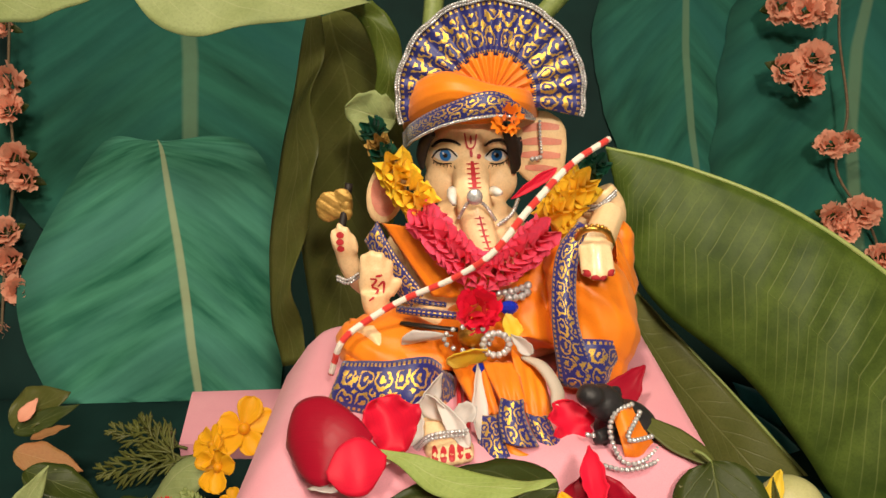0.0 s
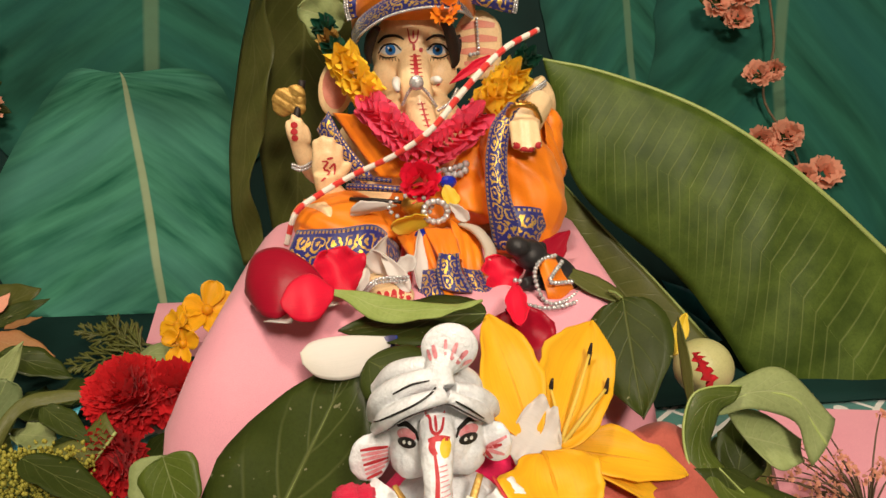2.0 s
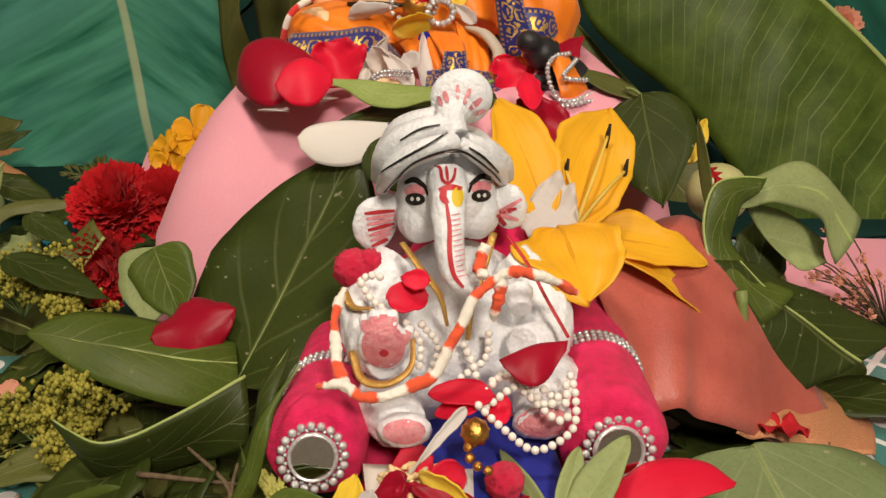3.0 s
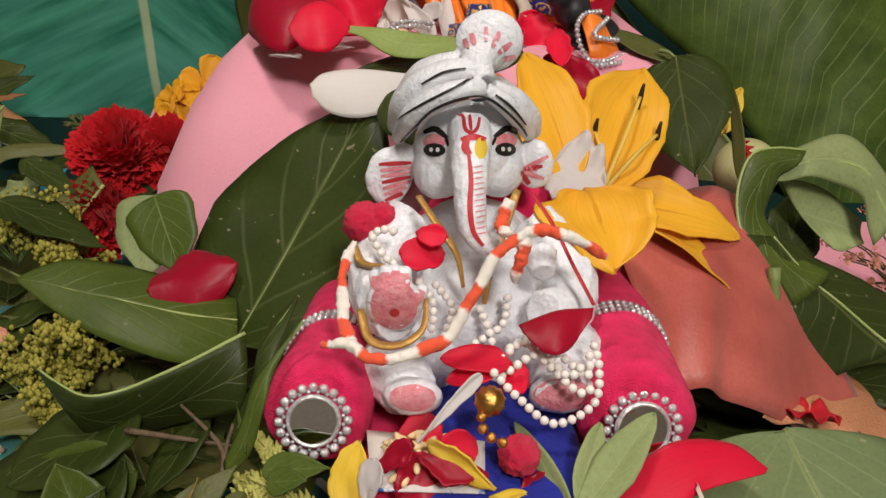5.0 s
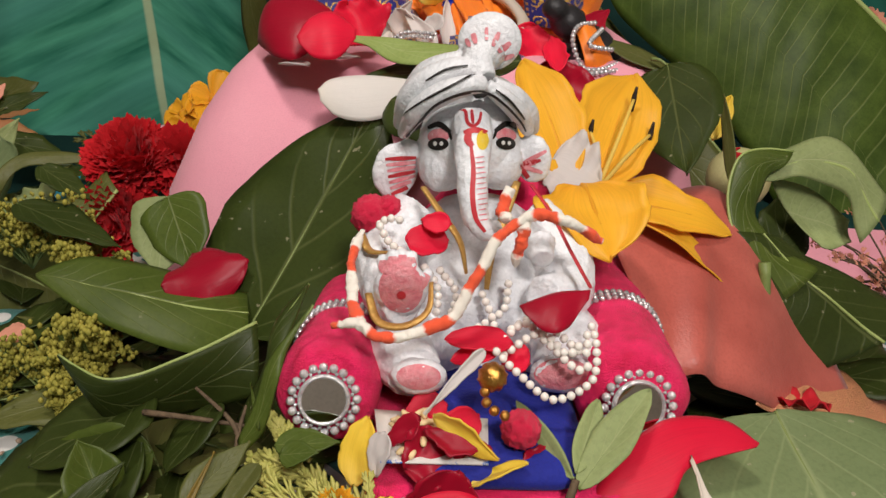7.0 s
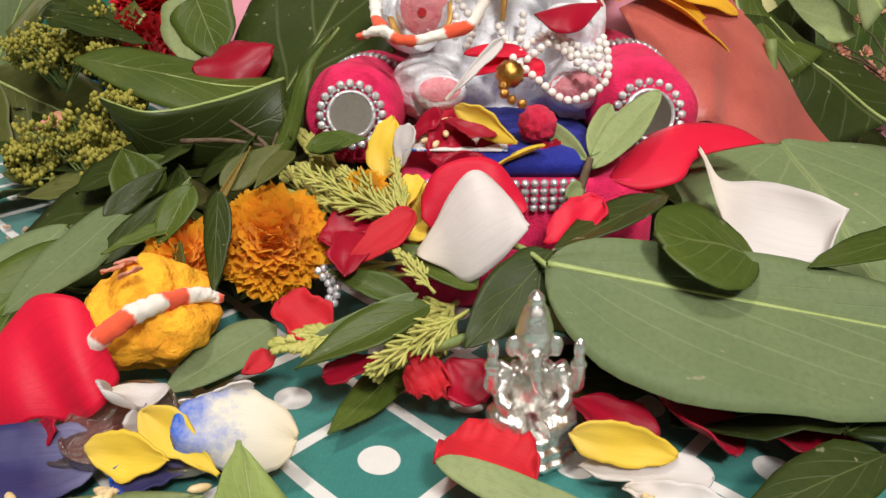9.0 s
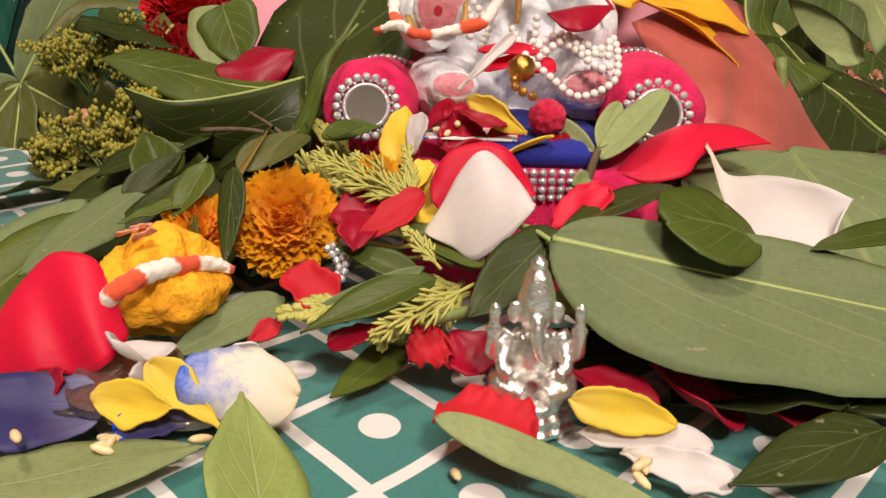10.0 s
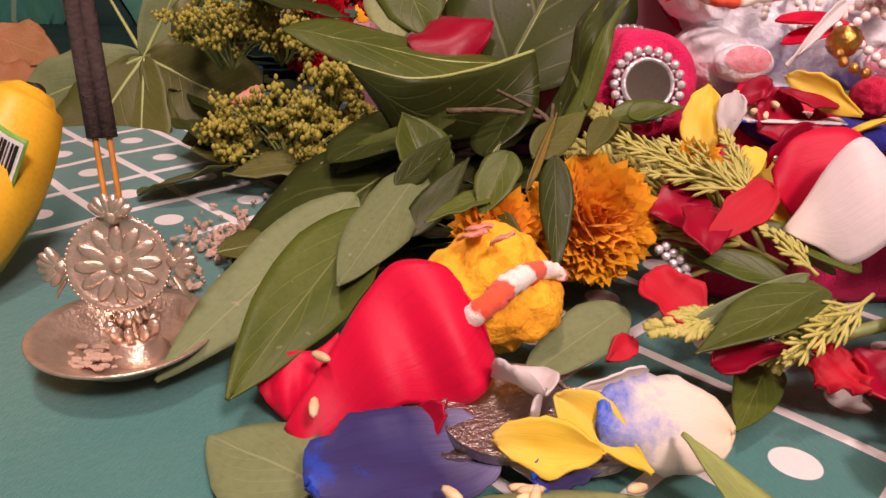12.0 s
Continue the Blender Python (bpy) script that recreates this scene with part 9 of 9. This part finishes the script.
strip("petal", [(-0.1139, 0.0474, 0.0062), (-0.1122, 0.0499, 0.0102), (-0.1075, 0.0508, 0.0118), (-0.1029, 0.051, 0.0121), (-0.0989, 0.0528, 0.0151)], [(-0.1125, 0.0461, 0.0042), (-0.1085, 0.044, 0.0011), (-0.1059, 0.0447, 0.0022), (-0.1028, 0.047, 0.0059), (-0.0982, 0.0516, 0.0133)], P_PINKRED, "folded red rose petal lobe with a torn edge", 0.12, 0.0006, 3, nu=26, nv=12, category="petal", group="loose petals")
for a, b, c, m, lab, kw in (((0.0009, 0.096, 0.0239), (0.0117, 0.102, 0.0463), (0.0173, 0.1, 0.0378), P_ROSE, "deep red petal standing behind the white petal", {"p": 0.4, "q": 0.35, "cup": 0.2}),
                            ((0.0277, 0.082, 0.0289), (0.0425, 0.086, 0.0387), (0.0395, 0.08, 0.0331), P_PINKRED, "small crimson petal before the seat", {"cup": 0.3}), ((-0.015, 0.108, 0.0371), (-0.0117, 0.116, 0.0527), (-0.0085, 0.11, 0.0451), P_YELLOW, "yellow petal standing before the bolster", {"p": 0.6, "q": 0.7}),
                            ((-0.0093, 0.106, 0.0418), (-0.0069, 0.11, 0.0522), (-0.0053, 0.106, 0.0471), P_WHITE, "narrow white petal before the seat", {}), ((0.0058, 0.112, 0.0565), (0.0219, 0.104, 0.0489), (0.015, 0.108, 0.0565), P_YELLOW, "yellow petal lying on the blue cushion", {"p": 0.5, "q": 0.8}), ((0.0149, 0.101, 0.0426), (0.0292, 0.103, 0.0481), (0.0222, 0.099, 0.0462), P_YELLOW, "yellow petal lying on the blue cushion", {"p": 0.6, "q": 0.6}),
                            ((-0.0069, 0.112, 0.0477), (0.0019, 0.112, 0.0548), (-0.0006, 0.109, 0.05), P_ROSE, "small red petal on the cushion", {}), ((0.0034, 0.11, 0.053), (0.0166, 0.106, 0.0505), (0.0086, 0.104, 0.0498), P_ROSE, "small red petal on the cushion", {}), ((-0.0077, 0.092, 0.0355), (-0.0054, 0.098, 0.0417), (-0.0032, 0.094, 0.0387), P_YELLOW, "small yellow petal before the seat", {}),
                            ((-0.022, 0.074, 0.0267), (-0.0055, 0.084, 0.0373), (-0.0113, 0.076, 0.0303), P_FLAME, "crimson petal with a white base", {"p": 0.9, "q": 0.5}), ((-0.0304, 0.088, 0.0276), (-0.0161, 0.09, 0.0297), (-0.024, 0.096, 0.0332), P_ROSE, "deep red petal behind the marigold", {}), ((-0.0224, 0.07, 0.0262), (-0.0203, 0.085, 0.0312), (-0.0272, 0.078, 0.0291), P_ROSE, "deep red petal behind the marigold", {}),
                            ((-0.0236, 0.058, 0.015), (-0.0368, 0.066, 0.0221), (-0.0296, 0.068, 0.0229), P_FLAME, "scarlet petal under the evergreen sprig", {"wave": 0.1}), ((-0.0105, 0.052, 0.0147), (-0.0259, 0.05, 0.0109), (-0.0179, 0.048, 0.0115), P_ROSE, "deep red petal under the evergreen sprig", {}), ((-0.007, 0.046, 0.0093), (0.0012, 0.05, 0.0131), (0.0019, 0.044, 0.0086), P_FLAME, "crumpled scarlet petal behind the silver statuette", {"wave": 0.3, "waves": 4}),
                            ((0.0024, 0.052, 0.0136), (0.0101, 0.044, 0.0081), (0.0026, 0.044, 0.0079), P_ROSE, "dark red petal behind the silver statuette", {}), ((0.0186, 0.0199, 0.006), (0.0003, 0.03, 0.008), (0.0101, 0.0142, 0.006), P_FLAME, "scarlet frilled petal before the silver statuette", {"wave": 0.15, "waves": 5, "p": 0.5, "q": 0.4}),
                            ((0.0282, 0.04, 0.011), (0.0447, 0.03, 0.0066), (0.0372, 0.042, 0.0101), P_ROSE, "deep red petal under the broad leaf", {}), ((0.0481, 0.05, 0.0072), (0.0614, 0.03, 0.0043), (0.0578, 0.05, 0.003), P_ROSE, "deep red petal under the broad leaf", {}), ((0.0684, 0.05, 0.0018), (0.0852, 0.03, 0.0023), (0.0818, 0.05, 0.0007), P_ROSE, "deep red petal under the broad leaf", {}),
                            ((0.0264, 0.0281, 0.012), (0.0474, 0.0256, 0.008), (0.0357, 0.0254, 0.006), P_YELLOW, "yellow petal beside the silver statuette", {"p": 0.5, "q": 0.6}), ((0.0281, 0.027, 0.004), (0.0539, 0.0219, 0.005), (0.0395, 0.0204, 0.003), P_WHITE, "crumpled white petal lying on the cloth", {"wave": 0.15}), ((0.0355, 0.0188, 0.006), (0.0548, 0.0107, 0.005), (0.0488, 0.0166, 0.008), P_WHITE, "crumpled white petal lying on the cloth", {"wave": 0.2}),
                            ((-0.07, 0.0315, 0.005), (-0.0995, 0.0145, 0.01), (-0.0843, 0.0118, 0.005), P_BLUE, "dark blue dyed petal lying on the cloth", {"p": 0.4, "q": 0.35, "cup": 0.15, "wave": 0.06}), ((-0.0287, 0.0291, 0.01), (-0.0527, 0.0277, 0.014), (-0.0414, 0.0234, 0.006), P_BLUEWHITE, "white petal stained blue lying on the cloth", {"p": 0.45, "q": 0.35, "cup": -0.35}),
                            ((-0.0504, 0.0294, 0.004), (-0.0638, 0.0215, 0.006), (-0.0574, 0.0221, 0.003), P_BLUE, "light blue folded petal scrap", {}), ((-0.0701, 0.0272, 0.01), (-0.0525, 0.0226, 0.011), (-0.0614, 0.0224, 0.007), P_YELLOW, "pale yellow petal lying on a coin", {"p": 0.5, "q": 0.6}), ((-0.0595, 0.0312, 0.016), (-0.0437, 0.0236, 0.006), (-0.0531, 0.025, 0.008), P_YELLOW, "pointed yellow petal lying on a coin", {"p": 0.45, "q": 0.9}),
                            ((-0.0698, 0.0411, 0.014), (-0.0609, 0.0341, 0.014), (-0.067, 0.0296, 0.018), P_WHITE, "white petal curled over a coin", {"cup": 0.5}), ((-0.0631, 0.0325, 0.008), (-0.0607, 0.0359, 0.014), (-0.0617, 0.0371, 0.009), P_WHITE, "narrow white petal rim on the coin", {}), ((-0.0712, 0.0299, 0.008), (-0.062, 0.0232, 0.004), (-0.067, 0.0262, 0.005), P_WHITE, "narrow white petal on the cloth", {}),
                            ((-0.0537, 0.0422, 0.01), (-0.0403, 0.0447, 0.013), (-0.0459, 0.044, 0.009), P_WHITE, "white petal behind the blue stained petal", {"cup": 0.4}), ((-0.0809, 0.0299, 0.006), (-0.0831, 0.0359, 0.01), (-0.077, 0.0321, 0.008), P_ROSE, "dark magenta curled petal by the coin", {"cup": 0.6}), ((-0.0452, 0.055, 0.0085), (-0.0391, 0.06, 0.011), (-0.0409, 0.056, 0.008), P_FLAME, "small red petal under the oval leaf", {}),
                            ((-0.0901, 0.198, 0.0489), (-0.0607, 0.206, 0.0561), (-0.0807, 0.21, 0.0585), P_ROSE, "glossy dark red petal lying on leaves", {"p": 0.5, "q": 0.6, "cup": -0.5}), ((-0.0104, 0.096, 0.0328), (0.0034, 0.092, 0.0303), (-0.0066, 0.088, 0.0259), P_YELLOW, "yellow petal under the red petal", {}), ):
    petal(a, b, c, m, lab, **kw)
for c, r in (((-0.0186, 0.098, 0.0374), 0.0048),):
    marigold(c, (0, -0.7, 0.6), r, 40, 0.0026, P_BRIGHTYEL, "button_flower", "small yellow button flower in the evergreen", "flower", 77)
bm = stones(stones(bmesh.new(), [(-0.03, 0.08, 0.0227), (-0.0266, 0.076, 0.0197), (-0.0276, 0.072, 0.0167)], 0.0022, 0.0012), [(-0.0285, 0.08, 0.0235), (-0.0249, 0.076, 0.0205), (-0.0254, 0.072, 0.0175)], 0.0022, 0.0012)
thing("bead_trim", bm, M_SILVERBEAD, "scrap of dark silver bead trim under petals", "bead trim")

# added dark undergrowth of leaves: hides the cloth beneath the heap, stands in for shadowed gaps
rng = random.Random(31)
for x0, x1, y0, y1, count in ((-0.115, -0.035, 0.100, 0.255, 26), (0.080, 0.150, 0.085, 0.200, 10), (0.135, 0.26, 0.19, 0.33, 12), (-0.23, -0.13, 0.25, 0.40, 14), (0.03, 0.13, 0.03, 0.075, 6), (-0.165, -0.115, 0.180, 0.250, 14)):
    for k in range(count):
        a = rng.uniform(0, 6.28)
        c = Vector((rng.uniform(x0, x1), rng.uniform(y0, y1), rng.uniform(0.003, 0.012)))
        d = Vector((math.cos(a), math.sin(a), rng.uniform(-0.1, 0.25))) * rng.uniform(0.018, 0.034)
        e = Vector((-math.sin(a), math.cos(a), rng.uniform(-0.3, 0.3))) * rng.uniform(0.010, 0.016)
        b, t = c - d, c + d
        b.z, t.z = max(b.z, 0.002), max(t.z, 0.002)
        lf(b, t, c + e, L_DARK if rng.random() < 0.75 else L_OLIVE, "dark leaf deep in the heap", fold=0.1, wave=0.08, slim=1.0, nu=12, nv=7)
